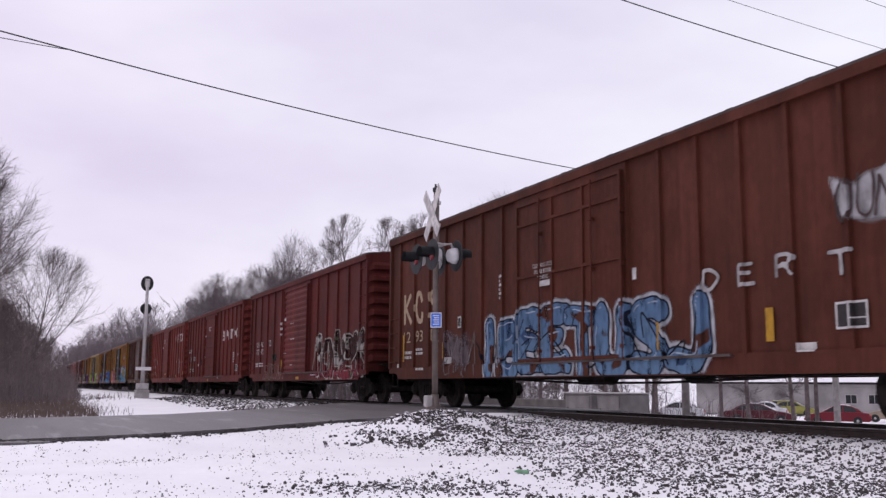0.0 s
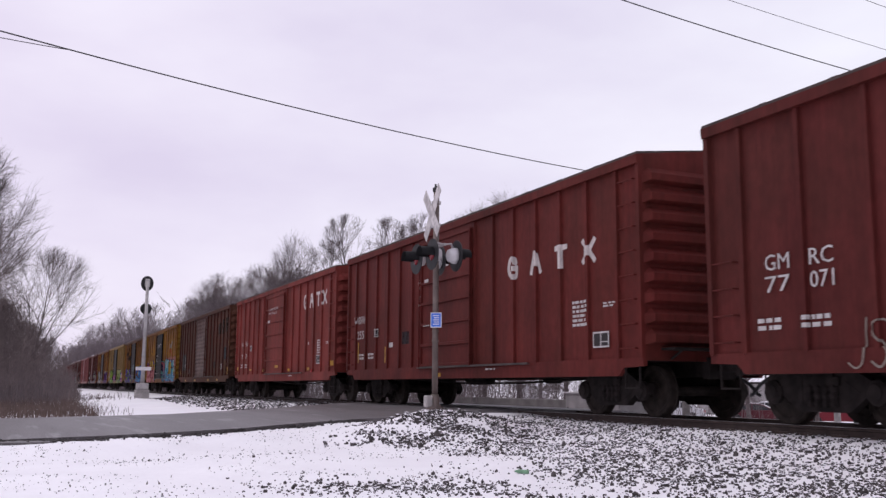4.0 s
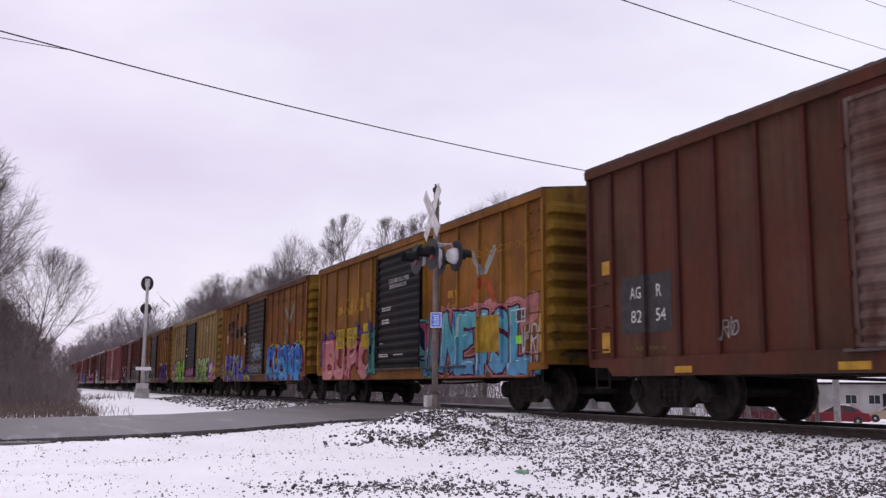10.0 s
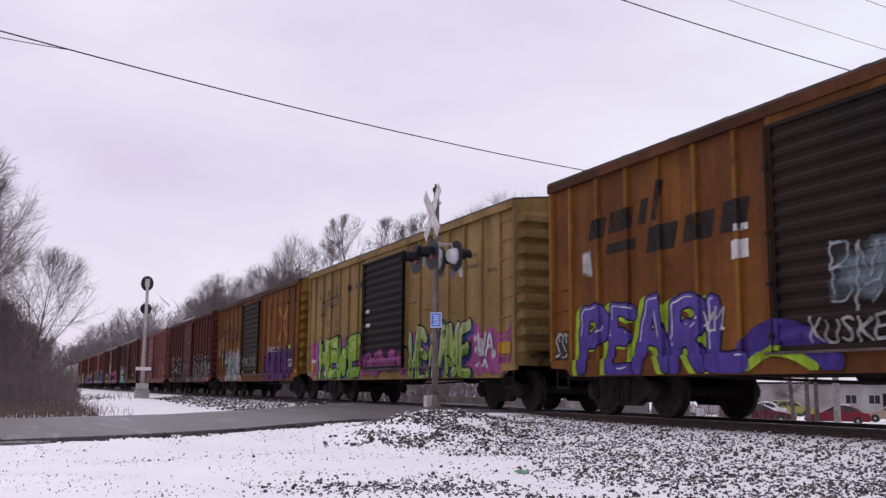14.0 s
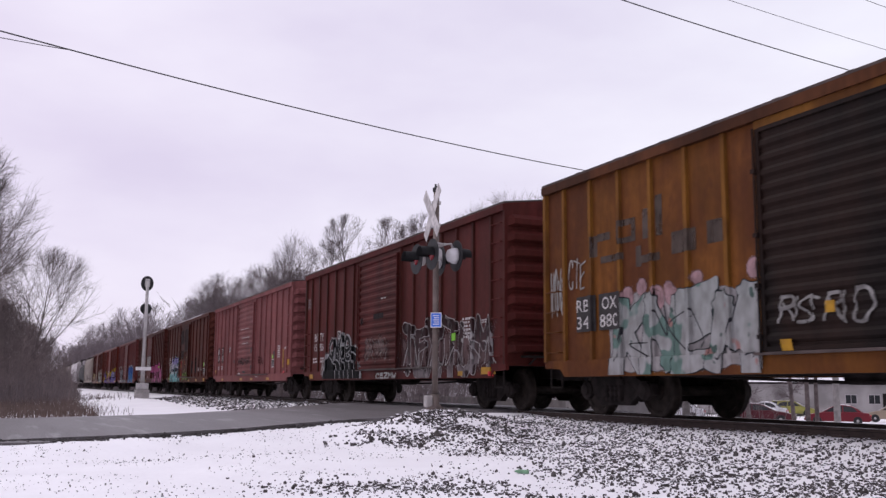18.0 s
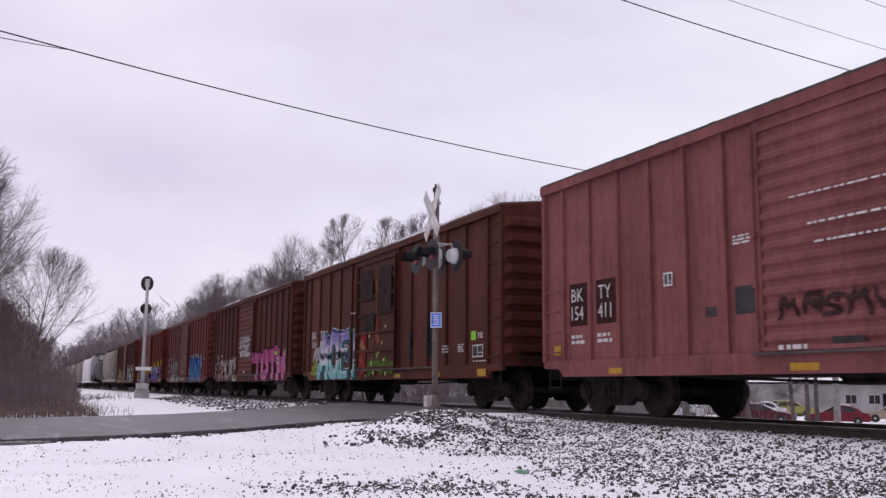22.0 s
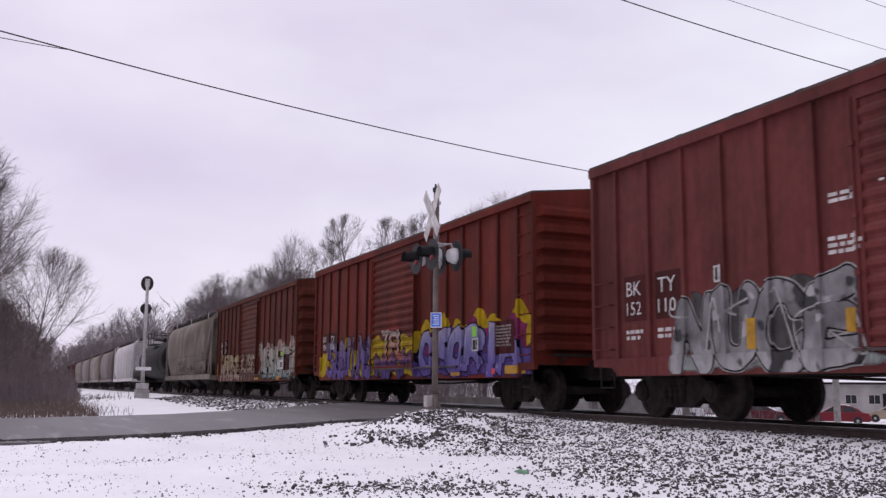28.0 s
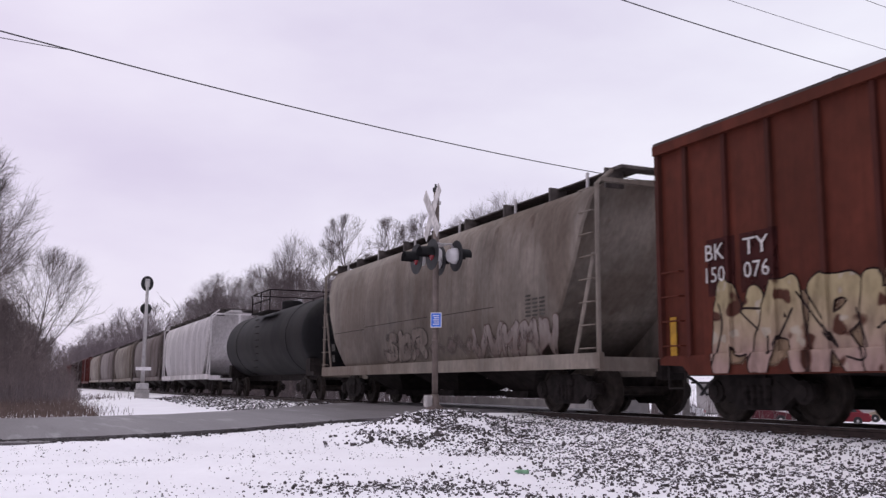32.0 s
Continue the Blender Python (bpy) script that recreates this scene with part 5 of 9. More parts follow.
s = spec_of("brick-red boxcar with a ribbed plug door and tall white marks", BRICK, doorkind="plug", door=(5.95, 8.85))
car = boxcar(s)
letters(car, s, [("WRWK", 0.97, 1.84, 2.35, 2.58), ("2551", 1.0, 1.74, 1.9, 2.14)])
small_print(car, s, 4)
big_marks(car, s, 10.45, 14.3, 2.74, 3.2)
data_panel(car, s, 2.4, 2.68, 1.9, 2.13)
data_panel(car, s, 13.7, 14.2, 1.2, 1.48)
patch(car, s, [(4.45, 4.95, 1.62, 1.95)], flat_paint((0.05, 0.04, 0.045)), "paint_patch")
patch(car, s, [(5.55, 5.85, 3.1, 3.2), (5.6, 5.9, 2.95, 3.04), (5.6, 5.85, 2.72, 2.8), (5.55, 5.85, 2.55, 2.62), (6.25, 6.5, 3.08, 3.16), (3.5, 3.78, 1.57, 1.7)], STENCIL_WHITE, "placard", 0.0065)
bars(car, s, [(7.2, 7.75, 3.35, 3.6, 3), (6.2, 6.6, 1.98, 2.03, 1)], None, 8)
reflectors(car, s, [(3.22, 3.32, 1.16, 1.6), (5.75, 5.85, 1.5, 1.8), (0.95, 1.02, 1.2, 1.8)])
sill_marks(car, s, [(6.8, 0.3)])

enlist(car, 58.22, 15.2)

s = spec_of("bright brick-red boxcar with a ribbed plug door and tall white marks", BRICK_LIGHT, doorkind="plug", door=(5.95, 8.85), H=4.38)
car = boxcar(s)
letters(car, s, [("WR", 1.02, 1.5, 2.22, 2.44), ("WK", 1.85, 2.4, 2.22, 2.44), ("26", 1.08, 1.5, 1.7, 1.92), ("0", 1.9, 2.1, 1.7, 1.92)])
letters(car, s, [("CLOSE AND LOCK DOORS", 6.5, 8.0, 3.5, 3.6), ("BEFORE MOVING CAR", 6.5, 7.75, 3.34, 3.44)], None, "painted door warning")
small_print(car, s, 6)
big_marks(car, s, 11.2, 14.35, 3.24, 3.74)
data_panel(car, s, 13.0, 13.46, 1.26, 1.56)
data_panel(car, s, 2.85, 3.15, 2.0, 2.24)
patch(car, s, [(5.5, 5.75, 2.85, 2.95), (6.4, 6.68, 3.02, 3.12), (11.9, 12.0, 1.95, 2.05)], STENCIL_WHITE, "placard", 0.0065)
reflectors(car, s, [(14.62, 15.05, 1.14, 1.33), (0.3, 0.6, 1.2, 1.35), (5.3, 5.8, 1.08, 1.18), (7.8, 8.3, 1.2, 1.3), (11.9, 12.2, 1.05, 1.15), (9.3, 9.6, 1.05, 1.15), (2.8, 3.3, 1.15, 1.22)])
patch(car, s, [(12.5, 12.65, 0.98, 1.08)], REDTAPE, "reflector", 0.027)

enlist(car, 74.64, 15.2)

# 4: worn brown car with a bare, rusting door
BROWN = car_paint("worn_brown_boxcar_paint", (0.155, 0.072, 0.046), 0.5, seed=6, fade=(1.3, 0.75), rustc=(0.16, 0.047, 0.027), stain=0.75)
GREYDOOR = car_paint("bare_grey_rusting_door", (0.36, 0.255, 0.23), 0.75, seed=7, rustc=(0.12, 0.045, 0.03), streak=0.8, stain=0.85)
s = spec_of("worn dark brown boxcar with a bare grey rusting door", BROWN, doorpaint=GREYDOOR, ribpaint=SHADED_RUSTY_RIB)
car = boxcar(s)
patch(car, s, [(0.95, 2.3, 1.4, 2.35)], STENCIL_BLACK, "paint_patch", 0.0035, "black repainted patch")
letters(car, s, [("AG", 1.2, 1.5, 1.97, 2.17), ("R", 1.92, 2.05, 1.97, 2.17), ("82", 1.22, 1.52, 1.57, 1.78), ("54", 1.9, 2.15, 1.57, 1.78)])
patch(car, s, [(0.38, 0.62, 2.46, 2.7), (14.76, 15.0, 2.45, 2.68)], YELLOW, "placard", 0.0065, "yellow square placard")
patch(car, s, [(12.1, 12.85, 3.1, 3.65), (13.05, 13.65, 3.1, 3.8), (13.9, 14.55, 3.15, 3.85)], flat_paint((0.055, 0.036, 0.028)), "paint_patch", 0.0035, "dark painted-out patch")
patch(car, s, [(11.1, 11.85, 1.4, 1.75)], flat_paint((0.085, 0.065, 0.06)), "paint_patch")
tag(car, s, "C", (12.25, 12.68, 3.2, 3.55), 3, (0.12, 0.10, 0.09), 0.02, 0.08)
tag(car, s, "S", (13.18, 13.52, 3.2, 3.7), 3, (0.14, 0.12, 0.11), 0.02, 0.08)
patch(car, s, [(13.75, 14.5, 1.8, 2.4)], flat_paint((0.05, 0.065, 0.072)), "paint_patch")
data_panel(car, s, 13.1, 13.56, 1.32, 1.59)
bars(car, s, [(1.2, 2.2, 1.1, 1.2, 1), (14.0, 14.5, 1.0, 1.7, 6)], flat_paint((0.16, 0.11, 0.04)), 3)
tag(car, s, "##", (3.45, 3.85, 1.25, 1.5), 4, (0.4, 0.38, 0.36), 0.012, 0.3)
reflectors(car, s, [(0.38, 0.62, 1.1, 1.45), (14.74, 15.0, 1.05, 1.4)])
sill_marks(car, s, [(2.4, 0.4), (5.6, 0.5), (9.7, 0.45), (12.2, 0.45)])

enlist(car, 91.43, 15.2)

# 5 to 8: yellow pool cars with black doors
GOLD = car_paint("rusted_golden_boxcar_paint", (0.45, 0.185, 0.028), 0.45, seed=8, rustc=(0.22, 0.075, 0.022), fade=(1.3, 0.75), stain=0.6)
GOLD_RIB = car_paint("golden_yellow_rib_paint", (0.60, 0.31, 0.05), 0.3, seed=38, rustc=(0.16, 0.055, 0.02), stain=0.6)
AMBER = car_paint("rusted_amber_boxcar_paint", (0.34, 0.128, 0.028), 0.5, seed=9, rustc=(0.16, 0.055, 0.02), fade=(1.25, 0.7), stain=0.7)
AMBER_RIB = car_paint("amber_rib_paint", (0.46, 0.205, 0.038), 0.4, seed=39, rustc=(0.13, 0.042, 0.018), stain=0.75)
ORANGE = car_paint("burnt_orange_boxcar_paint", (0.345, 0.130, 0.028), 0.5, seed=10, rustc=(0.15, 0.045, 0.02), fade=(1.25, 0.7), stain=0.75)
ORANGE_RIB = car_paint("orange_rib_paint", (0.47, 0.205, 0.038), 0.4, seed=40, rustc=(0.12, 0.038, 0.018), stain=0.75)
RUSTY_CHORD = car_paint("rust_brown_top_chord", (0.17, 0.062, 0.026), 0.6, seed=49, rustc=(0.07, 0.03, 0.018), fade=(1.4, 0.7), stain=0.6)
OCHRE_END = car_paint("ochre_yellow_end_paint", (0.46, 0.26, 0.04), 0.55, seed=48, rustc=(0.14, 0.05, 0.028), fade=(1.2, 0.65), stain=0.8)
STRAW = car_paint("straw_yellow_boxcar_paint", (0.60, 0.40, 0.155), 0.1, seed=11, rustc=(0.25, 0.13, 0.05))
COAL = car_paint("black_door_paint", (0.016, 0.016, 0.019), 0.1, seed=12)
SOOT = car_paint("dull_black_brown_door_paint", (0.028, 0.020, 0.018), 0.25, seed=13)
FADED = flat_paint((0.13, 0.075, 0.04))


def cross_logo(car, s, a, z, h, arms):
    """The pool's crossed bars, each arm in its colour."""
    for sx, sz, c in arms:
        bm = bmesh.new()
        capsule(bm, (a + 0.1 * sx, z + 0.1 * sz), (a + 0.62 * sx * h, z + 0.62 * sz * h), 0.1, 0.0, 2)
        lay_on(car, s, "emblem", bm, flat_paint(c), 0.0055, "faded crossed-bar emblem")


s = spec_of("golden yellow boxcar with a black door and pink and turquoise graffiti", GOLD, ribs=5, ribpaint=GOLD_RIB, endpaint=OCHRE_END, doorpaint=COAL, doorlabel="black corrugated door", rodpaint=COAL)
car = boxcar(s)
cross_logo(car, s, 12.45, 2.95, 0.9, [(-1, 1, (0.42, 0.42, 0.38)), (1, 1, (0.42, 0.42, 0.38)), (-1, -1, (0.55, 0.12, 0.04)), (1, -1, (0.55, 0.12, 0.04))])
patch(car, s, [(1.93, 2.95, 1.68, 2.28), (3.02, 4.0, 1.68, 2.28), (4.4, 5.2, 1.62, 2.05), (4.55, 4.95, 2.1, 2.35)], flat_paint((0.62, 0.42, 0.03)), "paint_patch", 0.0275, "clean yellow patch")
letters(car, s, [("RB", 2.05, 2.55, 2.02, 2.24), ("OX", 3.15, 3.7, 2.02, 2.24), ("36", 2.1, 2.55, 1.73, 1.95), ("781", 3.12, 3.8, 1.73, 1.95)], STENCIL_BLACK, lift=0.031)
patch(car, s, [(12.2, 13.3, 1.25, 2.05)], flat_paint((0.5, 0.31, 0.04)), "paint_patch", 0.0285, "ochre patch over the graffiti")
letters(car, s, [("CLOSE AND LOCK DOORS", 6.9, 8.35, 3.3, 3.42), ("BEFORE MOVING CAR", 6.95, 8.2, 3.15, 3.26)], None, "white door warning")
bars(car, s, [(6.4, 7.1, 2.56, 2.68, 2), (6.4, 7.0, 2.2, 2.36, 2), (6.2, 6.9, 1.3, 1.4, 2), (7.3, 8.0, 1.32, 1.38, 1), (6.2, 6.5, 1.66, 1.7, 1)], None, 12)
data_panel(car, s, 14.02, 14.5, 1.82, 2.1)
patch(car, s, [(14.0, 14.25, 1.38, 1.55)], LIME, "sticker", 0.029, "lime green sticker")
tag(car, s, "##", (14.2, 14.9, 1.0, 1.7), 5, (0.75, 0.7, 0.7), 0.02, 0.15)
reflectors(car, s, [(14.95, 15.05, 1.2, 2.0)])
haze(car, s, (0.12, 2.0, 1.1, 2.15), 3, (0.13, 0.08, 0.30), 0.12, 0.12, 0.003, "violet sprayed flames", 0.35, 0.3)
haze(car, s, (3.4, 5.9, 1.9, 2.3), 4, (0.15, 0.09, 0.30), 0.12, 0.14, 0.003, "violet sprayed flames", 0.4, 0.3)
mural(car, s, "BUPO", (0.45, 5.5, 0.74, 2.02), 31, [(0.1, (0.72, 0.30, 0.30)), (0.9, (0.62, 0.20, 0.22))], (0.14, 0.012, 0.03), 0.045, 0.22, drop=(0.30, 0.03, 0.06), throw=(0.1, -0.03), shine=(0.86, 0.62, 0.62),
      blots=(((0.40, 0.08, 0.11), 2.2, 0.62),), worn=0.25, bounce=0.03)
haze(car, s, (4.85, 5.95, 0.78, 2.2), 8, (0.09, 0.27, 0.26), 0.1, 0.12, 0.0215, "teal sprayed cloud", 0.2, 0.25)
mural(car, s, "W#", (4.95, 5.9, 0.85, 2.1), 36, [(0.2, (0.62, 0.62, 0.62)), (0.9, (0.16, 0.36, 0.36))], (0.02, 0.02, 0.025), 0.03, 0.16, scribble=((0.02, 0.02, 0.02), 3, 0.02), worn=0.2)
haze(car, s, (9.5, 15.0, 0.72, 1.1), 5, (0.09, 0.34, 0.46), 0.06, 0.08, 0.003, "blue sprayed band", 0.35)
haze(car, s, (10.1, 15.0, 1.7, 2.35), 6, (0.62, 0.27, 0.25), 0.05, 0.12, 0.0035, "pink sprayed bubbles", 0.25, 0.2)
mural(car, s, "NEISL", (10.1, 14.75, 0.86, 2.2), 33, [(0.1, (0.16, 0.42, 0.66)), (0.6, (0.12, 0.46, 0.56)), (1.0, (0.18, 0.56, 0.60))], (0.11, 0.015, 0.05), 0.05, 0.22, (0.58, 0.24, 0.24), 0.07, shine=(0.8, 0.88, 0.88), blots=(((0.10, 0.22, 0.5), 2.4, 0.64),), block=1.0, worn=0.2)
mural(car, s, "#I#", (9.15, 10.15, 0.8, 2.1), 34, [(0.2, (0.14, 0.3, 0.5)), (0.8, (0.5, 0.13, 0.17))], (0.03, 0.02, 0.06), 0.03, 0.16, (0.14, 0.36, 0.34), 0.08, scribble=((0.6, 0.6, 0.62), 3, 0.018), worn=0.3)
OLD_YELLOW = flat_paint((0.50, 0.25, 0.042), 0.0, 0.9)
letters(car, s, [("The nationwide boxcar pool", 9.45, 14.75, 3.3, 3.62, 0.1)], OLD_YELLOW, "faded yellow slogan")
patch(car, s, [(1.9, 2.7, 2.75, 3.0), (2.95, 3.5, 2.7, 3.2), (3.7, 4.5, 2.75, 3.15), (4.7, 5.3, 2.8, 3.25), (10.55, 11.2, 2.6, 2.78), (10.55, 11.2, 2.35, 2.5)], OLD_YELLOW, "paint_patch", 0.0045, "faded yellow block")
enlist(car, 108.2, 15.2)

s = spec_of("rusty amber boxcar with a dull black door and big blue graffiti", AMBER, ribpaint=AMBER_RIB, chordpaint=RUSTY_CHORD, endpaint=OCHRE_END, doorpaint=SOOT, doorlabel="dull black corrugated door", rodpaint=SOOT)
car = boxcar(s)
letters(car, s, [("The nationwide boxcar pool", 9.45, 14.75, 3.62, 3.92, 0.1)], FADED, "faded black slogan")
cross_logo(car, s, 12.7, 2.88, 0.95, [(-1, 1, (0.28, 0.28, 0.27)), (1, 1, (0.28, 0.28, 0.27)), (-1, -1, (0.24, 0.2, 0.17)), (1, -1, (0.38, 0.09, 0.03))])
bm = bmesh.new()  # a faded emblem of leaning blocks
for a0, a1, z0, z1 in ((1.3, 1.78, 3.14, 3.5), (1.92, 2.6, 3.18, 3.55), (2.8, 3.0, 3.2, 3.62), (3.15, 3.36, 3.22, 3.85), (1.85, 2.7, 2.82, 3.0), (3.0, 3.75, 2.7, 3.12), (3.95, 4.62, 2.74, 3.16), (4.8, 5.35, 2.76, 3.22)):
    k = 0.25 * (z1 - z0)
    bm.faces.new([bm.verts.new(q) for q in ((a0, 0, z0), (a1, 0, z0), (a1 + k, 0, z1), (a0 + k, 0, z1))])
for one in islands(bm):
    lay_on(car, s, "emblem", one, flat_paint((0.04, 0.033, 0.03), 0.0, 0.75), 0.0065, "faded black block emblem")
patch(car, s, [(5.05, 5.4, 2.35, 2.62), (5.1, 5.4, 2.75, 2.85)], STENCIL_WHITE, "placard", 0.0065)
patch(car, s, [(0.15, 0.55, 0.95, 1.45)], STENCIL_BLACK, "paint_patch")
tag(car, s, "##", (0.15, 0.6, 1.05, 1.5), 6, (0.7, 0.72, 0.72), 0.016, 0.2)
tag(car, s, "##", (4.4, 4.9, 1.35, 1.65), 9, (0.7, 0.7, 0.68), 0.018, 0.2)
tag(car, s, "#", (14.1, 14.8, 2.1, 2.5), 9, (0.6, 0.45, 0.05), 0.03, 0.2)
haze(car, s, (9.3, 15.1, 1.3, 2.05), 6, (0.62, 0.46, 0.02), 0.03, 0.1, 0.003, "yellow sprayed flames", 0.25, 0.25)
mural(car, s, "KUSKe", (9.2, 14.75, 0.74, 2.12), 41, [(0.1, (0.10, 0.34, 0.66)), (0.7, (0.05, 0.16, 0.52))], (0.012, 0.014, 0.05), 0.04, 0.22, drop=(0.30, 0.02, 0.02), throw=(0.17, -0.05), shine=(0.7, 0.8, 0.9),
      blots=(((0.16, 0.44, 0.72), 2.6, 0.60), ((0.03, 0.09, 0.36), 3.1, 0.62)), block=0.0, worn=0.12, bounce=0.05, lean=0.12)
mural(car, s, "PEARL", (0.85, 5.45, 0.74, 1.98), 42, [(0.1, (0.11, 0.07, 0.36)), (0.9, (0.15, 0.10, 0.44))], (0.03, 0.025, 0.09), 0.03, 0.17, drop=(0.42, 0.62, 0.05), throw=(-0.13, -0.03), shine=(0.8, 0.8, 0.86), worn=0.15, bounce=0.02, lean=0.12)
coat(car, s, "graffiti", lambda A, Z: stroke_field(A, Z, [bent([(5.1, 0.8), (5.6, 1.22), (6.3, 1.2), (6.9, 0.85)])], 0.15, random.Random(2)), (4.8, 7.1, 0.74, 1.5), flat_paint((0.08, 0.05, 0.28)), 0.014, "violet sprayed tail")
coat(car, s, "graffiti", lambda A, Z: stroke_field(A, Z, [bent([(5.3, 0.78), (5.75, 1.0), (6.2, 0.96), (6.6, 0.78)])], 0.06, random.Random(2)), (4.8, 7.1, 0.74, 1.5), flat_paint((0.42, 0.62, 0.05)), 0.019, "lime sprayed tail")
haze(car, s, (0.98, 1.45, 2.45, 3.05), 2, (0.66, 0.63, 0.60), 0.08, 0.1, 0.0075, "pale sprayed blot", 0.3)
haze(car, s, (6.75, 8.75, 1.5, 2.4), 12, (0.20, 0.25, 0.29), 0.15, 0.2, 0.004, "grey sprayed shield", 0.4)
tag(car, s, "B#S#", (6.9, 8.6, 1.55, 2.3), 14, (0.42, 0.46, 0.5), 0.026, 0.15, 0.02)
tag(car, s, "KUSKE#CTE", (6.55, 8.85, 1.08, 1.38), 8, (0.46, 0.46, 0.46), 0.02, 0.12)
enlist(car, 124.89, 15.2)

s = spec_of("straw-yellow boxcar with a black door and lime and magenta graffiti", STRAW, doorpaint=COAL, doorlabel="black corrugated door", rodpaint=COAL)
car = boxcar(s)
letters(car, s, [("next", 10.75, 11.25, 3.36, 3.5, 0.15), ("load", 10.75, 11.25, 3.16, 3.3, 0.15), ("any", 12.9, 13.3, 3.38, 3.52, 0.15), ("road", 12.85, 13.4, 3.18, 3.32, 0.15)], STENCIL_BLACK, "black slogan words")
cross_logo(car, s, 12.25, 3.38, 0.42, [(-1, 1, (0.7, 0.7, 0.7)), (1, 1, (0.25, 0.2, 0.35)), (-1, -1, (0.25, 0.2, 0.35)), (1, -1, (0.7, 0.7, 0.7))])
ribbon = [(1.3, 2.85), (1.42, 3.28), (3.2, 3.42), (3.1, 3.12), (2.5, 3.1), (2.3, 3.22), (1.95, 3.2), (1.75, 2.87), (1.3, 2.85)]
coat(car, s, "emblem", lambda A, Z: stroke_field(A, Z, [ribbon], 0.035, FIRM, 1.0), (1.2, 3.3, 2.75, 3.55), STENCIL_BLACK, 0.0055, "black outlined ribbon emblem", 0.02)
bm = bmesh.new()
for i, (a, h) in enumerate(((1.2, 0.18), (1.28, 0.05), (2.1, 0.2), (2.95, 0.27), (4.1, 0.34), (4.3, 0.18), (4.9, 0.2), (5.3, 0.2))):
    rect(bm, a, a + (0.12 if i in (0, 3, 4) else 0.26), 3.4 + 0.05 * (i > 1), 3.4 + 0.05 * (i > 1) + h, 0.0032)
for one in islands(bm):
    lay_on(car, s, "emblem", one, STENCIL_BLACK, 0.0055, "black block of the emblem")
letters(car, s, [("RB", 2.05, 2.45, 2.43, 2.64), ("OX", 2.85, 3.25, 2.43, 2.64), ("40", 2.15, 2.45, 2.1, 2.28), ("178", 2.8, 3.25, 2.1, 2.28)], STENCIL_BLACK)
tag(car, s, "WA", (13.4, 14.2, 1.2, 1.65), 6, (0.75, 0.74, 0.78), 0.045, 0.05)
reflectors(car, s, [(14.5, 14.95, 1.2, 1.45), (0.45, 0.85, 1.05, 1.25)])
patch(car, s, [(0.45, 0.9, 1.28, 1.4), (6.3, 6.6, 2.6, 2.7), (6.3, 6.65, 2.2, 2.3)], STENCIL_WHITE, "placard", 0.0265)
bars(car, s, [(9.3, 9.8, 2.65, 2.7, 1), (10.3, 10.7, 2.4, 2.45, 1), (12.0, 12.3, 2.2, 2.25, 1), (13.9, 14.3, 3.0, 3.1, 2)], FADED, 9)
haze(car, s, (0.2, 5.9, 0.72, 1.95), 51, (0.52, 0.12, 0.36), 0.03, 0.14, 0.003, "magenta sprayed cloud", 0.2, 0.12)
haze(car, s, (9.15, 15.0, 0.72, 1.75), 52, (0.50, 0.13, 0.36), 0.03, 0.18, 0.003, "magenta sprayed cloud", 0.25, 0.3)
haze(car, s, (5.9, 9.1, 0.74, 1.5), 53, (0.44, 0.11, 0.33), 0.08, 0.22, 0.003, "magenta sprayed cloud", 0.4, 0.2)
mural(car, s, "HEWE", (1.1, 5.6, 0.74, 2.05), 51, [(0.1, (0.26, 0.48, 0.06)), (0.8, (0.42, 0.62, 0.09))], (0.015, 0.02, 0.05), 0.045, 0.2, drop=(0.05, 0.11, 0.36), throw=(-0.12, -0.06), shine=(0.75, 0.85, 0.6), blots=(((0.55, 0.70, 0.22), 2.4, 0.6), ((0.12, 0.3, 0.05), 2.6, 0.63)), worn=0.15, jitter=0.09, lean=-0.05, bounce=0.03)
mural(car, s, "#E#A#E", (9.2, 13.2, 0.74, 2.02), 52, [(0.1, (0.30, 0.46, 0.08)), (0.6, (0.46, 0.60, 0.16)), (1.0, (0.62, 0.68, 0.36))], (0.015, 0.02, 0.05), 0.035, 0.2, drop=(0.04, 0.09, 0.28), throw=(0.1, -0.06), shine=(0.8, 0.86, 0.66), blots=(((0.16, 0.28, 0.06), 2.4, 0.58),), worn=0.2, jitter=0.12, bounce=0.06, scribble=((0.015, 0.02, 0.05), 8, 0.018))
dabs(car, s, (13.2, 14.9, 0.9, 1.7), 7, 9, 0.09, (0.72, 0.70, 0.74), 0.019, "white sprayed dab")
enlist(car, 141.51, 15.2)

s = spec_of("burnt-orange boxcar with a black door, white and purple graffiti", ORANGE, ribpaint=ORANGE_RIB, chordpaint=RUSTY_CHORD, endpaint=OCHRE_END, doorpaint=SOOT, doorlabel="dull black corrugated door", rodpaint=SOOT)
car = boxcar(s)
letters(car, s, [("The nationwide boxcar pool", 9.5, 14.8, 3.55, 3.82, 0.1)], FADED, "faded slogan")
cross_logo(car, s, 12.78, 2.92, 0.62, [(-1, 1, (0.55, 0.16, 0.05)), (1, 1, (0.55, 0.16, 0.05)), (-1, -1, (0.52, 0.14, 0.05)), (1, -1, (0.52, 0.14, 0.05))])
cross_logo(car, s, 12.78, 2.92, 1.05, [(-1, 1, (0.5, 0.32, 0.09)), (1, 1, (0.5, 0.32, 0.09)), (-1, -1, (0.48, 0.29, 0.09)), (1, -1, (0.48, 0.29, 0.09))])
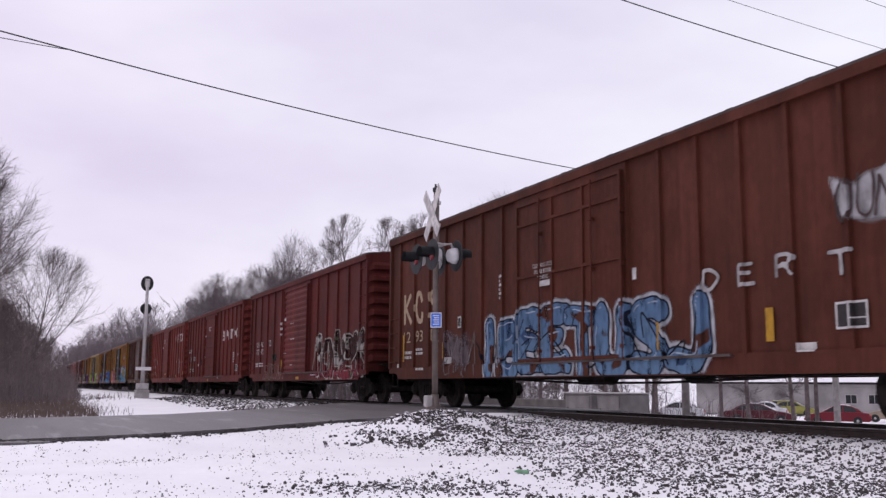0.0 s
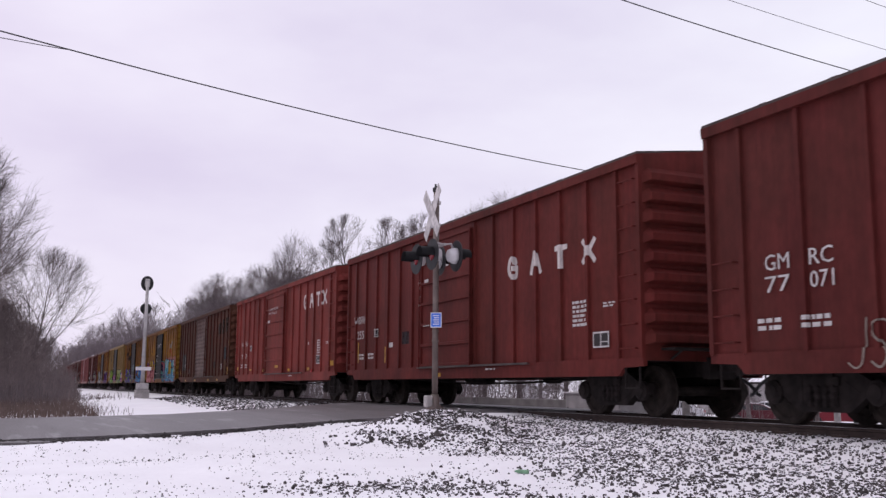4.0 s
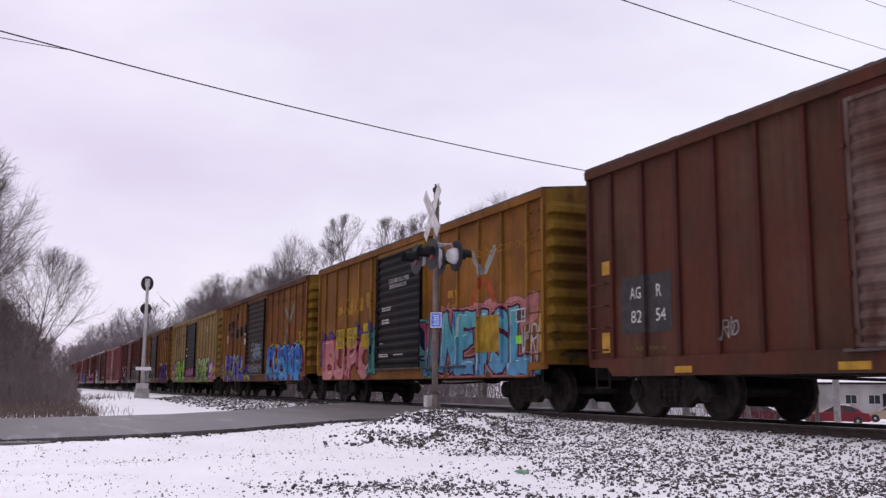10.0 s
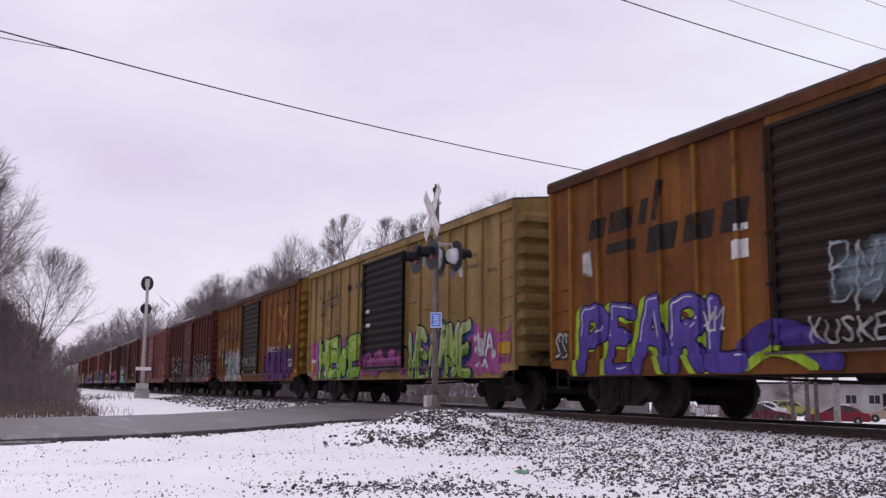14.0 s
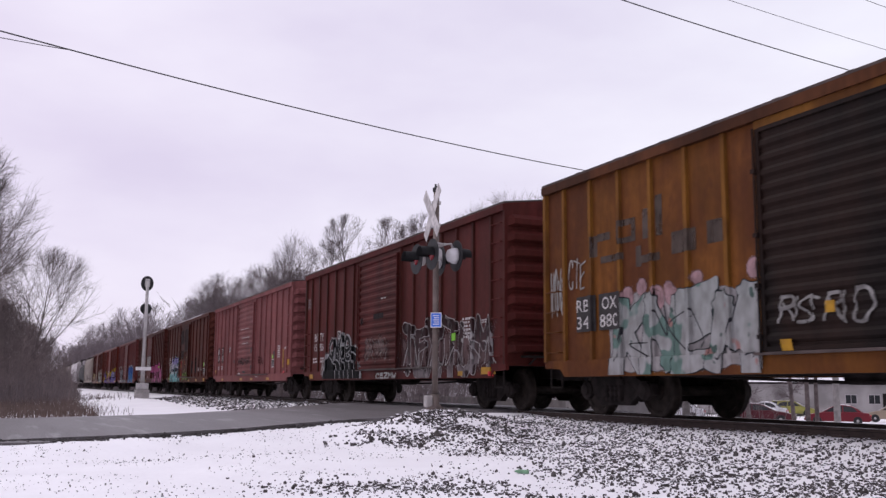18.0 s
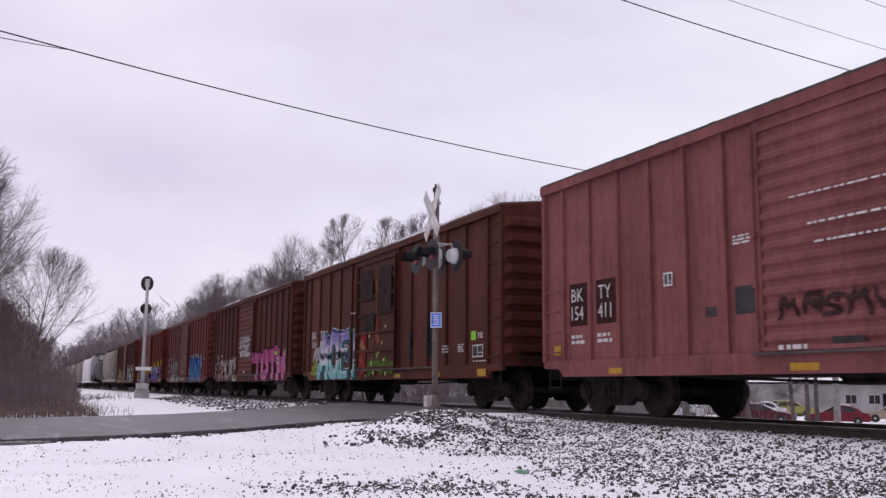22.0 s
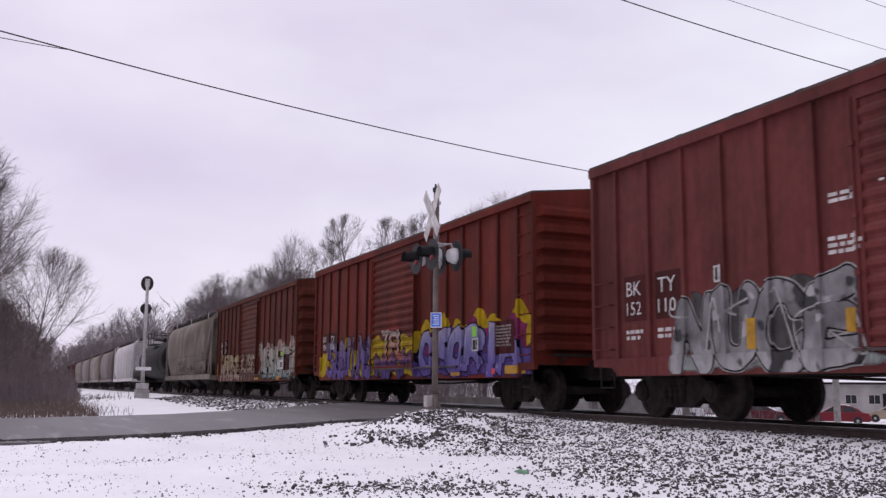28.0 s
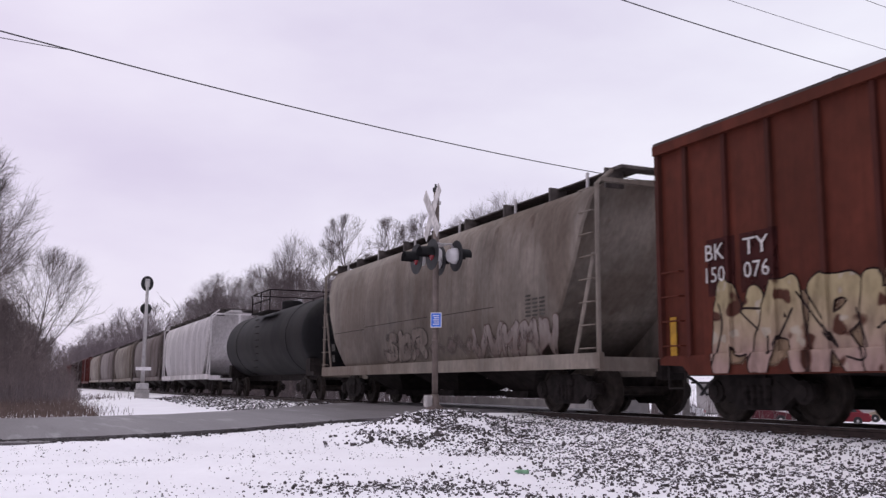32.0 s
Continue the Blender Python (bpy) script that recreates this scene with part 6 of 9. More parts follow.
patch(car, s, [(1.62, 1.8, 2.82, 3.2), (1.8, 2.2, 3.08, 3.22), (2.4, 2.95, 2.95, 3.05), (2.4, 2.52, 3.05, 3.3), (2.4, 2.95, 3.25, 3.36), (2.83, 2.95, 3.05, 3.25), (3.15, 3.3, 2.95, 3.45), (3.5, 3.68, 2.95, 3.62),
               (1.9, 2.6, 2.68, 2.8), (2.95, 3.1, 2.5, 2.85), (3.1, 3.6, 2.55, 2.68), (3.9, 4.5, 2.6, 2.95), (4.75, 5.1, 2.65, 3.0)], flat_paint((0.13, 0.10, 0.085)), "emblem", 0.0055, "faded grey emblem")
patch(car, s, [(1.12, 1.75, 1.5, 2.14), (1.85, 2.55, 1.5, 2.14)], STENCIL_BLACK, "paint_patch", 0.0255, "black patch")
letters(car, s, [("RB", 1.2, 1.62, 1.86, 2.08), ("OX", 1.95, 2.4, 1.86, 2.08), ("34", 1.2, 1.62, 1.55, 1.78), ("880", 1.92, 2.48, 1.55, 1.78)], lift=0.029)
tag(car, s, "####", (10.4, 12.45, 1.86, 2.06), 4, (0.65, 0.62, 0.62), 0.022, 0.12)
tag(car, s, "###", (6.2, 7.4, 1.35, 1.7), 13, (0.40, 0.39, 0.38), 0.022, 0.2)
tag(car, s, "DIPL", (7.5, 8.9, 1.35, 1.75), 15, (0.42, 0.41, 0.4), 0.024, 0.1)
tag(car, s, "####", (0.2, 0.65, 1.9, 2.7), 16, (0.55, 0.53, 0.5), 0.016, 0.2)
tag(car, s, "CTE", (0.85, 1.4, 2.3, 2.8), 17, (0.55, 0.53, 0.5), 0.016, 0.2)
data_panel(car, s, 13.8, 14.26, 1.23, 1.5)
patch(car, s, [(14.74, 15.04, 1.24, 1.46), (14.74, 15.0, 1.7, 1.94)], STENCIL_BLACK, "placard", 0.0065)
patch(car, s, [(13.76, 14.0, 1.9, 2.04)], LIME, "sticker", 0.028)
reflectors(car, s, [(6.3, 6.5, 1.0, 1.15), (14.6, 14.95, 0.98, 1.1), (8.6, 8.8, 1.0, 1.12), (7.1, 7.25, 1.45, 1.6)])
haze(car, s, (2.1, 5.95, 0.72, 1.95), 61, (0.46, 0.44, 0.44), 0.03, 0.12, 0.003, "pale sprayed ground", 0.3, 0.2)
dabs(car, s, (2.3, 5.8, 1.85, 2.2), 63, 15, 0.15, (0.56, 0.36, 0.38), 0.006, "pink sprayed bubble", 0.04)
mural(car, s, "KNEM", (2.15, 5.9, 0.74, 2.0), 61, [(0.1, (0.54, 0.54, 0.54)), (0.9, (0.46, 0.48, 0.47))], (0.03, 0.04, 0.045), 0.016, 0.26, blots=(((0.20, 0.32, 0.28), 1.9, 0.55), ((0.10, 0.16, 0.14), 3.2, 0.68), ((0.55, 0.30, 0.28), 2.7, 0.66)), worn=0.25, block=1.0, jitter=0.1, lean=0.15, scribble=((0.05, 0.05, 0.06), 7, 0.012))
haze(car, s, (9.8, 14.5, 0.72, 1.75), 62, (0.12, 0.045, 0.15), 0.15, 0.2, 0.003, "dull purple sprayed cloud", 0.5, 0.15)
mural(car, s, "EKUeR", (10.1, 14.1, 0.74, 1.98), 62, [(0.1, (0.15, 0.055, 0.20)), (0.9, (0.11, 0.05, 0.19))], (0.035, 0.015, 0.06), 0.03, 0.24, worn=0.45, shine=(0.24, 0.12, 0.3))
enlist(car, 158.02, 15.2)

# 9 to 15: red and maroon boxcars
MAROON = car_paint("maroon_boxcar_paint", (0.215, 0.043, 0.038), 0.15, seed=14)
s = spec_of("maroon boxcar with a corrugated door and black and white graffiti", MAROON, ribpaint=SHADED_RUSTY_RIB)
car = boxcar(s)
bkty(car, s, ("BK", "TY"), ("151", "956"), (1.15, 1.55, 1.75, 2.18))
small_print(car, s, 9)
data_panel(car, s, 3.7, 4.0, 2.0, 2.25)
tag(car, s, "CEZMW", (7.5, 9.1, 0.72, 0.86), 74, (0.6, 0.6, 0.58), 0.022, 0.1)
tag(car, s, "###", (2.0, 2.4, 0.9, 1.4), 75, (0.5, 0.5, 0.48), 0.016, 0.2)
tag(car, s, "TRTE", (0.2, 0.6, 3.2, 3.5), 76, (0.45, 0.42, 0.42), 0.012, 0.15)
patch(car, s, [(12.45, 12.75, 1.58, 1.75)], LIME, "sticker", 0.0275)
reflectors(car, s, [(14.1, 14.7, 0.78, 0.93), (12.9, 13.15, 0.76, 0.86), (0.8, 1.15, 0.76, 0.9)])
patch(car, s, [(7.3, 8.1, 2.4, 2.55), (6.2, 6.4, 2.3, 2.5)], flat_paint((0.04, 0.03, 0.03)), "paint_patch", 0.0045)
bars(car, s, [(7.9, 8.3, 2.93, 2.98, 1)], None, 2)
patch(car, s, [(14.45, 14.6, 0.74, 0.84)], REDTAPE, "reflector", 0.0285)
roof_snow(car, s, 5.2, 9.6, 1)
INK, CHALK = (0.012, 0.012, 0.013), (0.58, 0.58, 0.59)


def dome_field(A, Z):
    """A wide dome standing on the sill, higher towards its far end."""
    top = 0.95 + 0.18 * np.clip((A - 3.0) / 2.5, 0, 1)
    return ((np.abs(A - 4.15) / 1.9) ** 2.8 + (np.maximum(Z - 0.7, 0) / top) ** 2.8) ** (1 / 2.8) - 1


coat(car, s, "graffiti", lambda A, Z: dome_field(A, Z) * 0.9 - 0.075 - 0.06 * swirl(A, Z, 4, 1.3), (1.9, 6.4, 0.74, 2.2), flat_paint(CHALK, 0.05, 0.35), 0.007, "white sprayed rim")
coat(car, s, "graffiti", dome_field, (2.2, 6.1, 0.74, 2.0), flat_paint(INK, 0, 0.25), 0.012, "black sprayed dome")
for k in range(6):
    arc = bent([(3.1 + 0.42 * k, 1.3 + 0.05 * k), (3.5 + 0.43 * k, 1.18 + 0.03 * k), (3.62 + 0.44 * k, 0.74)])
    coat(car, s, "graffiti", lambda A, Z: stroke_field(A, Z, [arc], 0.02, FIRM), (2.9 + 0.4 * k, 3.8 + 0.46 * k, 0.74, 1.75), flat_paint(CHALK, 0, 0.2), 0.017, "white sprayed arc", 0.02)
mural(car, s, "QMGe", (2.75, 5.0, 1.3, 2.08), 71, [(0, INK)], CHALK, 0.028, 0.13, CHALK, 0.03, worn=0.15, bounce=0.08)
haze(car, s, (9.05, 14.75, 0.76, 1.9), 72, (0.20, 0.13, 0.13), 0.25, 0.16, 0.003, "grey sprayed ground", 0.6, 0.15)
mural(car, s, "TEXTUM", (9.2, 14.65, 0.78, 2.08), 72, [(0.0, (0.34, 0.30, 0.31)), (0.4, (0.12, 0.075, 0.078)), (1.0, (0.05, 0.026, 0.027))], (0.64, 0.61, 0.61), 0.022, 0.15, blots=(((0.05, 0.028, 0.028), 2.3, 0.55), ((0.62, 0.60, 0.60), 3.4, 0.68)), worn=0.5, jitter=0.12, scribble=((0.62, 0.6, 0.6), 13, 0.014), wave=0.9)
tag(car, s, "SRINO", (6.6, 8.4, 1.25, 1.85), 73, (0.5, 0.45, 0.44), 0.022, 0.2, 0.02)
haze(car, s, (6.4, 8.6, 1.15, 2.0), 74, (0.22, 0.14, 0.13), 0.2, 0.25, 0.003, "faded sprayed smudge", 0.7)
enlist(car, 174.84, 15.2)

DUSTY = car_paint("dusty_pink_faded_boxcar_paint", (0.47, 0.170, 0.168), 0.06, seed=15, stain=0.12, rustc=(0.14, 0.045, 0.04))
s = spec_of("faded dusty-pink boxcar with a corrugated door and dark patches", DUSTY)
car = boxcar(s)
bkty(car, s, ("BK", "TY"), ("154", "411"), (1.0, 1.4, 1.88, 2.28), (1.72, 1.98, 2.06, 2.3), car_paint("old_dark_red_patch", (0.09, 0.02, 0.02), 0.1, seed=3))
small_print(car, s, 10)
data_panel(car, s, 3.75, 3.98, 2.1, 2.32)
data_panel(car, s, 12.15, 12.62, 1.24, 1.56)
patch(car, s, [(12.3, 12.72, 1.6, 1.88), (5.35, 5.8, 1.55, 1.95), (8.75, 9.05, 1.9, 2.15), (8.8, 9.08, 1.15, 1.4), (4.7, 4.95, 1.55, 1.7), (7.2, 7.7, 1.0, 1.15)], STENCIL_BLACK, "paint_patch", 0.0045, "black patch")
patch(car, s, [(12.12, 12.3, 1.6, 1.74)], LIME, "sticker", 0.0065)
tag(car, s, "######", (6.3, 8.6, 1.45, 1.7), 81, (0.06, 0.03, 0.03), 0.028, 0.2)
tag(car, s, "##", (9.7, 10.9, 1.4, 1.7), 82, (0.12, 0.04, 0.04), 0.024, 0.2)
bars(car, s, [(6.6, 8.3, 3.0, 3.04, 1), (6.9, 8.4, 2.6, 2.65, 1), (5.35, 5.75, 2.55, 2.7, 3), (7.0, 8.2, 2.35, 2.4, 1), (6.3, 6.9, 1.0, 1.1, 1)], None, 11)
reflectors(car, s, [(0.35, 0.6, 1.1, 1.28), (13.9, 14.0, 1.2, 1.9), (14.55, 14.9, 1.3, 1.5)])
patch(car, s, [(14.0, 14.2, 0.98, 1.08)], REDTAPE, "reflector", 0.0275)
sill_marks(car, s, [(2.2, 0.4), (6.4, 0.5), (8.5, 0.45), (11.4, 0.5)])

enlist(car, 191.86, 15.2)

UMBER = car_paint("umber_boxcar_paint", (0.215, 0.061, 0.043), 0.28, seed=16)
UMBER_DOOR = car_paint("patched_umber_door", (0.110, 0.034, 0.026), 0.7, seed=17, rustc=(0.24, 0.075, 0.045))
s = spec_of("dark umber boxcar with a patched plug door and bright sky-blue graffiti", UMBER, ribs=5, ribpaint=SHADED_RUSTY_RIB, doorpaint=UMBER_DOOR, doorkind="plug", roofpaint=snowy("snow_dusted_roof", (0.1, 0.05, 0.04), 0.6, 1.1, 1.0))
car = boxcar(s)
bkty(car, s, ("BK", "TY"), ("154", "803"), (1.0, 1.5, 1.85, 2.4), (1.8, 2.04, 2.1, 2.34))
tag(car, s, "##", (1.1, 2.0, 1.35, 1.75), 92, (0.7, 0.72, 0.72), 0.045, 0.15)
data_panel(car, s, 13.72, 14.25, 1.16, 1.44)
patch(car, s, [(13.6, 13.85, 1.55, 1.75)], LIME, "sticker", 0.0065)
bars(car, s, [(13.95, 14.25, 1.58, 1.72, 3), (12.0, 12.4, 1.3, 1.5, 3), (12.9, 13.2, 1.3, 1.5, 4), (5.2, 5.8, 2.7, 2.76, 1), (13.7, 14.4, 1.06, 1.1, 1)], None, 14)
reflectors(car, s, [(14.05, 14.5, 0.74, 0.9), (11.6, 12.0, 0.76, 0.86)])
patch(car, s, [(10.0, 10.15, 1.2, 1.9), (11.2, 11.35, 1.2, 2.1)], flat_paint((0.03, 0.045, 0.05)), "paint_patch")
sill_marks(car, s, [(8.95, 0.45), (11.5, 0.5)])
roof_snow(car, s, 0.4, 1.6, 2)
roof_snow(car, s, 4.2, 7.0, 3)
roof_snow(car, s, 8.0, 13.0, 6)
haze(car, s, (0.8, 2.2, 0.74, 1.35), 3, (0.30, 0.34, 0.06), 0.06, 0.14, 0.003, "yellow-green sprayed bush", 0.3, 0.2)
haze(car, s, (6.7, 9.0, 0.74, 1.3), 5, (0.12, 0.19, 0.03), 0.06, 0.14, 0.003, "green sprayed bush", 0.35, 0.15)
haze(car, s, (1.9, 6.2, 1.95, 2.3), 9, (0.10, 0.17, 0.05), 0.1, 0.14, 0.003, "green sprayed glow", 0.4, 0.2)
dabs(car, s, (1.6, 6.4, 1.95, 2.5), 9, 16, 0.05, (0.5, 0.55, 0.25), 0.0045, "pale sprayed dot")
dabs(car, s, (6.7, 8.4, 0.8, 2.2), 10, 16, 0.055, (0.62, 0.66, 0.28), 0.0245, "pale sprayed dot")
mural(car, s, "ACEI", (1.75, 6.15, 0.74, 2.22), 91, [(0.0, (0.26, 0.62, 0.64)), (0.28, (0.40, 0.72, 0.74)), (0.40, (0.80, 0.84, 0.86)), (0.46, (0.03, 0.03, 0.05)), (0.54, (0.06, 0.06, 0.10)), (0.60, (0.82, 0.80, 0.88)), (0.78, (0.44, 0.38, 0.70)), (1.0, (0.22, 0.18, 0.52))],
      (0.02, 0.03, 0.06), 0.04, 0.17, (0.66, 0.70, 0.76), 0.05, (0.03, 0.20, 0.22), (0.15, -0.05), (0.9, 0.93, 0.95), block=1.0, worn=0.12, lean=0.1, bounce=0.02, jitter=0.03, wave=0.28)
haze(car, s, (6.15, 6.85, 0.75, 2.25), 11, (0.34, 0.025, 0.03), 0.02, 0.16, 0.0245, "red sprayed shape", 0.2)
patch(car, s, [(6.25, 7.35, 3.0, 3.85), (7.75, 8.85, 2.55, 3.85), (6.4, 7.5, 2.1, 2.6)], flat_paint((0.045, 0.024, 0.02), 0.0, 0.8), "paint_patch", 0.0045, "dark painted-out patch")
haze(car, s, (7.3, 8.0, 1.6, 3.9), 15, (0.26, 0.08, 0.05), 0.15, 0.2, 0.0065, "bare rusty streak", 0.7)
dabs(car, s, (6.3, 6.7, 1.3, 1.8), 12, 4, 0.13, (0.38, 0.22, 0.10), 0.0265, "tan sprayed shape")
enlist(car, 208.78, 15.2)

RUSTRED = car_paint("rust_red_boxcar_paint", (0.163, 0.041, 0.031), 0.22, seed=18)
RUSTRED_DOOR = car_paint("rust_red_door_paint", (0.228, 0.054, 0.042), 0.2, seed=19)
s = spec_of("rust-red boxcar with pink letters and white graffiti", RUSTRED, ribpaint=SHADED_RUSTY_RIB, doorpaint=RUSTRED_DOOR, roofpaint=snowy("snow_patched_roof", (0.1, 0.05, 0.04), 0.6, 1.1, 1.0))
car = boxcar(s)
tag(car, s, "##", (0.3, 1.6, 1.0, 1.6), 104, (0.5, 0.45, 0.44), 0.02, 0.2)
bkty(car, s, ("BK", "TY"), ("154", "340"), (0.95, 1.3, 1.75, 2.1), (1.55, 1.72, 1.8, 2.0))
data_panel(car, s, 12.9, 13.3, 1.35, 1.6)
patch(car, s, [(12.75, 12.98, 1.72, 1.86)], LIME, "sticker", 0.029)
tag(car, s, "##", (13.9, 14.4, 1.4, 1.9), 105, (0.4, 0.36, 0.34), 0.018, 0.2)
patch(car, s, [(7.4, 7.65, 1.08, 1.16)], STENCIL_WHITE, "placard", 0.0065)
tag(car, s, "#", (5.3, 5.9, 0.8, 1.05), 106, (0.5, 0.36, 0.06), 0.03, 0.2)
roof_snow(car, s, 2.0, 6.2, 4)
roof_snow(car, s, 9.0, 12.0, 5)
mural(car, s, "TOTH", (8.75, 14.6, 0.74, 2.0), 101, [(0.1, (0.70, 0.25, 0.46)), (0.8, (0.54, 0.11, 0.29))], (0.022, 0.008, 0.014), 0.06, 0.28, blots=(((0.46, 0.10, 0.24), 1.6, 0.62),), worn=0.2, bounce=0.06, fat=0.27, wide=0.8, warp=0.07)
haze(car, s, (6.25, 8.75, 1.7, 2.75), 102, (0.05, 0.028, 0.026), 0.03, 0.14, 0.003, "black sprayed ground", 0.4)
mural(car, s, "USE", (6.35, 8.65, 1.78, 2.7), 102, [(0.1, (0.62, 0.58, 0.56)), (0.9, (0.50, 0.46, 0.45))], (0.02, 0.015, 0.015), 0.035, 0.2, (0.5, 0.44, 0.42), 0.04, worn=0.4, jitter=0.1, scribble=((0.02, 0.015, 0.015), 4, 0.016))
mural(car, s, "AMUTZ", (1.5, 5.6, 0.78, 1.78), 103, [(0.1, (0.66, 0.62, 0.60)), (0.9, (0.58, 0.52, 0.50))], (0.03, 0.015, 0.014), 0.03, 0.11, (0.55, 0.5, 0.48), 0.025, blots=(((0.36, 0.06, 0.05), 1.8, 0.6),), worn=0.35, jitter=0.09)
enlist(car, 225.66, 15.2)

ROSE = car_paint("chalky_rose_red_boxcar_paint", (0.313, 0.083, 0.078), 0.1, seed=20)
s = spec_of("chalky rose-red boxcar with grey and blue graffiti", ROSE)
car = boxcar(s)
bkty(car, s, ("BK", "TY"), ("152", "110"), (1.0, 1.4, 1.85, 2.3), (1.7, 1.92, 2.02, 2.26), car_paint("dark_red_patch", (0.14, 0.03, 0.03), 0.05, seed=6))
small_print(car, s, 13)
reflectors(car, s, [(3.84, 4.02, 1.05, 1.48), (9.2, 9.35, 1.1, 1.55), (5.6, 5.75, 1.2, 1.5)])
data_panel(car, s, 3.2, 3.4, 2.05, 2.3)
bars(car, s, [(5.4, 5.95, 2.84, 3.0, 2), (5.36, 6.0, 2.18, 2.44, 3), (6.3, 6.7, 2.95, 3.0, 1), (7.0, 7.9, 1.3, 1.35, 1)], None, 15)
bars(car, s, [(7.2, 8.5, 0.76, 0.86, 1)], flat_paint((0.45, 0.38, 0.3)), 16)
haze(car, s, (2.6, 6.0, 0.8, 2.0), 111, (0.10, 0.095, 0.097), 0.04, 0.12, 0.003, "dark grey sprayed ground", 0.3)
haze(car, s, (2.2, 8.0, 0.72, 1.02), 113, (0.40, 0.44, 0.43), 0.05, 0.08, 0.0035, "pale sprayed band", 0.35)
mural(car, s, "NUCE", (2.1, 6.0, 0.76, 1.98), 111, [(0.0, (0.58, 0.57, 0.58)), (0.5, (0.24, 0.23, 0.24)), (1.0, (0.40, 0.39, 0.40))], (0.03, 0.03, 0.032), 0.026, 0.22, (0.55, 0.53, 0.53), 0.03, blots=(((0.08, 0.08, 0.085), 2.2, 0.58), ((0.62, 0.61, 0.62), 2.6, 0.64)), worn=0.25, jitter=0.09, scribble=((0.6, 0.58, 0.58), 6, 0.014), wave=0.8)
mural(car, s, "OXAX", (9.3, 13.2, 0.74, 2.1), 112, [(0.1, (0.10, 0.32, 0.64)), (0.8, (0.05, 0.16, 0.52))], (0.02, 0.03, 0.08), 0.04, 0.22, (0.70, 0.72, 0.78), 0.07, shine=(0.6, 0.7, 0.85), block=1.0, worn=0.2, jitter=0.1)
tag(car, s, "CCCM", (6.65, 8.5, 1.65, 2.3), 113, (0.56, 0.50, 0.48), 0.022, 0.12, 0.016)
enlist(car, 242.82, 15.2)

# Scarlet darkened to paint in the shade along the ribs, with rust wear on top.
SHADED_SCARLET_RIB = car_paint("shaded_worn_scarlet_rib_paint", (0.20, 0.038, 0.028), 0.5, seed=43, rustc=(0.08, 0.026, 0.018), stain=0.6)
SCARLET = car_paint("scarlet_boxcar_paint", (0.319, 0.049, 0.032), 0.14, seed=21)
s = spec_of("scarlet boxcar with violet and yellow graffiti along its length", SCARLET, ribpaint=SHADED_SCARLET_RIB)
car = boxcar(s)
bkty(car, s, ("BK", "TY"), ("154", "026"), (0.95, 1.32, 1.75, 2.15), (1.68, 1.86, 1.95, 2.12), car_paint("dark_red_brown_patch", (0.12, 0.03, 0.026), 0.05, seed=8))
patch(car, s, [(13.5, 14.35, 1.2, 1.9)], flat_paint((0.10, 0.025, 0.025)), "paint_patch", 0.0265, "dark red data patch")
bars(car, s, [(13.62, 14.2, 1.35, 1.82, 7)], flat_paint((0.4, 0.36, 0.36)), 18, lift=0.03)
patch(car, s, [(12.35, 12.65, 1.62, 1.85)], LIME, "sticker", 0.029)
data_panel(car, s, 12.35, 12.75, 1.3, 1.58)
reflectors(car, s, [(14.0, 14.8, 0.78, 0.95), (11.3, 11.8, 0.76, 0.84)])
patch(car, s, [(13.4, 13.55, 0.78, 0.9)], REDTAPE, "reflector", 0.0285)
haze(car, s, (9.1, 15.05, 1.3, 1.95), 4, (0.64, 0.43, 0.015), 0.02, 0.12, 0.003, "yellow sprayed flames", 0.15, 0.45)
haze(car, s, (9.3, 14.9, 1.1, 1.85), 14, (0.26, 0.03, 0.12), 0.02, 0.12, 0.006, "crimson sprayed bubbles", 0.2, 0.25)
haze(car, s, (9.0, 15.05, 0.72, 1.35), 64, (0.15, 0.10, 0.36), 0.04, 0.08, 0.0085, "violet sprayed ground", 0.2)
haze(car, s, (5.75, 9.3, 0.76, 1.85), 24, (0.58, 0.41, 0.02), 0.03, 0.1, 0.0032, "yellow sprayed panel", 0.25, 0.15)
haze(car, s, (0.5, 6.0, 0.72, 1.55), 34, (0.60, 0.42, 0.02), 0.03, 0.16, 0.0032, "yellow sprayed cloud", 0.2, 0.5)
mural(car, s, "CFORIA", (9.15, 14.7, 0.8, 1.86), 121, [(0.0, (0.20, 0.14, 0.48)), (0.7, (0.34, 0.32, 0.62)), (1.0, (0.46, 0.42, 0.62))], (0.015, 0.012, 0.03), 0.032, 0.22, drop=(0.10, 0.05, 0.22), shine=(0.6, 0.6, 0.82), block=1.0, worn=0.15, jitter=0.09, lean=0.15)
mural(car, s, "SWHINS", (1.35, 6.1, 0.74, 2.0), 122, [(0.0, (0.18, 0.12, 0.40)), (0.55, (0.24, 0.17, 0.40)), (1.0, (0.30, 0.24, 0.30))], (0.02, 0.015, 0.03), 0.03, 0.22, worn=0.25, blots=(((0.10, 0.06, 0.14), 2.4, 0.6),), jitter=0.12, scribble=((0.02, 0.015, 0.02), 10, 0.018))
mural(car, s, "#A#", (6.1, 9.2, 0.74, 1.45), 123, [(0.1, (0.13, 0.09, 0.30)), (0.9, (0.24, 0.10, 0.18))], (0.02, 0.015, 0.03), 0.03, 0.16, worn=0.2, jitter=0.1)
mural(car, s, "TFL", (6.75, 8.5, 1.2, 2.05), 124, [(0.1, (0.62, 0.22, 0.14)), (0.8, (0.64, 0.56, 0.5))], (0.30, 0.03, 0.02), 0.025, 0.13, drop=(0.04, 0.02, 0.02), throw=(0.08, -0.06), block=1.0, worn=0.15, jitter=0.02)
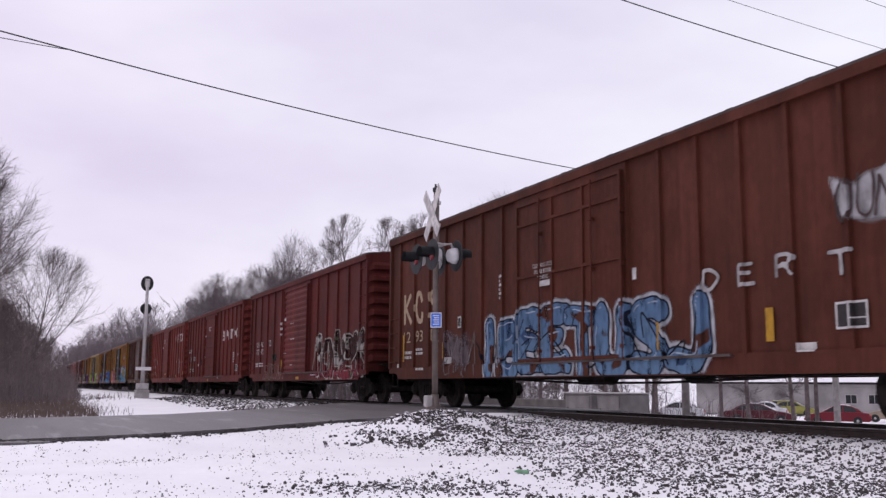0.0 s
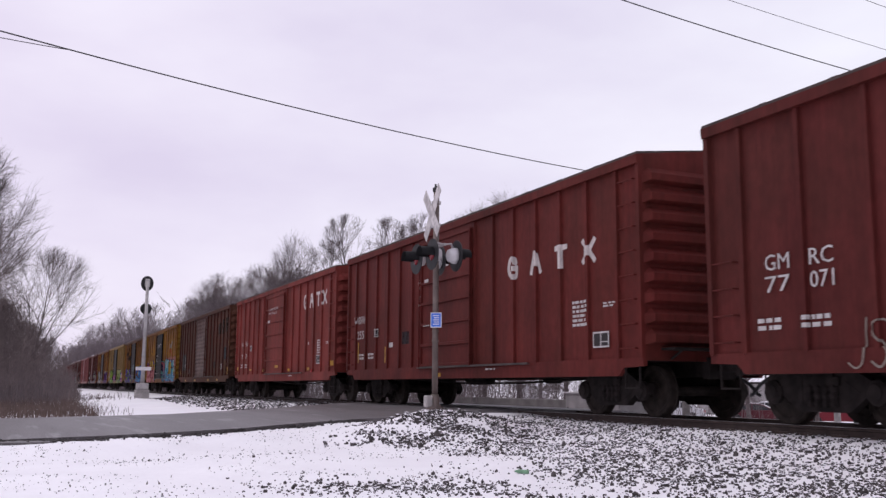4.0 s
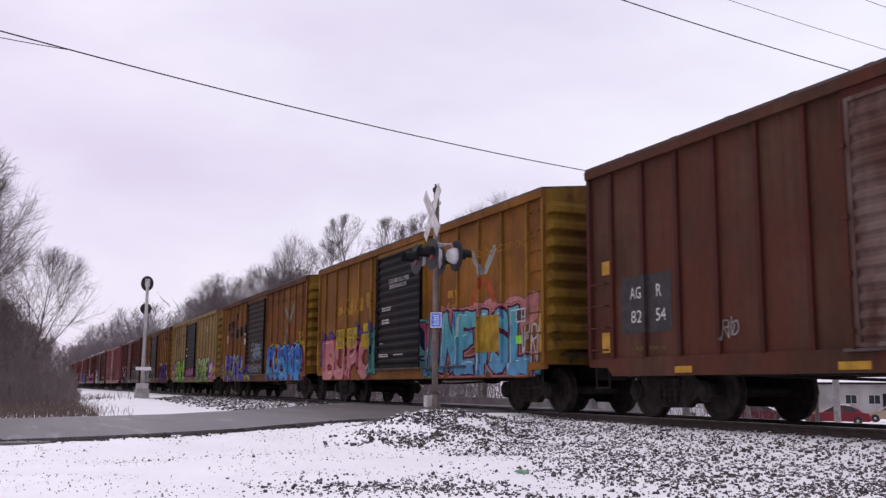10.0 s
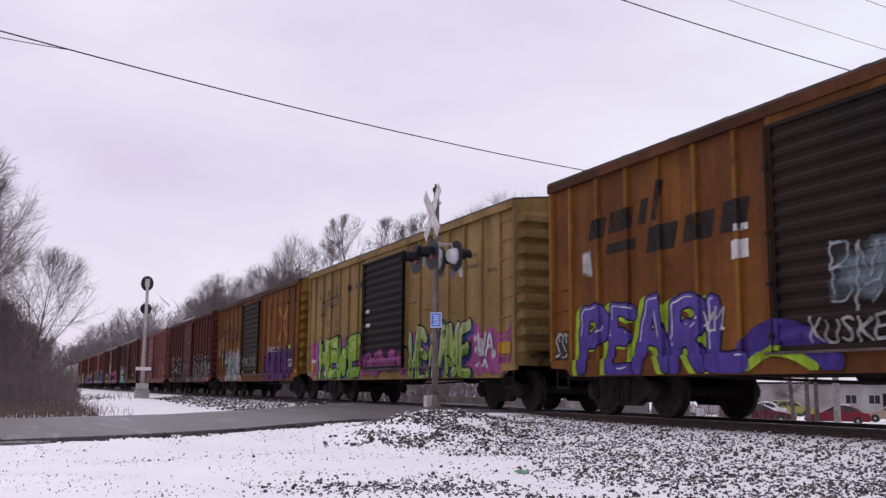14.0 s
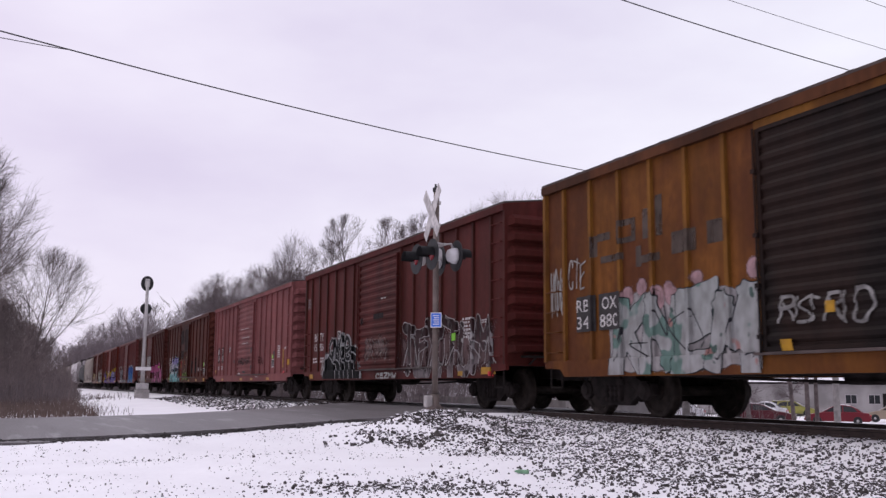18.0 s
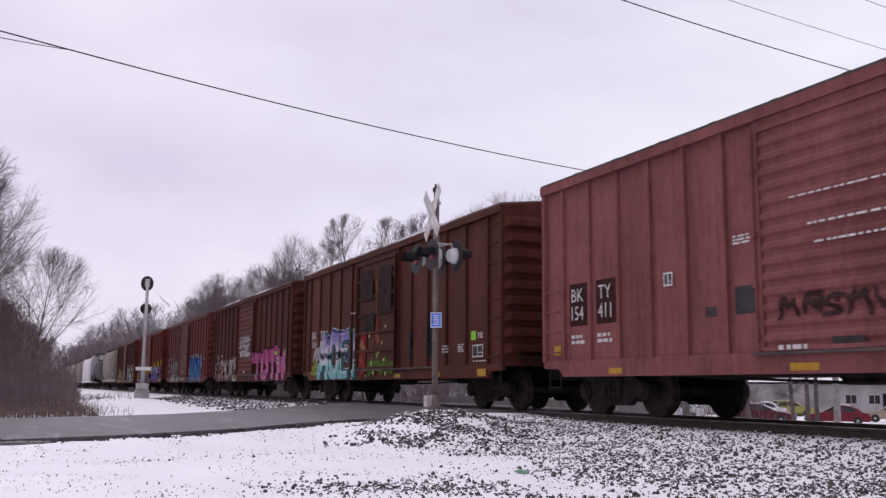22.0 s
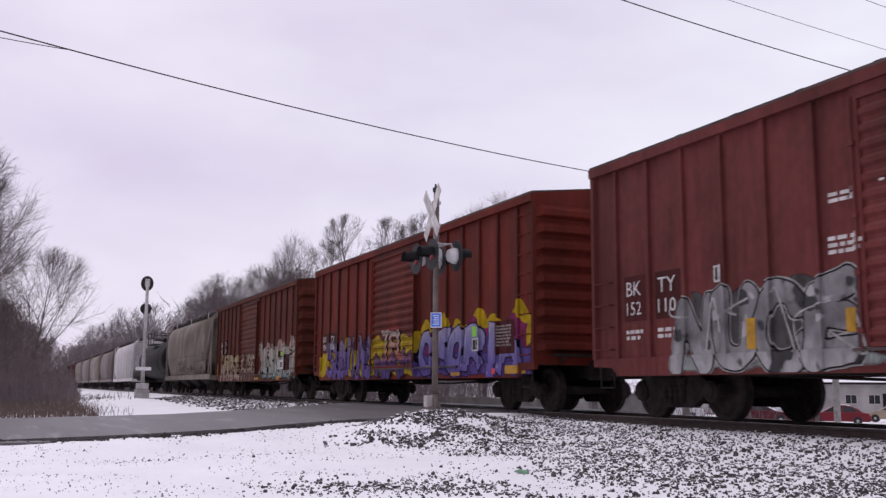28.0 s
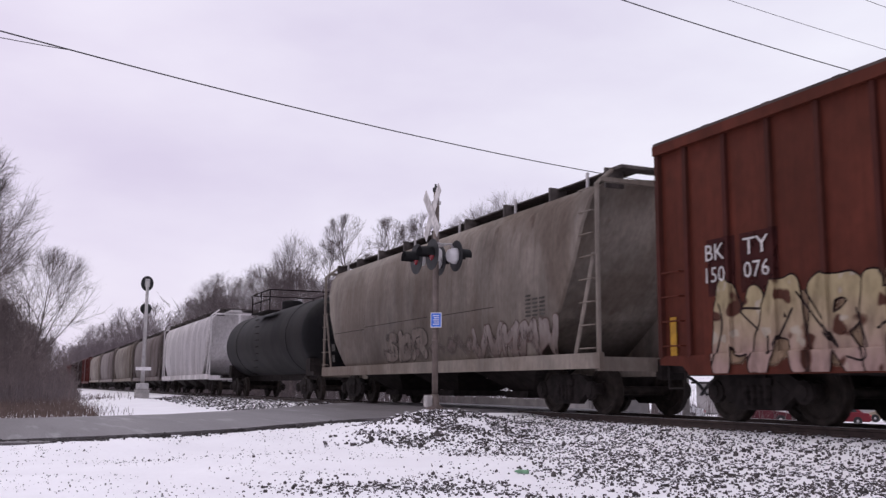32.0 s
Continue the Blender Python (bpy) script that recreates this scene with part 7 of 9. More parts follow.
enlist(car, 260.13, 15.2)

RUST = car_paint("rusty_red_brown_boxcar_paint", (0.205, 0.052, 0.032), 0.35, seed=22, fade=(1.2, 0.8), rustc=(0.12, 0.035, 0.02))
s = spec_of("rusty red-brown boxcar with cream graffiti along its length", RUST, endribs=7, ribpaint=SHADED_RUSTY_RIB)
car = boxcar(s)
patch(car, s, [(1.15, 1.75, 1.85, 2.7), (1.85, 2.6, 1.85, 2.7)], flat_paint((0.07, 0.02, 0.018)), "paint_patch", 0.0035, "dark patch")
bkty(car, s, ("BK", "TY"), ("150", "076"), (1.27, 1.68, 1.95, 2.45), (2.05, 2.28, 2.38, 2.62))
tag(car, s, "##", (9.25, 9.9, 1.75, 2.25), 134, (0.6, 0.56, 0.52), 0.022, 0.25)
tag(car, s, "#####", (5.9, 9.9, 0.75, 1.3), 135, (0.5, 0.42, 0.34), 0.024, 0.2)
patch(car, s, [(12.7, 13.35, 1.15, 1.5)], STENCIL_WHITE, "placard", 0.0262)
data_panel(car, s, 12.85, 13.25, 1.2, 1.45)
patch(car, s, [(12.7, 13.2, 1.6, 1.85), (13.55, 14.3, 1.1, 1.7)], flat_paint((0.07, 0.022, 0.02)), "paint_patch", 0.0262)
patch(car, s, [(12.95, 13.2, 1.66, 1.82)], LIME, "sticker", 0.029)
reflectors(car, s, [(12.5, 12.9, 0.74, 0.9), (9.0, 9.5, 0.76, 0.86), (14.9, 15.0, 1.0, 1.8), (0.25, 0.4, 1.0, 1.6)])
patch(car, s, [(13.0, 13.15, 0.8, 0.9)], REDTAPE, "reflector", 0.0285)
haze(car, s, (9.4, 15.1, 1.5, 2.1), 4, (0.56, 0.42, 0.38), 0.05, 0.14, 0.003, "pink sprayed cloud", 0.35, 0.4)
haze(car, s, (9.9, 15.1, 0.74, 1.05), 5, (0.15, 0.30, 0.29), 0.05, 0.08, 0.0032, "sea-green sprayed band", 0.3)
haze(car, s, (10.1, 15.0, 0.9, 1.75), 6, (0.50, 0.47, 0.41), 0.06, 0.14, 0.0045, "cream sprayed ground", 0.25)
mural(car, s, "USARW", (9.9, 15.05, 0.84, 2.02), 131, [(0.1, (0.46, 0.50, 0.47)), (0.8, (0.56, 0.52, 0.45))], (0.018, 0.016, 0.016), 0.035, 0.22, worn=0.25, jitter=0.12, scribble=((0.012, 0.011, 0.011), 7, 0.026), bounce=0.08)
haze(car, s, (1.1, 5.95, 0.74, 1.8), 132, (0.34, 0.24, 0.16), 0.08, 0.2, 0.003, "tan sprayed ground", 0.4, 0.2)
mural(car, s, "MARKE", (1.15, 5.95, 0.74, 1.95), 132, [(0.1, (0.52, 0.36, 0.32)), (0.8, (0.55, 0.45, 0.27))], (0.035, 0.02, 0.018), 0.024, 0.2, worn=0.3, jitter=0.12, blots=(((0.12, 0.05, 0.035), 2.2, 0.6), ((0.60, 0.52, 0.42), 2.8, 0.64)), scribble=((0.03, 0.02, 0.02), 8, 0.016))
mural(car, s, "KUSE", (6.15, 8.95, 1.05, 1.9), 133, [(0.1, (0.40, 0.30, 0.24)), (0.8, (0.48, 0.40, 0.30))], (0.07, 0.025, 0.02), 0.022, 0.17, worn=0.5, jitter=0.1, blots=(((0.14, 0.06, 0.04), 2.3, 0.58),))
haze(car, s, (9.2, 9.95, 1.7, 2.35), 134, (0.5, 0.46, 0.42), 0.12, 0.2, 0.004, "pale sprayed smudge", 0.6)
enlist(car, 277.71, 15.2)


# 16 on: covered hoppers and a tank car
def hopper_section(h):
    """Half outline of a hopper's side, bottom to top: (y, z)."""
    return [(1.42, 1.02), (1.5, 1.2), (1.56, 1.9), (1.57, 2.8), (1.53, 3.5), (1.42, h - 0.45), (1.2, h - 0.18), (0.9, h - 0.06), (0.0, h)]


def hopper_shell_bm(L, h):
    """The bulging shell; its side sheets curve in towards the bottom and stand proud of the slope sheets at the ends."""
    bm = bmesh.new()
    half = hopper_section(h)
    prof = half + [(-y, z) for y, z in half[-2::-1]]
    n, ends = len(prof), []
    for s_ in (-1, 1):
        rings = [[], [], []]
        for y, z in prof:
            x = s_ * (L / 2 - lerp_table(z, [(1.0, 2.5), (1.5, 1.75), (2.2, 1.15), (2.9, 0.8), (3.6, 0.55), (h, 0.35)]))
            deep = x - s_ * (0.35 + 0.9 * (h - z) / (h - 1.0))
            for ring, q in zip(rings, ((x, y, z), (x, y * 0.95, min(z, h - 0.05)), (deep, y * 0.95, min(z, h - 0.05)))):
                ring.append(bm.verts.new(q))
        for a, b in zip(rings, rings[1:]):
            for i in range(n - 1):
                bm.faces.new((a[i], a[i + 1], b[i + 1], b[i]))
        mid = len(prof) // 2
        for i in range(mid):
            if i < mid - 1:
                bm.faces.new((rings[2][i], rings[2][i + 1], rings[2][n - 2 - i], rings[2][n - 1 - i]))
            else:
                bm.faces.new((rings[2][i], rings[2][i + 1], rings[2][n - 1 - i]))
        ends.append(rings[0])
    for i in range(n - 1):
        bm.faces.new((ends[0][i], ends[1][i], ends[1][i + 1], ends[0][i + 1]))
    bm.faces.new((ends[0][n - 1], ends[1][n - 1], ends[1][0], ends[0][0]))
    return finish(bm)


def hopper_bay_bm():
    bm = bmesh.new()
    top = [bm.verts.new(p) for p in ((-2.0, -1.35, 1.1), (2.0, -1.35, 1.1), (2.0, 1.35, 1.1), (-2.0, 1.35, 1.1))]
    low = [bm.verts.new(p) for p in ((-0.45, -0.6, 0.42), (0.45, -0.6, 0.42), (0.45, 0.6, 0.42), (-0.45, 0.6, 0.42))]
    for i in range(4):
        bm.faces.new((top[i], top[(i + 1) % 4], low[(i + 1) % 4], low[i]))
    bm.faces.new(top)
    bm.faces.new(low[::-1])
    box(bm, -0.5, 0.5, -0.75, 0.75, 0.28, 0.42)
    return finish(bm)


def hopper_frame_bm(L, h):
    """Side sills, end posts and the bent corner rails."""
    bm = bmesh.new()
    for y in (-1.5, 1.5):
        prism(bm, [(y - 0.05, 0.84), (y + 0.05, 0.84), (y + 0.05, 1.12), (y - 0.05, 1.12)], "x", -L / 2, L / 2)
        for x in (-L / 2 + 0.08, L / 2 - 0.08):
            path_tube(bm, [(x, y, 0.85), (x, y, h - 0.25), (x * 0.985, y * 0.72, h + 0.06)], 0.045, 6)
            path_tube(bm, [(x * 0.90, y, 0.95), (x * 0.985, y, h - 1.5)], 0.04, 5)
    for x in (-L / 2 + 0.1, L / 2 - 0.1):
        box(bm, x - 0.06, x + 0.06, -1.5, 1.5, 0.8, 1.05)
        box(bm, x - 0.05, x + 0.05, -1.4, 1.4, h - 0.2, h - 0.12)
        box(bm, x - 0.04, x + 0.04, -0.06, 0.06, 1.0, h - 0.2)
    box(bm, -L / 2, L / 2, -0.17, 0.17, 0.72, 0.96)
    return finish(bm)


def hopper_walk_bm(L, h):
    bm = bmesh.new()
    for y in (-0.72, 0.72):
        box(bm, -L / 2, L / 2, y - 0.28, y + 0.28, h + 0.08, h + 0.105)
        for i in range(9):
            x = -L / 2 + 0.3 + (L - 0.6) * i / 8
            box(bm, x - 0.03, x + 0.03, y * 1.35 - 0.2, y * 1.35 + 0.2, h - 0.25, h + 0.12)
    box(bm, -L / 2, -L / 2 + 0.4, -1.0, 1.0, h + 0.1, h + 0.14)
    box(bm, L / 2 - 0.4, L / 2, -1.0, 1.0, h + 0.1, h + 0.14)
    return finish(bm)


def hatch_bm(L, h):
    bm = bmesh.new()
    prism(bm, [(-0.3, h - 0.02), (-0.3, h + 0.08), (-0.2, h + 0.14), (0.2, h + 0.14), (0.3, h + 0.08), (0.3, h - 0.02)], "x", -L / 2 + 1.0, L / 2 - 1.0)
    for i in range(14):
        x = -L / 2 + 1.4 + (L - 2.8) * i / 13
        box(bm, x - 0.04, x + 0.04, -0.34, 0.34, h + 0.06, h + 0.17)
    return finish(bm)


def hopper(label, paint, L, h, spin=True, marks=None):
    car = empty("covered_hopper")
    tagged(car, label, "hopper car", "freight cars of the train")
    key = (L, h)
    sh = smooth(hang("shell", cached(("shell",) + key, lambda: hopper_shell_bm(L, h)), paint, car, "smooth steel hopper shell"))
    sh.data.shade_flat()
    for f in sh.data.polygons:
        f.use_smooth = abs(f.normal.x) < 0.3
    hang("frame", cached(("frame",) + key, lambda: hopper_frame_bm(L, h)), paint, car)
    hang("running_board", cached(("running_board",) + key, lambda: hopper_walk_bm(L, h)), GRATING, car, "dark steel running boards on the roof")
    hang("hatch", cached(("hatch",) + key, lambda: hatch_bm(L, h)), paint, car, "long trough hatch")
    for x in (-L * 0.23, 0, L * 0.23):
        hang("discharge_bay", cached("discharge_bay", hopper_bay_bm), IRON, car).location = (x, 0, 0)
    for sgn in (1, -1):
        turn = pose(0, 0, 0, 0, 0, 0 if sgn > 0 else 180)
        for name, bmf, m, at in (("coupler", coupler_bm, IRON, pose(L / 2 - 0.05, 0, 0)), ("air_hose", hose_bm, BLACK, pose(L / 2 - 0.05, 0, 0)),
                                 ("side_ladder", lambda: ladder_bm(8, 0.42, 1.2, 4.1), paint, pose(L / 2 - 0.35, 1.5, 0)),
                                 ("corner_ladder", lambda: ladder_bm(8, 0.42, 1.2, 4.1), paint, pose(L / 2 - 0.35, -1.5, 0, 0, 0, 180))):
            ob = hang(name, cached("side_ladder_tall" if "ladder" in name else name, bmf), m, car)
            ob.matrix_basis = turn @ at
    for x in (-L / 2 + 1.9, L / 2 - 1.9):
        truck(car, x, spin)
    return car


GRATING = plain("dull_steel_grating", (0.075, 0.064, 0.06), 0.8, 0, 0.35, 6.0)
GREYHOP = car_paint("dirty_grey_hopper_paint", (0.62, 0.545, 0.475), 0.3, seed=30, rustc=(0.22, 0.15, 0.11), fade=(1.15, 0.8), streak=0.5, stain=0.5)
WHITEHOP = car_paint("dirty_white_hopper_paint", (1.55, 1.5, 1.53), 0.05, seed=31, rustc=(0.5, 0.42, 0.36), streak=0.2, stain=0.15, fade=(1.05, 0.95))
TANHOP = car_paint("tan_grey_hopper_paint", (0.50, 0.43, 0.41), 0.15, seed=32, rustc=(0.15, 0.1, 0.08))
car = hopper("dirty grey covered hopper with dark running boards and faint graffiti", GREYHOP, 16.6, 4.42)
s = {"L": 16.6, "door": (20, 21), "H": 4.4, "curve": hopper_section(4.42)[:6]}


def lay_hopper(car, L, h, name, bm, material, lift, label=""):
    """Lays a flat drawing on the bulging side of a hopper."""
    prof = hopper_section(h)[:6]
    zs, ys = [p[1] for p in prof], [p[0] for p in prof]
    for v in bm.verts:
        v.co = Vector((L / 2 - v.co.x, float(np.interp(v.co.z, zs, ys)) + lift + v.co.y, v.co.z))
    return part(name, bm, material, car, label)


haze(car, s, (5.6, 15.2, 1.12, 1.75), 5, (0.24, 0.19, 0.175), 0.2, 0.3, 0.012, "faded brown sprayed cloud", 0.6)
mural(car, s, "S#R", (5.9, 9.0, 1.2, 2.0), 141, [(0, (0.30, 0.25, 0.22))], (0.10, 0.085, 0.08), 0.02, 0.13, worn=0.7)
mural(car, s, "#####", (11.4, 15.3, 1.12, 1.85), 142, [(0.2, (0.24, 0.19, 0.17)), (0.8, (0.42, 0.36, 0.34))], (0.16, 0.10, 0.09), 0.02, 0.14, worn=0.7)
bm = bmesh.new()  # weld seams across the shell
for a0, a1, z in ((1.0, 4.2, 2.16), (4.3, 9.0, 2.22), (9.1, 12.6, 2.2)):
    rect(bm, a0, a1, z, z + 0.014)
rect(bm, 4.22, 4.24, 2.0, 2.6)
lay_hopper(car, 16.6, 4.42, "weld_seam", bm, flat_paint((0.06, 0.045, 0.04)), 0.012, "dark weld seam")
for k in range(6):
    bm = bmesh.new()
    box(bm, -0.03, 0.03, -0.02, 0.02, 4.22, 4.62)
    part("rail_bracket", bm, GALV, car, "pale running-board bracket").location = (-7.2 + 2.9 * k, 1.03, 0)
bm = bmesh.new()
for i in range(7):
    rect(bm, 1.1 + 0.09 * (i % 4), 1.17 + 0.09 * (i % 4), 1.62 - 0.35 * (i > 3), 1.85 - 0.35 * (i > 3))
for i in range(16):
    rect(bm, 14.0 + 0.28 * (i % 3), 14.22 + 0.28 * (i % 3), 1.9 + 0.08 * (i // 3), 1.94 + 0.08 * (i // 3))
lay_hopper(car, 16.6, 4.42, "data_stencil", bm, flat_paint((0.12, 0.11, 0.10)), 0.02, "small dark stencilled data")
enlist(car, 296.04, 16.6)


def tank_car(label):
    car = empty("tank_car")
    tagged(car, label, "tank car", "freight cars of the train")
    bm = bmesh.new()
    L = 16.0
    prof = [(-L / 2 + 0.5, 0.02)] + [(-L / 2 + 0.5 + 0.75 * (1 - math.cos(a)), 1.46 * math.sin(a)) for a in [math.pi / 2 * k / 6 for k in range(1, 7)]]
    prof += [(-p[0], p[1]) for p in prof[::-1]]
    lathe(bm, prof, "x", 36, (0, 0, 2.42))
    smooth(part("tank", finish(bm), TANKBLACK, car, "black cylindrical steel tank"))
    for x in (-4.5, 4.5):
        bm = bmesh.new()
        lathe(bm, [(-0.03, 1.475), (0.03, 1.475)], "x", 36, (x, 0, 2.42))
        part("band", finish(bm), TANKBLACK, car)
    bm = bmesh.new()
    box(bm, -L / 2, L / 2, -0.25, 0.25, 0.74, 1.05)
    for x in (-L / 2, L / 2):
        box(bm, x - 0.3, x + 0.3, -1.4, 1.4, 0.88, 1.02)
        box(bm, x * 0.86 - 0.25, x * 0.86 + 0.25, -1.2, 1.2, 0.9, 1.5)
    part("underframe", finish(bm), IRON, car)
    bm = bmesh.new()
    lathe(bm, [(3.8, 0.45), (4.15, 0.45), (4.2, 0.38)], "z", 18)
    part("dome", finish(bm), TANKBLACK, car)
    bm = bmesh.new()
    for y in (-1.2, 1.2):
        box(bm, -1.6, 1.6, y - 0.25, y + 0.25, 3.62, 3.66)
    part("platform", finish(bm), IRON, car)
    bm = bmesh.new()
    for y in (-1.4, 1.4):
        for z in (4.1, 4.5):
            tube(bm, (-1.6, y, z), (1.6, y, z), 0.025, None, 5)
        for x in (-1.6, 0, 1.6):
            tube(bm, (x, y, 3.62), (x, y, 4.5), 0.025, None, 5)
    for x in (-1.6, 1.6):
        tube(bm, (x, -1.4, 4.5), (x, 1.4, 4.5), 0.025, None, 5)
    part("handrail", finish(bm), IRON, car)
    lad = hang("side_ladder", cached("tank_ladder", lambda: ladder_bm(10, 0.4, 1.0, 3.6)), IRON, car)
    lad.location = (0, 1.48, 0)
    for sgn in (1, -1):
        turn = pose(0, 0, 0, 0, 0, 0 if sgn > 0 else 180)
        hang("coupler", cached("coupler", coupler_bm), IRON, car).matrix_basis = turn @ pose(L / 2, 0, 0)
        hang("air_hose", cached("air_hose", hose_bm), BLACK, car).matrix_basis = turn @ pose(L / 2, 0, 0)
    for x in (-L / 2 + 1.9, L / 2 - 1.9):
        truck(car, x)
    return car


TANKBLACK = car_paint("dull_black_tank_paint", (0.020, 0.020, 0.023), 0.1, seed=33, rustc=(0.10, 0.09, 0.085))
enlist(tank_car("dull black tank car with a railed platform on top"), 314.0, 16.4)
enlist(hopper("dirty white covered hopper behind the black tank car", WHITEHOP, 17.8, 4.5), 334.4, 17.8)
TAIL = [(352.6, TANHOP), (370.8, GREYHOP), (389.0, TANHOP), (407.2, GREYHOP)]
for west, paint in TAIL:
    enlist(hopper("tan-grey dusty covered hopper", paint, 16.6, 4.42, False), west, 16.6)
DARKCAR = car_paint("sooty_brown_boxcar_paint", (0.07, 0.045, 0.04), 0.3, seed=34)
for k in range(12):
    s = spec_of("sooty dark brown boxcar near the end of the train", DARKCAR if k % 3 else MAROON, spin=False)
    enlist(boxcar(s), 424.5 + 17 * k, 15.2)


# ---- the level crossing's signal ----
def crossing_signal():
    sig = empty("crossing_signal", pose(16.3, -7.15, 0.02))
    tagged(sig, "level crossing signal with crossbuck and dark flashing lamps", "crossing signal")
    bm = bmesh.new()
    lathe(bm, [(-0.5, 0.3), (0.02, 0.3), (0.06, 0.26)], "z", 16)
    part("foundation", finish(bm), snowy("snowy_concrete", (0.33, 0.31, 0.3), 0.85, 1.0, 5.0), sig)
    bm = bmesh.new()
    tube(bm, (0, 0, 0.05), (0, 0, 4.22), 0.057, None, 14)
    lathe(bm, [(0.05, 0.17), (0.1, 0.17), (0.16, 0.085), (0.34, 0.075)], "z", 14)
    for z in (1.32, 1.5):
        lathe(bm, [(z, 0.066), (z + 0.035, 0.066)], "z", 14)
    smooth(part("mast", finish(bm), MAST_PAINT, sig, "weathered aluminium mast"))
    bm = bmesh.new()
    lathe(bm, [(4.2, 0.075), (4.27, 0.075), (4.31, 0.03)], "z", 12)
    lathe(bm, [(4.3, 0.02), (4.36, 0.02)], "z", 8, (0.05, 0, 0))
    part("mast_cap", finish(bm), BLACK, sig)
    bm = bmesh.new()
    box(bm, -0.08, 0.08, 0.07, 0.2, 0.1, 0.32)
    bevelled(bm, 0.02)
    part("junction_box", bm, CONCRETE, sig, "grey steel junction box")
    for k, ang in enumerate((45, -45)):
        bm = bmesh.new()
        box(bm, -0.61, 0.61, 0.074 + 0.02 * k, 0.088 + 0.02 * k, -0.115, 0.115)
        b = part("blade", bm, SIGN_WORN, sig, "white crossbuck blade with worn lettering bars")
        b.matrix_basis = pose(0, 0, 3.78, 0, ang, -5.5)
        for face in (0.0895, 0.0725) if k else (0.0725,):
            bm = bmesh.new()
            for i in range(8):
                x = -0.5 + i * 0.13
                if k == 0 and abs(x) < 0.12:
                    continue
                box(bm, x, x + 0.045, face + 0.02 * k - 0.001, face + 0.02 * k + 0.001, -0.035, 0.035)
            part("blade_lettering", bm, GALV, b)
    bm = bmesh.new()
    for z in (3.55, 3.98):
        box(bm, -0.05, 0.05, -0.07, 0.08, z - 0.03, z + 0.03)
    part("clamp", bm, GALV, sig)
    bm = bmesh.new()
    tube(bm, (-0.42, 0, 3.12), (0.42, 0, 3.12), 0.028, None, 8)
    for x in (-0.38, 0.38):
        for y in (-0.24, 0.24):
            path_tube(bm, [(x, 0, 3.12), (x, y * 0.6, 3.14), (x, y * 0.75, 3.0)], 0.022, 6)
    part("cross_arm", finish(bm), GALV, sig, "galvanised lamp arm")
    for x in (-0.38, 0.38):
        for sgn in (1, -1):
            lamp = empty("lamp", pose(x, sgn * 0.24, 2.92, 0, 0, 0 if sgn > 0 else 180), sig)
            bm = bmesh.new()
            lathe(bm, [(0.0, 0.295), (0.012, 0.295)], "y", 28)
            part("background_disc", finish(bm), BLACK, lamp, "flat black round background")
            bm = bmesh.new()
            lathe(bm, [(-0.17, 0.06), (-0.155, 0.11), (-0.06, 0.15), (0.0, 0.155)], "y", 24)
            smooth(part("housing", finish(bm), HOUSING_GREY, lamp, "pale grey lamp housing"))
            bm = bmesh.new()
            lathe(bm, [(0.0125, 0.12), (0.03, 0.11), (0.045, 0.06), (0.05, 0.01)], "y", 20)
            smooth(part("lens", finish(bm), LENS_RED, lamp, "unlit red signal lens"))
            bm = bmesh.new()
            n = 16
            ring = [[bm.verts.new((r * math.cos(a), y, r * math.sin(a))) for a in [radians(-15 + 210 * i / n) for i in range(n + 1)]] for r, y in ((0.15, 0.012), (0.14, 0.27))]
            for i in range(n):
                bm.faces.new((ring[0][i], ring[0][i + 1], ring[1][i + 1], ring[1][i]))
            geom = bmesh.ops.solidify(bm, geom=list(bm.faces), thickness=0.006)
            part("hood", finish(bm), BLACK, lamp, "long black lamp hood")
    sign = empty("notice_plate", pose(-0.06, 0.0, 1.72, 0, 0, 55), sig)
    bm = bmesh.new()
    box(bm, -0.105, 0.105, 0.062, 0.068, -0.14, 0.14)
    part("plate", bevelled(bm, 0.002), WHITE, sign)
    bm = bmesh.new()
    box(bm, -0.092, 0.092, 0.0685, 0.07, -0.127, 0.127)
    part("blue_face", bm, BLUE_SIGN, sign, "blue enamel emergency notice")
    bm = bmesh.new()
    for i in range(5):
        box(bm, -0.06, 0.06 - 0.02 * (i % 2), 0.0702, 0.0712, 0.075 - 0.04 * i, 0.09 - 0.04 * i)
    part("notice_print", bm, WHITE, sign)
    return sig


HOUSING_GREY = plain("pale_grey_lamp_housing", (0.55, 0.54, 0.55), 0.45, 0.1, 0.1, 5.0)
crossing_signal()


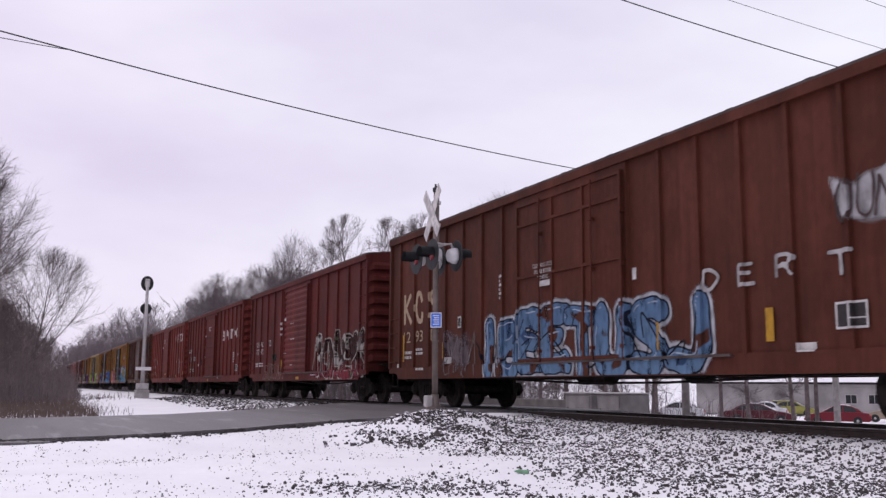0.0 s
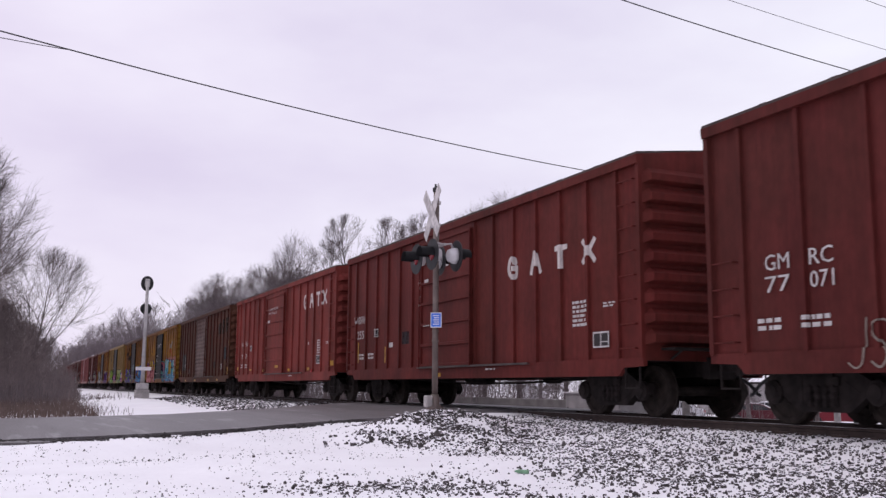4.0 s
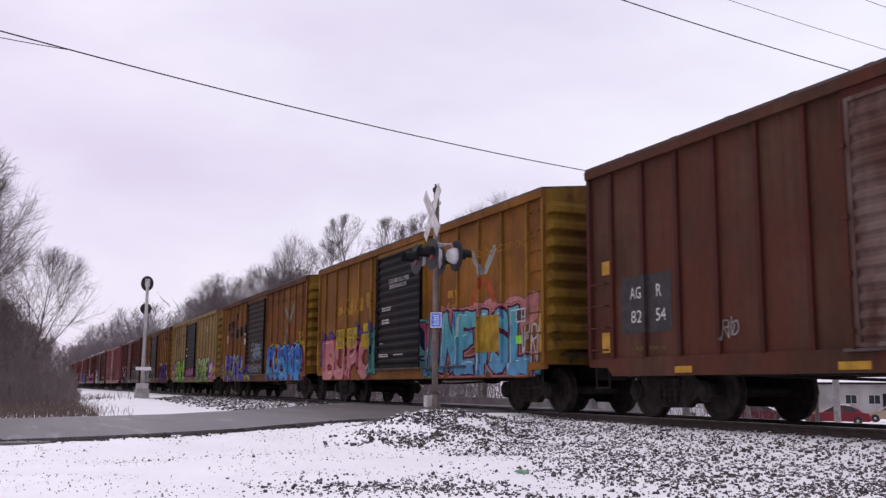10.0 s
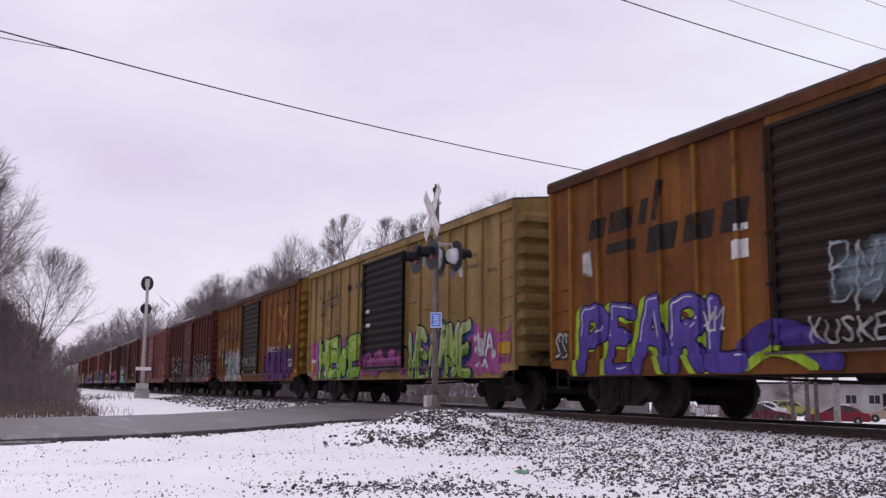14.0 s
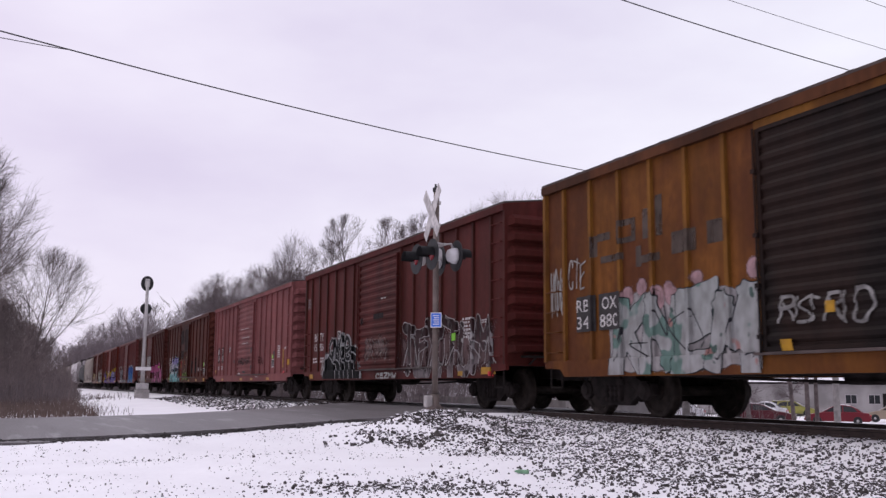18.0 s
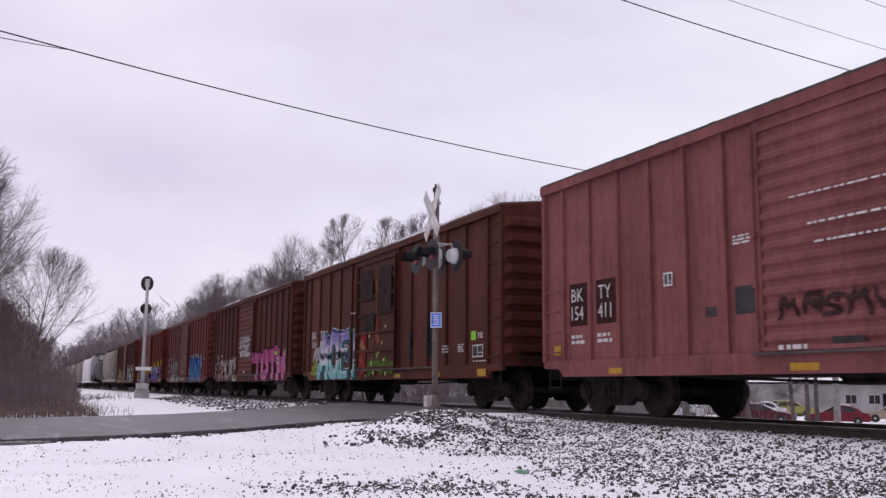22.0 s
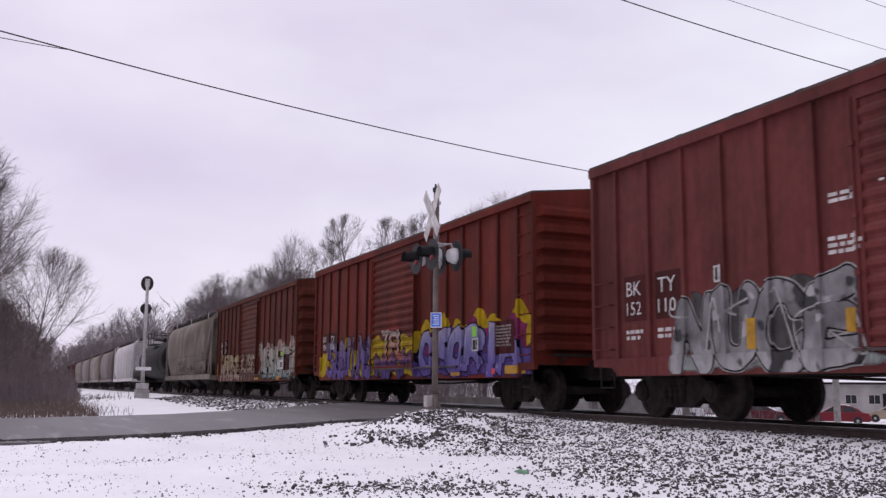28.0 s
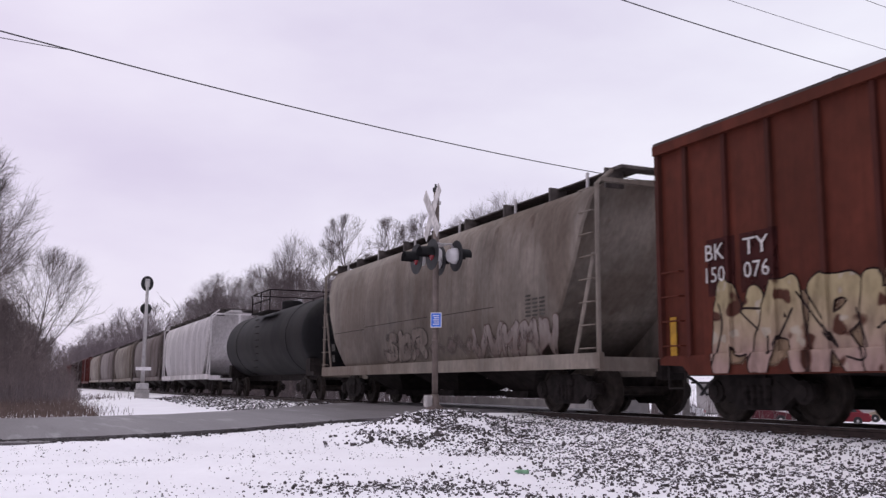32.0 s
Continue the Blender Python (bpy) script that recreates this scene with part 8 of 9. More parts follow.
# ---- the block signal past the road ----
def block_signal():
    u, v = 53.0, 6.15
    sig = empty("block_signal", pose(u, -v, -0.02))
    tagged(sig, "tall grey railway block signal mast with two round heads", "railway signal")
    bm = bmesh.new()
    box(bm, -0.35, 0.35, -0.35, 0.35, -0.3, 0.28)
    part("foundation", bevelled(bm, 0.03), CONCRETE, sig)
    bm = bmesh.new()
    box(bm, -0.3, 0.3, -0.3, 0.3, 0.28, 0.62)
    part("relay_box", bevelled(bm, 0.03), GALV, sig, "small grey relay box")
    bm = bmesh.new()
    tube(bm, (0, 0, 0.5), (0, 0, 6.1), 0.11, 0.08, 14)
    smooth(part("mast", finish(bm), GALV, sig))
    for z, r in ((6.0, 0.33), (4.62, 0.30)):
        head = empty("signal_head", pose(0.16, 0, z), sig)
        bm = bmesh.new()
        prism(bm, [(r * math.cos(a), (r * 1.25 if z > 5 else r) * math.sin(a)) for a in [2 * math.pi * k / 24 for k in range(24)]], "x", 0.0, 0.04)
        part("background_disc", finish(bm), BLACK, head, "black oval backboard")
        bm = bmesh.new()
        box(bm, -0.16, 0.0, -0.13, 0.13, -0.2, 0.24 if z > 5 else 0.1)
        part("housing", bevelled(bm, 0.02), GALV if z > 5 else BLACK, head)
    bm = bmesh.new()
    box(bm, -0.16, -0.13, -0.40, 0.40, 1.3, 1.48)
    part("number_plate", bm, WHITE, sig, "white plate with dark bars")
    return sig


block_signal()


# ---- overhead wires and their poles ----
def wire(name, u0, slope, v0, v1, low, middle, bend, r, label):
    """A sagging cable in one upright plane: u = u0 + slope * v, lowest at v = middle."""
    bm = bmesh.new()
    vs_ = [v0 + (v1 - v0) * i / 40 for i in range(41)]
    path_tube(bm, [W(u0 + slope * v, v, low + bend * (v - middle) ** 2) for v in vs_], r, 5)
    return tagged(part(name, bm, WIRE), label, "overhead wire")


wire("power_line", 21.81, 0.3062, -22.0, 22.6, 7.816, 8.43, 0.00214, 0.017, "black power cable strung over the road and railway")
wire("tie_wire", 21.81, 0.3062, -12.0, 0.7, 7.80, -3.0, 0.011, 0.010, "thin tie wire spliced to the power cable")
wire("telephone_line", 14.64, 0.1562, -3.0, 24.0, 8.97, 15.7, 0.002, 0.014, "black cable crossing high over the railway")
wire("thin_line", 13.65, 0.1307, -3.0, 44.0, 8.98, 16.6, 0.0015, 0.0065, "thin grey cable crossing high over the railway")
wire("upper_line", 11.85, 0.14, -3.0, 44.0, 8.98, 16.9, 0.0015, 0.0065, "thin grey cable high over the railway")


def utility_pole(u, v, top, label):
    z = land_z(u, v, False)
    pole = empty("utility_pole", pose(u, -v, z))
    tagged(pole, label, "utility pole")
    bm = bmesh.new()
    tube(bm, (0, 0, -0.3), (0, 0, top - z), 0.15, 0.11, 12)
    smooth(part("shaft", finish(bm), POLE_GREY, pole))
    bm = bmesh.new()
    box(bm, -0.06, 0.06, -0.9, 0.9, top - z - 0.5, top - z - 0.38)
    part("cross_arm", bm, POLE_GREY, pole)
    for y in (-0.75, 0.75):
        bm = bmesh.new()
        lathe(bm, [(top - z - 0.38, 0.03), (top - z - 0.3, 0.05), (top - z - 0.24, 0.04), (top - z - 0.2, 0.02)], "z", 10, (0, y, 0))
        part("insulator", finish(bm), GALV, pole)


POLE_GREY = plain("weathered_grey_pole_wood", (0.30, 0.28, 0.27), 0.85, 0, 0.2, 4.0)
utility_pole(28.5, 22.65, 8.75, "weathered grey utility pole beyond the railway")
utility_pole(18.4, 24.05, 9.5, "weathered grey utility pole beside the car park")
utility_pole(30.9, 32.7, 8.2, "weathered grey utility pole in front of the parked cars")


# ---- bare winter trees ----
def tree_parts(seed, height, spread=0.6, lean=0.0, limbs=16, kids=13, fine=9, twig=1.0, tips=2):
    """A tapered trunk, and limbs, branches and fine twigs fanning out into a rounded crown."""
    rnd = random.Random(seed)
    trunk, crown = ([], []), ([], [])
    middle = Vector((lean * 0.5 * height, 0, 0.6 * height))
    size = Vector((0.58 * spread * height, 0.58 * spread * height, 0.4 * height))
    thin = height * 0.0004 * twig

    def seg(store, p, q, r0, r1, n):
        V, F = store
        d = q - p
        if d.length < 1e-5:
            return
        m = d.to_track_quat("Z", "Y").to_matrix()
        b = len(V)
        for c, r in ((p, r0), (q, r1)):
            for i in range(n):
                a = 2 * math.pi * i / n
                V.append(tuple(c + m @ Vector((r * math.cos(a), r * math.sin(a), 0))))
        for i in range(n):
            F.append((b + i, b + (i + 1) % n, b + n + (i + 1) % n, b + n + i))

    def spike(p, q, r):
        V, F = crown
        side = (q - p).cross(Vector((0.3, 0.5, 0.8))).normalized()
        up = (q - p).cross(side).normalized()
        b = len(V)
        V.extend((tuple(p + side * r), tuple(p - side * r * 0.5 + up * r * 0.87), tuple(p - side * r * 0.5 - up * r * 0.87), tuple(q)))
        F.extend(((b, b + 1, b + 3), (b + 1, b + 2, b + 3), (b + 2, b, b + 3)))

    def reach(p, d):
        a = Vector((d.x / size.x, d.y / size.y, d.z / size.z))
        o = p - middle
        o = Vector((o.x / size.x, o.y / size.y, o.z / size.z))
        c = o.dot(o) - 1
        if c > 0:
            return 0.05 * height
        return (-a.dot(o) + math.sqrt(a.dot(o) ** 2 - a.dot(a) * c)) / a.dot(a)

    def shake(k):
        return Vector((rnd.gauss(0, k), rnd.gauss(0, k), rnd.gauss(0, k)))

    pos, d, n = Vector((0, 0, -0.3)), Vector((lean, 0, 1)).normalized(), 9
    r = height * 0.0135
    stem = [pos]
    for i in range(n):
        d = (d + Vector((rnd.gauss(0, 0.05), rnd.gauss(0, 0.05), 0.05))).normalized()
        nxt = pos + d * height * 0.8 / n
        seg(trunk, pos, nxt, r * (1 - 0.88 * i / n), r * (1 - 0.88 * (i + 1) / n), 8)
        stem.append(nxt)
        pos = nxt
    base = Vector((0, 0, 0.22 * height))
    for i in range(limbs):
        k = 0.2 + 0.78 * (i + rnd.random()) / limbs
        at = stem[int(k * n)].lerp(stem[min(n, int(k * n) + 1)], k * n - int(k * n))
        turn = 2.4 * i + rnd.uniform(-0.5, 0.5)
        way = Vector((math.cos(turn), math.sin(turn), rnd.uniform(0.5, 1.2) + 1.2 * k * k)).normalized()
        long = reach(at, way) * rnd.uniform(0.72, 0.96)
        lr = r * 0.55 * (1.05 - k)
        pts = [at]
        for _ in range(5):
            way = (way + shake(0.09) + Vector((0, 0, 0.07))).normalized()
            pts.append(pts[-1] + way * long / 5)
        for q in range(5):
            seg(crown, pts[q], pts[q + 1], max(lr * (1 - 0.18 * q), thin), max(lr * (0.82 - 0.18 * q), thin), 4)
        for _ in range(kids):
            f = rnd.uniform(0.9, 5.0)
            q = min(4, int(f))
            a = pts[q].lerp(pts[q + 1], f - q)
            w = ((pts[q + 1] - pts[q]).normalized() * 0.6 + (a - base).normalized() * 0.5 + shake(0.42)).normalized()
            ln = min(reach(a, w), 0.3 * height) * rnd.uniform(0.6, 1.0)
            b = a + w * ln * 0.5
            w2 = (w + shake(0.14) + Vector((0, 0, 0.08))).normalized()
            c = b + w2 * ln * 0.5
            br = max(lr * 0.3, thin * 1.3)
            seg(crown, a, b, br, max(br * 0.6, thin), 3)
            seg(crown, b, c, max(br * 0.6, thin), thin * 0.8, 3)
            for _ in range(fine):
                g = rnd.uniform(0.15, 2.0)
                s_ = a.lerp(b, g) if g < 1 else b.lerp(c, g - 1)
                t_ = (w2 * 0.75 + shake(0.4) + Vector((0, 0, 0.12))).normalized()
                tl = min(reach(s_, t_) + 0.025 * height, 0.15 * height) * rnd.uniform(0.5, 1.1)
                e = s_ + t_ * tl
                spike(s_, e, thin)
                for _ in range(tips):
                    o = s_.lerp(e, rnd.uniform(0.2, 0.8))
                    spike(o, o + (t_ + shake(0.4)).normalized() * tl * rnd.uniform(0.35, 0.6), thin * 0.75)
    return trunk, crown


def high_crown(seed):
    """A tall slender tree with a small round crown on top of a long bare stem."""
    trunk, crown = tree_parts(seed, 10.0, 0.62, 0.0, 13, 10, 7, 3.2, 2)
    rise, k = 6.0, 0.40
    (tv, tf), (cv, cf) = trunk, crown
    tv, cv = [(x * k, y * k, z * k + rise) for x, y, z in tv], [(x * k, y * k, z * k + rise) for x, y, z in cv]
    b = len(tv)
    for z, r in ((-0.3, 0.125), (rise + 0.2, 0.05)):
        tv += [(r * math.cos(math.pi * i / 4), r * math.sin(math.pi * i / 4), z) for i in range(8)]
    tf = tf + [(b + i, b + (i + 1) % 8, b + 8 + (i + 1) % 8, b + 8 + i) for i in range(8)]
    return (tv, tf), (cv, cf)


TREES = [tree_parts(3 + k, 10.0, sp, ln, 17, 13, 10, 1.45, 3) for k, (sp, ln) in enumerate(((0.62, 0.0), (0.54, 0.08), (0.72, -0.06), (0.6, 0.03)))]
TREES += [tree_parts(13 + k, 10.0, sp, ln, 16, 13, 8, 1.5, 2) for k, (sp, ln) in enumerate(((0.6, 0.0), (0.5, 0.06), (0.66, -0.05), (0.56, 0.03)))]


TREES += [high_crown(31), high_crown(32), high_crown(33), tree_parts(41, 10.0, 0.30, 0.0, 14, 10, 8, 1.6, 2), tree_parts(44, 10.0, 0.74, 0.10, 17, 12, 8, 1.7, 2)]


def bare_tree(kind, u, v, height, turn, label, trunk_mat=BARK, crown_mat=TWIG):
    tree = empty("bare_tree", pose(u, -v, land_z(u, v, False), 0, 0, turn) @ Matrix.Scale(height / 10.0, 4))
    tagged(tree, label, "tree")
    for i, name in enumerate(("trunk", "crown")):
        k = ("tree", kind, i)
        if k not in CACHE:
            CACHE[k] = mesh_from(name, *TREES[kind][i])
        hang(name, CACHE[k], trunk_mat if i == 0 else crown_mat, tree)
    return tree


def thicket(name, count, area, height, label, seed, material, r, twigs=16, least=0.65):
    """Saplings packed together: a leaning stem each, with fine twigs fanning upward."""
    rnd = random.Random(seed)
    V, F = [], []

    def spike(p, q, r):
        m = (q - p).to_track_quat("Z", "Y").to_matrix()
        b = len(V)
        for i in range(3):
            V.append(tuple(p + m @ Vector((r * math.cos(2.1 * i), r * math.sin(2.1 * i), 0))))
        V.append(tuple(q))
        F.extend(((b, b + 1, b + 3), (b + 1, b + 2, b + 3), (b + 2, b, b + 3)))

    for _ in range(count):
        u, v = rnd.uniform(area[0], area[1]), rnd.uniform(area[2], area[3])
        h = height(u, v) * (0.78 + 0.5 * noise.noise((u * 0.16, v * 0.2, seed))) * rnd.uniform(least, 1.1) * (1.3 if rnd.random() < 0.08 else 1.0)
        p = W(u, v, land_z(u, v, False) - 0.1)
        q = p + Vector((rnd.gauss(0, 0.13) * h, rnd.gauss(0, 0.13) * h, h * 0.92))
        spike(p, q, r * 1.8)
        for _ in range(twigs):
            k = rnd.random() ** 0.7
            a, d = p.lerp(q, 0.12 + 0.85 * k), rnd.uniform(0, 6.28)
            long = h * rnd.uniform(0.14, 0.34) * (1.1 - 0.6 * k)
            side = Vector((math.cos(d), math.sin(d), rnd.uniform(0.3, 1.5))).normalized()
            spike(a, a + side * long, r)
    ob = hang(name, mesh_from(name, V, F), material)
    return tagged(ob, label, "thicket", kind="stuff")


thicket("wood_undergrowth", 2300, (42, 170, 19, 31), lambda u, v: (11.4 if u > 84 else 9.8 if u > 62 else 7.4) + 0.9 * math.sin(u * 0.23) + 0.12 * (v - 22), "dense grey-brown saplings under the wood behind the railway", 61, TWIG, 0.013, 20)
thicket("roadside_thicket", 2100, (48, 110, -6.0, 5.6), lambda u, v: 0.5 + 10.0 * max(0.0, min(1.0, (0.058 * u - v) / (0.080 * u))) ** 0.66, "dense dark thicket of saplings beside the road", 62, THICKET_TWIG, 0.0095, 16, 0.25)
thicket("distant_undergrowth", 3000, (115, 430, 18, 32), lambda u, v: 12.0 + 0.022 * (u - 115), "dense hazy undergrowth of the far woods", 63, HAZED_FAR_TWIG, 0.055, 13)
rnd = random.Random(77)
for kind, u, v, h, turn in ((1, 44, -2.55, 11.5, 20), (1, 46, -3.6, 11.4, 200), (12, 63, 0.75, 9.5, -95), (3, 58, -2.6, 7.2, 40), (0, 70, -1.6, 7.0, 140), (1, 74, 0.4, 5.6, 250),
                            (2, 52, -4.9, 8.0, 300), (3, 84, -0.6, 7.0, 10), (1, 92, 1.0, 6.6, 70), (0, 100, -1.8, 8.6, 190), (2, 66, -4.2, 8.4, 160), (3, 110, 1.2, 6.4, 230), (0, 78, -3.6, 9.0, 320), (1, 56, -1.2, 5.6, 15), (2, 88, 1.6, 5.0, 45), (0, 54, -5.5, 9.5, 130), (3, 60, -4.8, 8.6, 212), (2, 73, -2.4, 7.6, 20), (1, 120, 3.0, 6.6, 12)):
    bare_tree(kind + 4 * (65 < u), u, v, h, turn, "bare grey-brown tree in the thicket beside the road" if h < 8.5 else "tall bare tree with fine upright twigs", BARK, DARK_TWIG)
for kind, u, v, h, turn in ((4, 60, 19.75, 12.75, 0), (5, 60, 22.8, 13.2, 70), (6, 60, 25.2, 14.0, 130), (4, 60, 18.5, 10.8, 99), (5, 61, 21.4, 10.6, 240), (1, 52, 26.0, 13.2, 200), (2, 48, 26.4, 13.3, 280), (3, 43, 26.4, 11.3, 20), (0, 41, 28.2, 11.4, 330),
                            (7, 71, 19.2, 12.9, 45), (7, 72, 18.6, 12.0, 145), (2, 76, 20.5, 11.0, 99), (3, 82, 19.0, 11.6, 180), (0, 90, 17.5, 11.4, 240), (1, 37.4, 25.2, 10.8, 10), (2, 52, 30.0, 11.2, 88), (0, 45, 33.5, 12.5, 33), (3, 86, 23.0, 12.5, 140),
                            (2, 40, 36.0, 10.7, 222), (1, 44.5, 43.6, 11.2, 77), (0, 66, 21.5, 9.8, 250), (2, 68, 24.5, 10.4, 15), (3, 74, 23.5, 10.6, 195), (0, 79, 22.0, 11.0, 60), (1, 85, 20.0, 11.7, 330), (2, 94, 19.5, 11.5, 110), (3, 98, 18.0, 11.2, 5), (0, 104, 20.0, 11.3, 165), (1, 110, 18.5, 11.2, 290), (2, 64, 29.0, 11.6, 40), (3, 118, 19.0, 11.2, 75)):
    bare_tree(kind + 4, u, v, h, turn, "bare tree standing in the wood behind the railway")
for kind, u, v, h, turn in ((4, 34.95, 25.65, 8.8, 30), (6, 34.65, 25.9, 8.4, 130), (5, 30.5, 26.0, 8.2, 250), (4, 29.5, 29.6, 9.4, 80), (6, 29.6, 30.2, 9.0, 200)):
    bare_tree(kind + 4, u, v, h, turn, "small bare tree between the railway and the car park")
far_a, far_b = tree_parts(51, 10.0, 0.64, 0.0, 11, 9, 6, 3.2, 1), tree_parts(52, 10.0, 0.56, 0.05, 11, 9, 6, 3.2, 1)
V, F, base = [], [], 0
for k in range(48):
    u = 112 + 340 * (k / 48) ** 1.25 + rnd.uniform(-3, 3)
    v = 16.5 + rnd.random() ** 1.6 * 24 + (2.0 if u > 250 else 0)
    h = rnd.uniform(11.5, 13.5) / 10.0 + 0.0014 * (u - 112)
    a = rnd.uniform(0, 6.28)
    z = land_z(u, v, False)
    src = far_a if k % 2 else far_b
    for vs_, fs_ in src:
        q = np.array(vs_) * h
        q = np.stack([q[:, 0] * math.cos(a) - q[:, 1] * math.sin(a) + u, q[:, 0] * math.sin(a) + q[:, 1] * math.cos(a) - v, q[:, 2] + z], 1)
        V.append(q)
        F += [tuple(i + base for i in f) for f in fs_]
        base += len(vs_)
woods = hang("far_woods", mesh_from("far_woods", np.concatenate(V).tolist(), F), HAZED_FAR_TWIG)
tagged(woods, "hazy grey-brown bare woods along the railway", "woods", kind="stuff")
V, F, base = [], [], 0
for k in range(16):
    u, v = 130 + 340 * rnd.random(), -30 + 33 * rnd.random()
    h, a, z = rnd.uniform(7.0, 10.0) / 10.0, rnd.uniform(0, 6.28), land_z(u, v, False)
    for vs_, fs_ in far_b:
        q = np.array(vs_) * h
        V.append(np.stack([q[:, 0] * math.cos(a) - q[:, 1] * math.sin(a) + u, q[:, 0] * math.sin(a) + q[:, 1] * math.cos(a) - v, q[:, 2] + z], 1))
        F += [tuple(i + base for i in f) for f in fs_]
        base += len(vs_)
woods = hang("far_thicket", mesh_from("far_thicket", np.concatenate(V).tolist(), F), HAZED_FAR_TWIG)
tagged(woods, "hazy bare thicket on the near side of the railway", "woods", kind="stuff")


def weeds(name, count, area, h, label, seed, material=DRY_GRASS, spread=0.25):
    """Dry stalks, each a thin bent three-sided blade."""
    rnd = random.Random(seed)
    V, F = [], []
    for _ in range(count):
        u, v = rnd.uniform(area[0], area[1]), rnd.uniform(area[2], area[3])
        if rnd.random() > 0.25 + clump(u, v, 0.5):
            continue
        z, k = land_z(u, v), h * rnd.uniform(0.4, 1.15)
        p = W(u, v, z - 0.03)
        mid = p + Vector((rnd.gauss(0, spread * 0.3) * k, rnd.gauss(0, spread * 0.3) * k, k * 0.55))
        top = mid + Vector((rnd.gauss(0, spread) * k, rnd.gauss(0, spread) * k, k * rnd.uniform(0.2, 0.5)))
        b, r = len(V), 0.006 + 0.004 * rnd.random()
        a = rnd.uniform(0, 3.14)
        d = Vector((math.cos(a) * r, math.sin(a) * r, 0))
        V += [tuple(p - d), tuple(p + d), tuple(mid + d), tuple(mid - d), tuple(top)]
        F += [(b, b + 1, b + 2, b + 3), (b + 3, b + 2, b + 4)]
    ob = hang(name, mesh_from(name, V, F), material)
    return tagged(ob, label, "weeds", kind="stuff")


weeds("dry_weeds", 8000, (30.5, 48, -5.0, 2.5), 0.6, "dry brown weeds standing in the snow beside the road", 5)
weeds("tall_brush", 9000, (46, 110, -6.0, 2.4), 2.2, "leafless grey-brown brush under the trees", 6, TWIG, 0.35)
weeds("trackside_brush", 9000, (27, 150, TRACK + 10.6, TRACK + 16.0), 2.3, "leafless dark brush on the bank behind the railway", 16, TWIG, 0.4)
weeds("sparse_weeds", 170, (33.0, 46, 1.5, 4.0), 0.3, "sparse dry stalks in the snow", 8)
weeds("field_stubble", 420, (7, 17.8, -2.0, 6.0), 0.07, "short dry stubble poking through the snow", 9)


# ---- the car park beyond the railway ----
def taper(bm, z0, rate):
    """Leans the flanks of a cabin inward."""
    for v in bm.verts:
        if v.co.z > z0:
            v.co.y *= 1 - rate * (v.co.z - z0)
    return bm


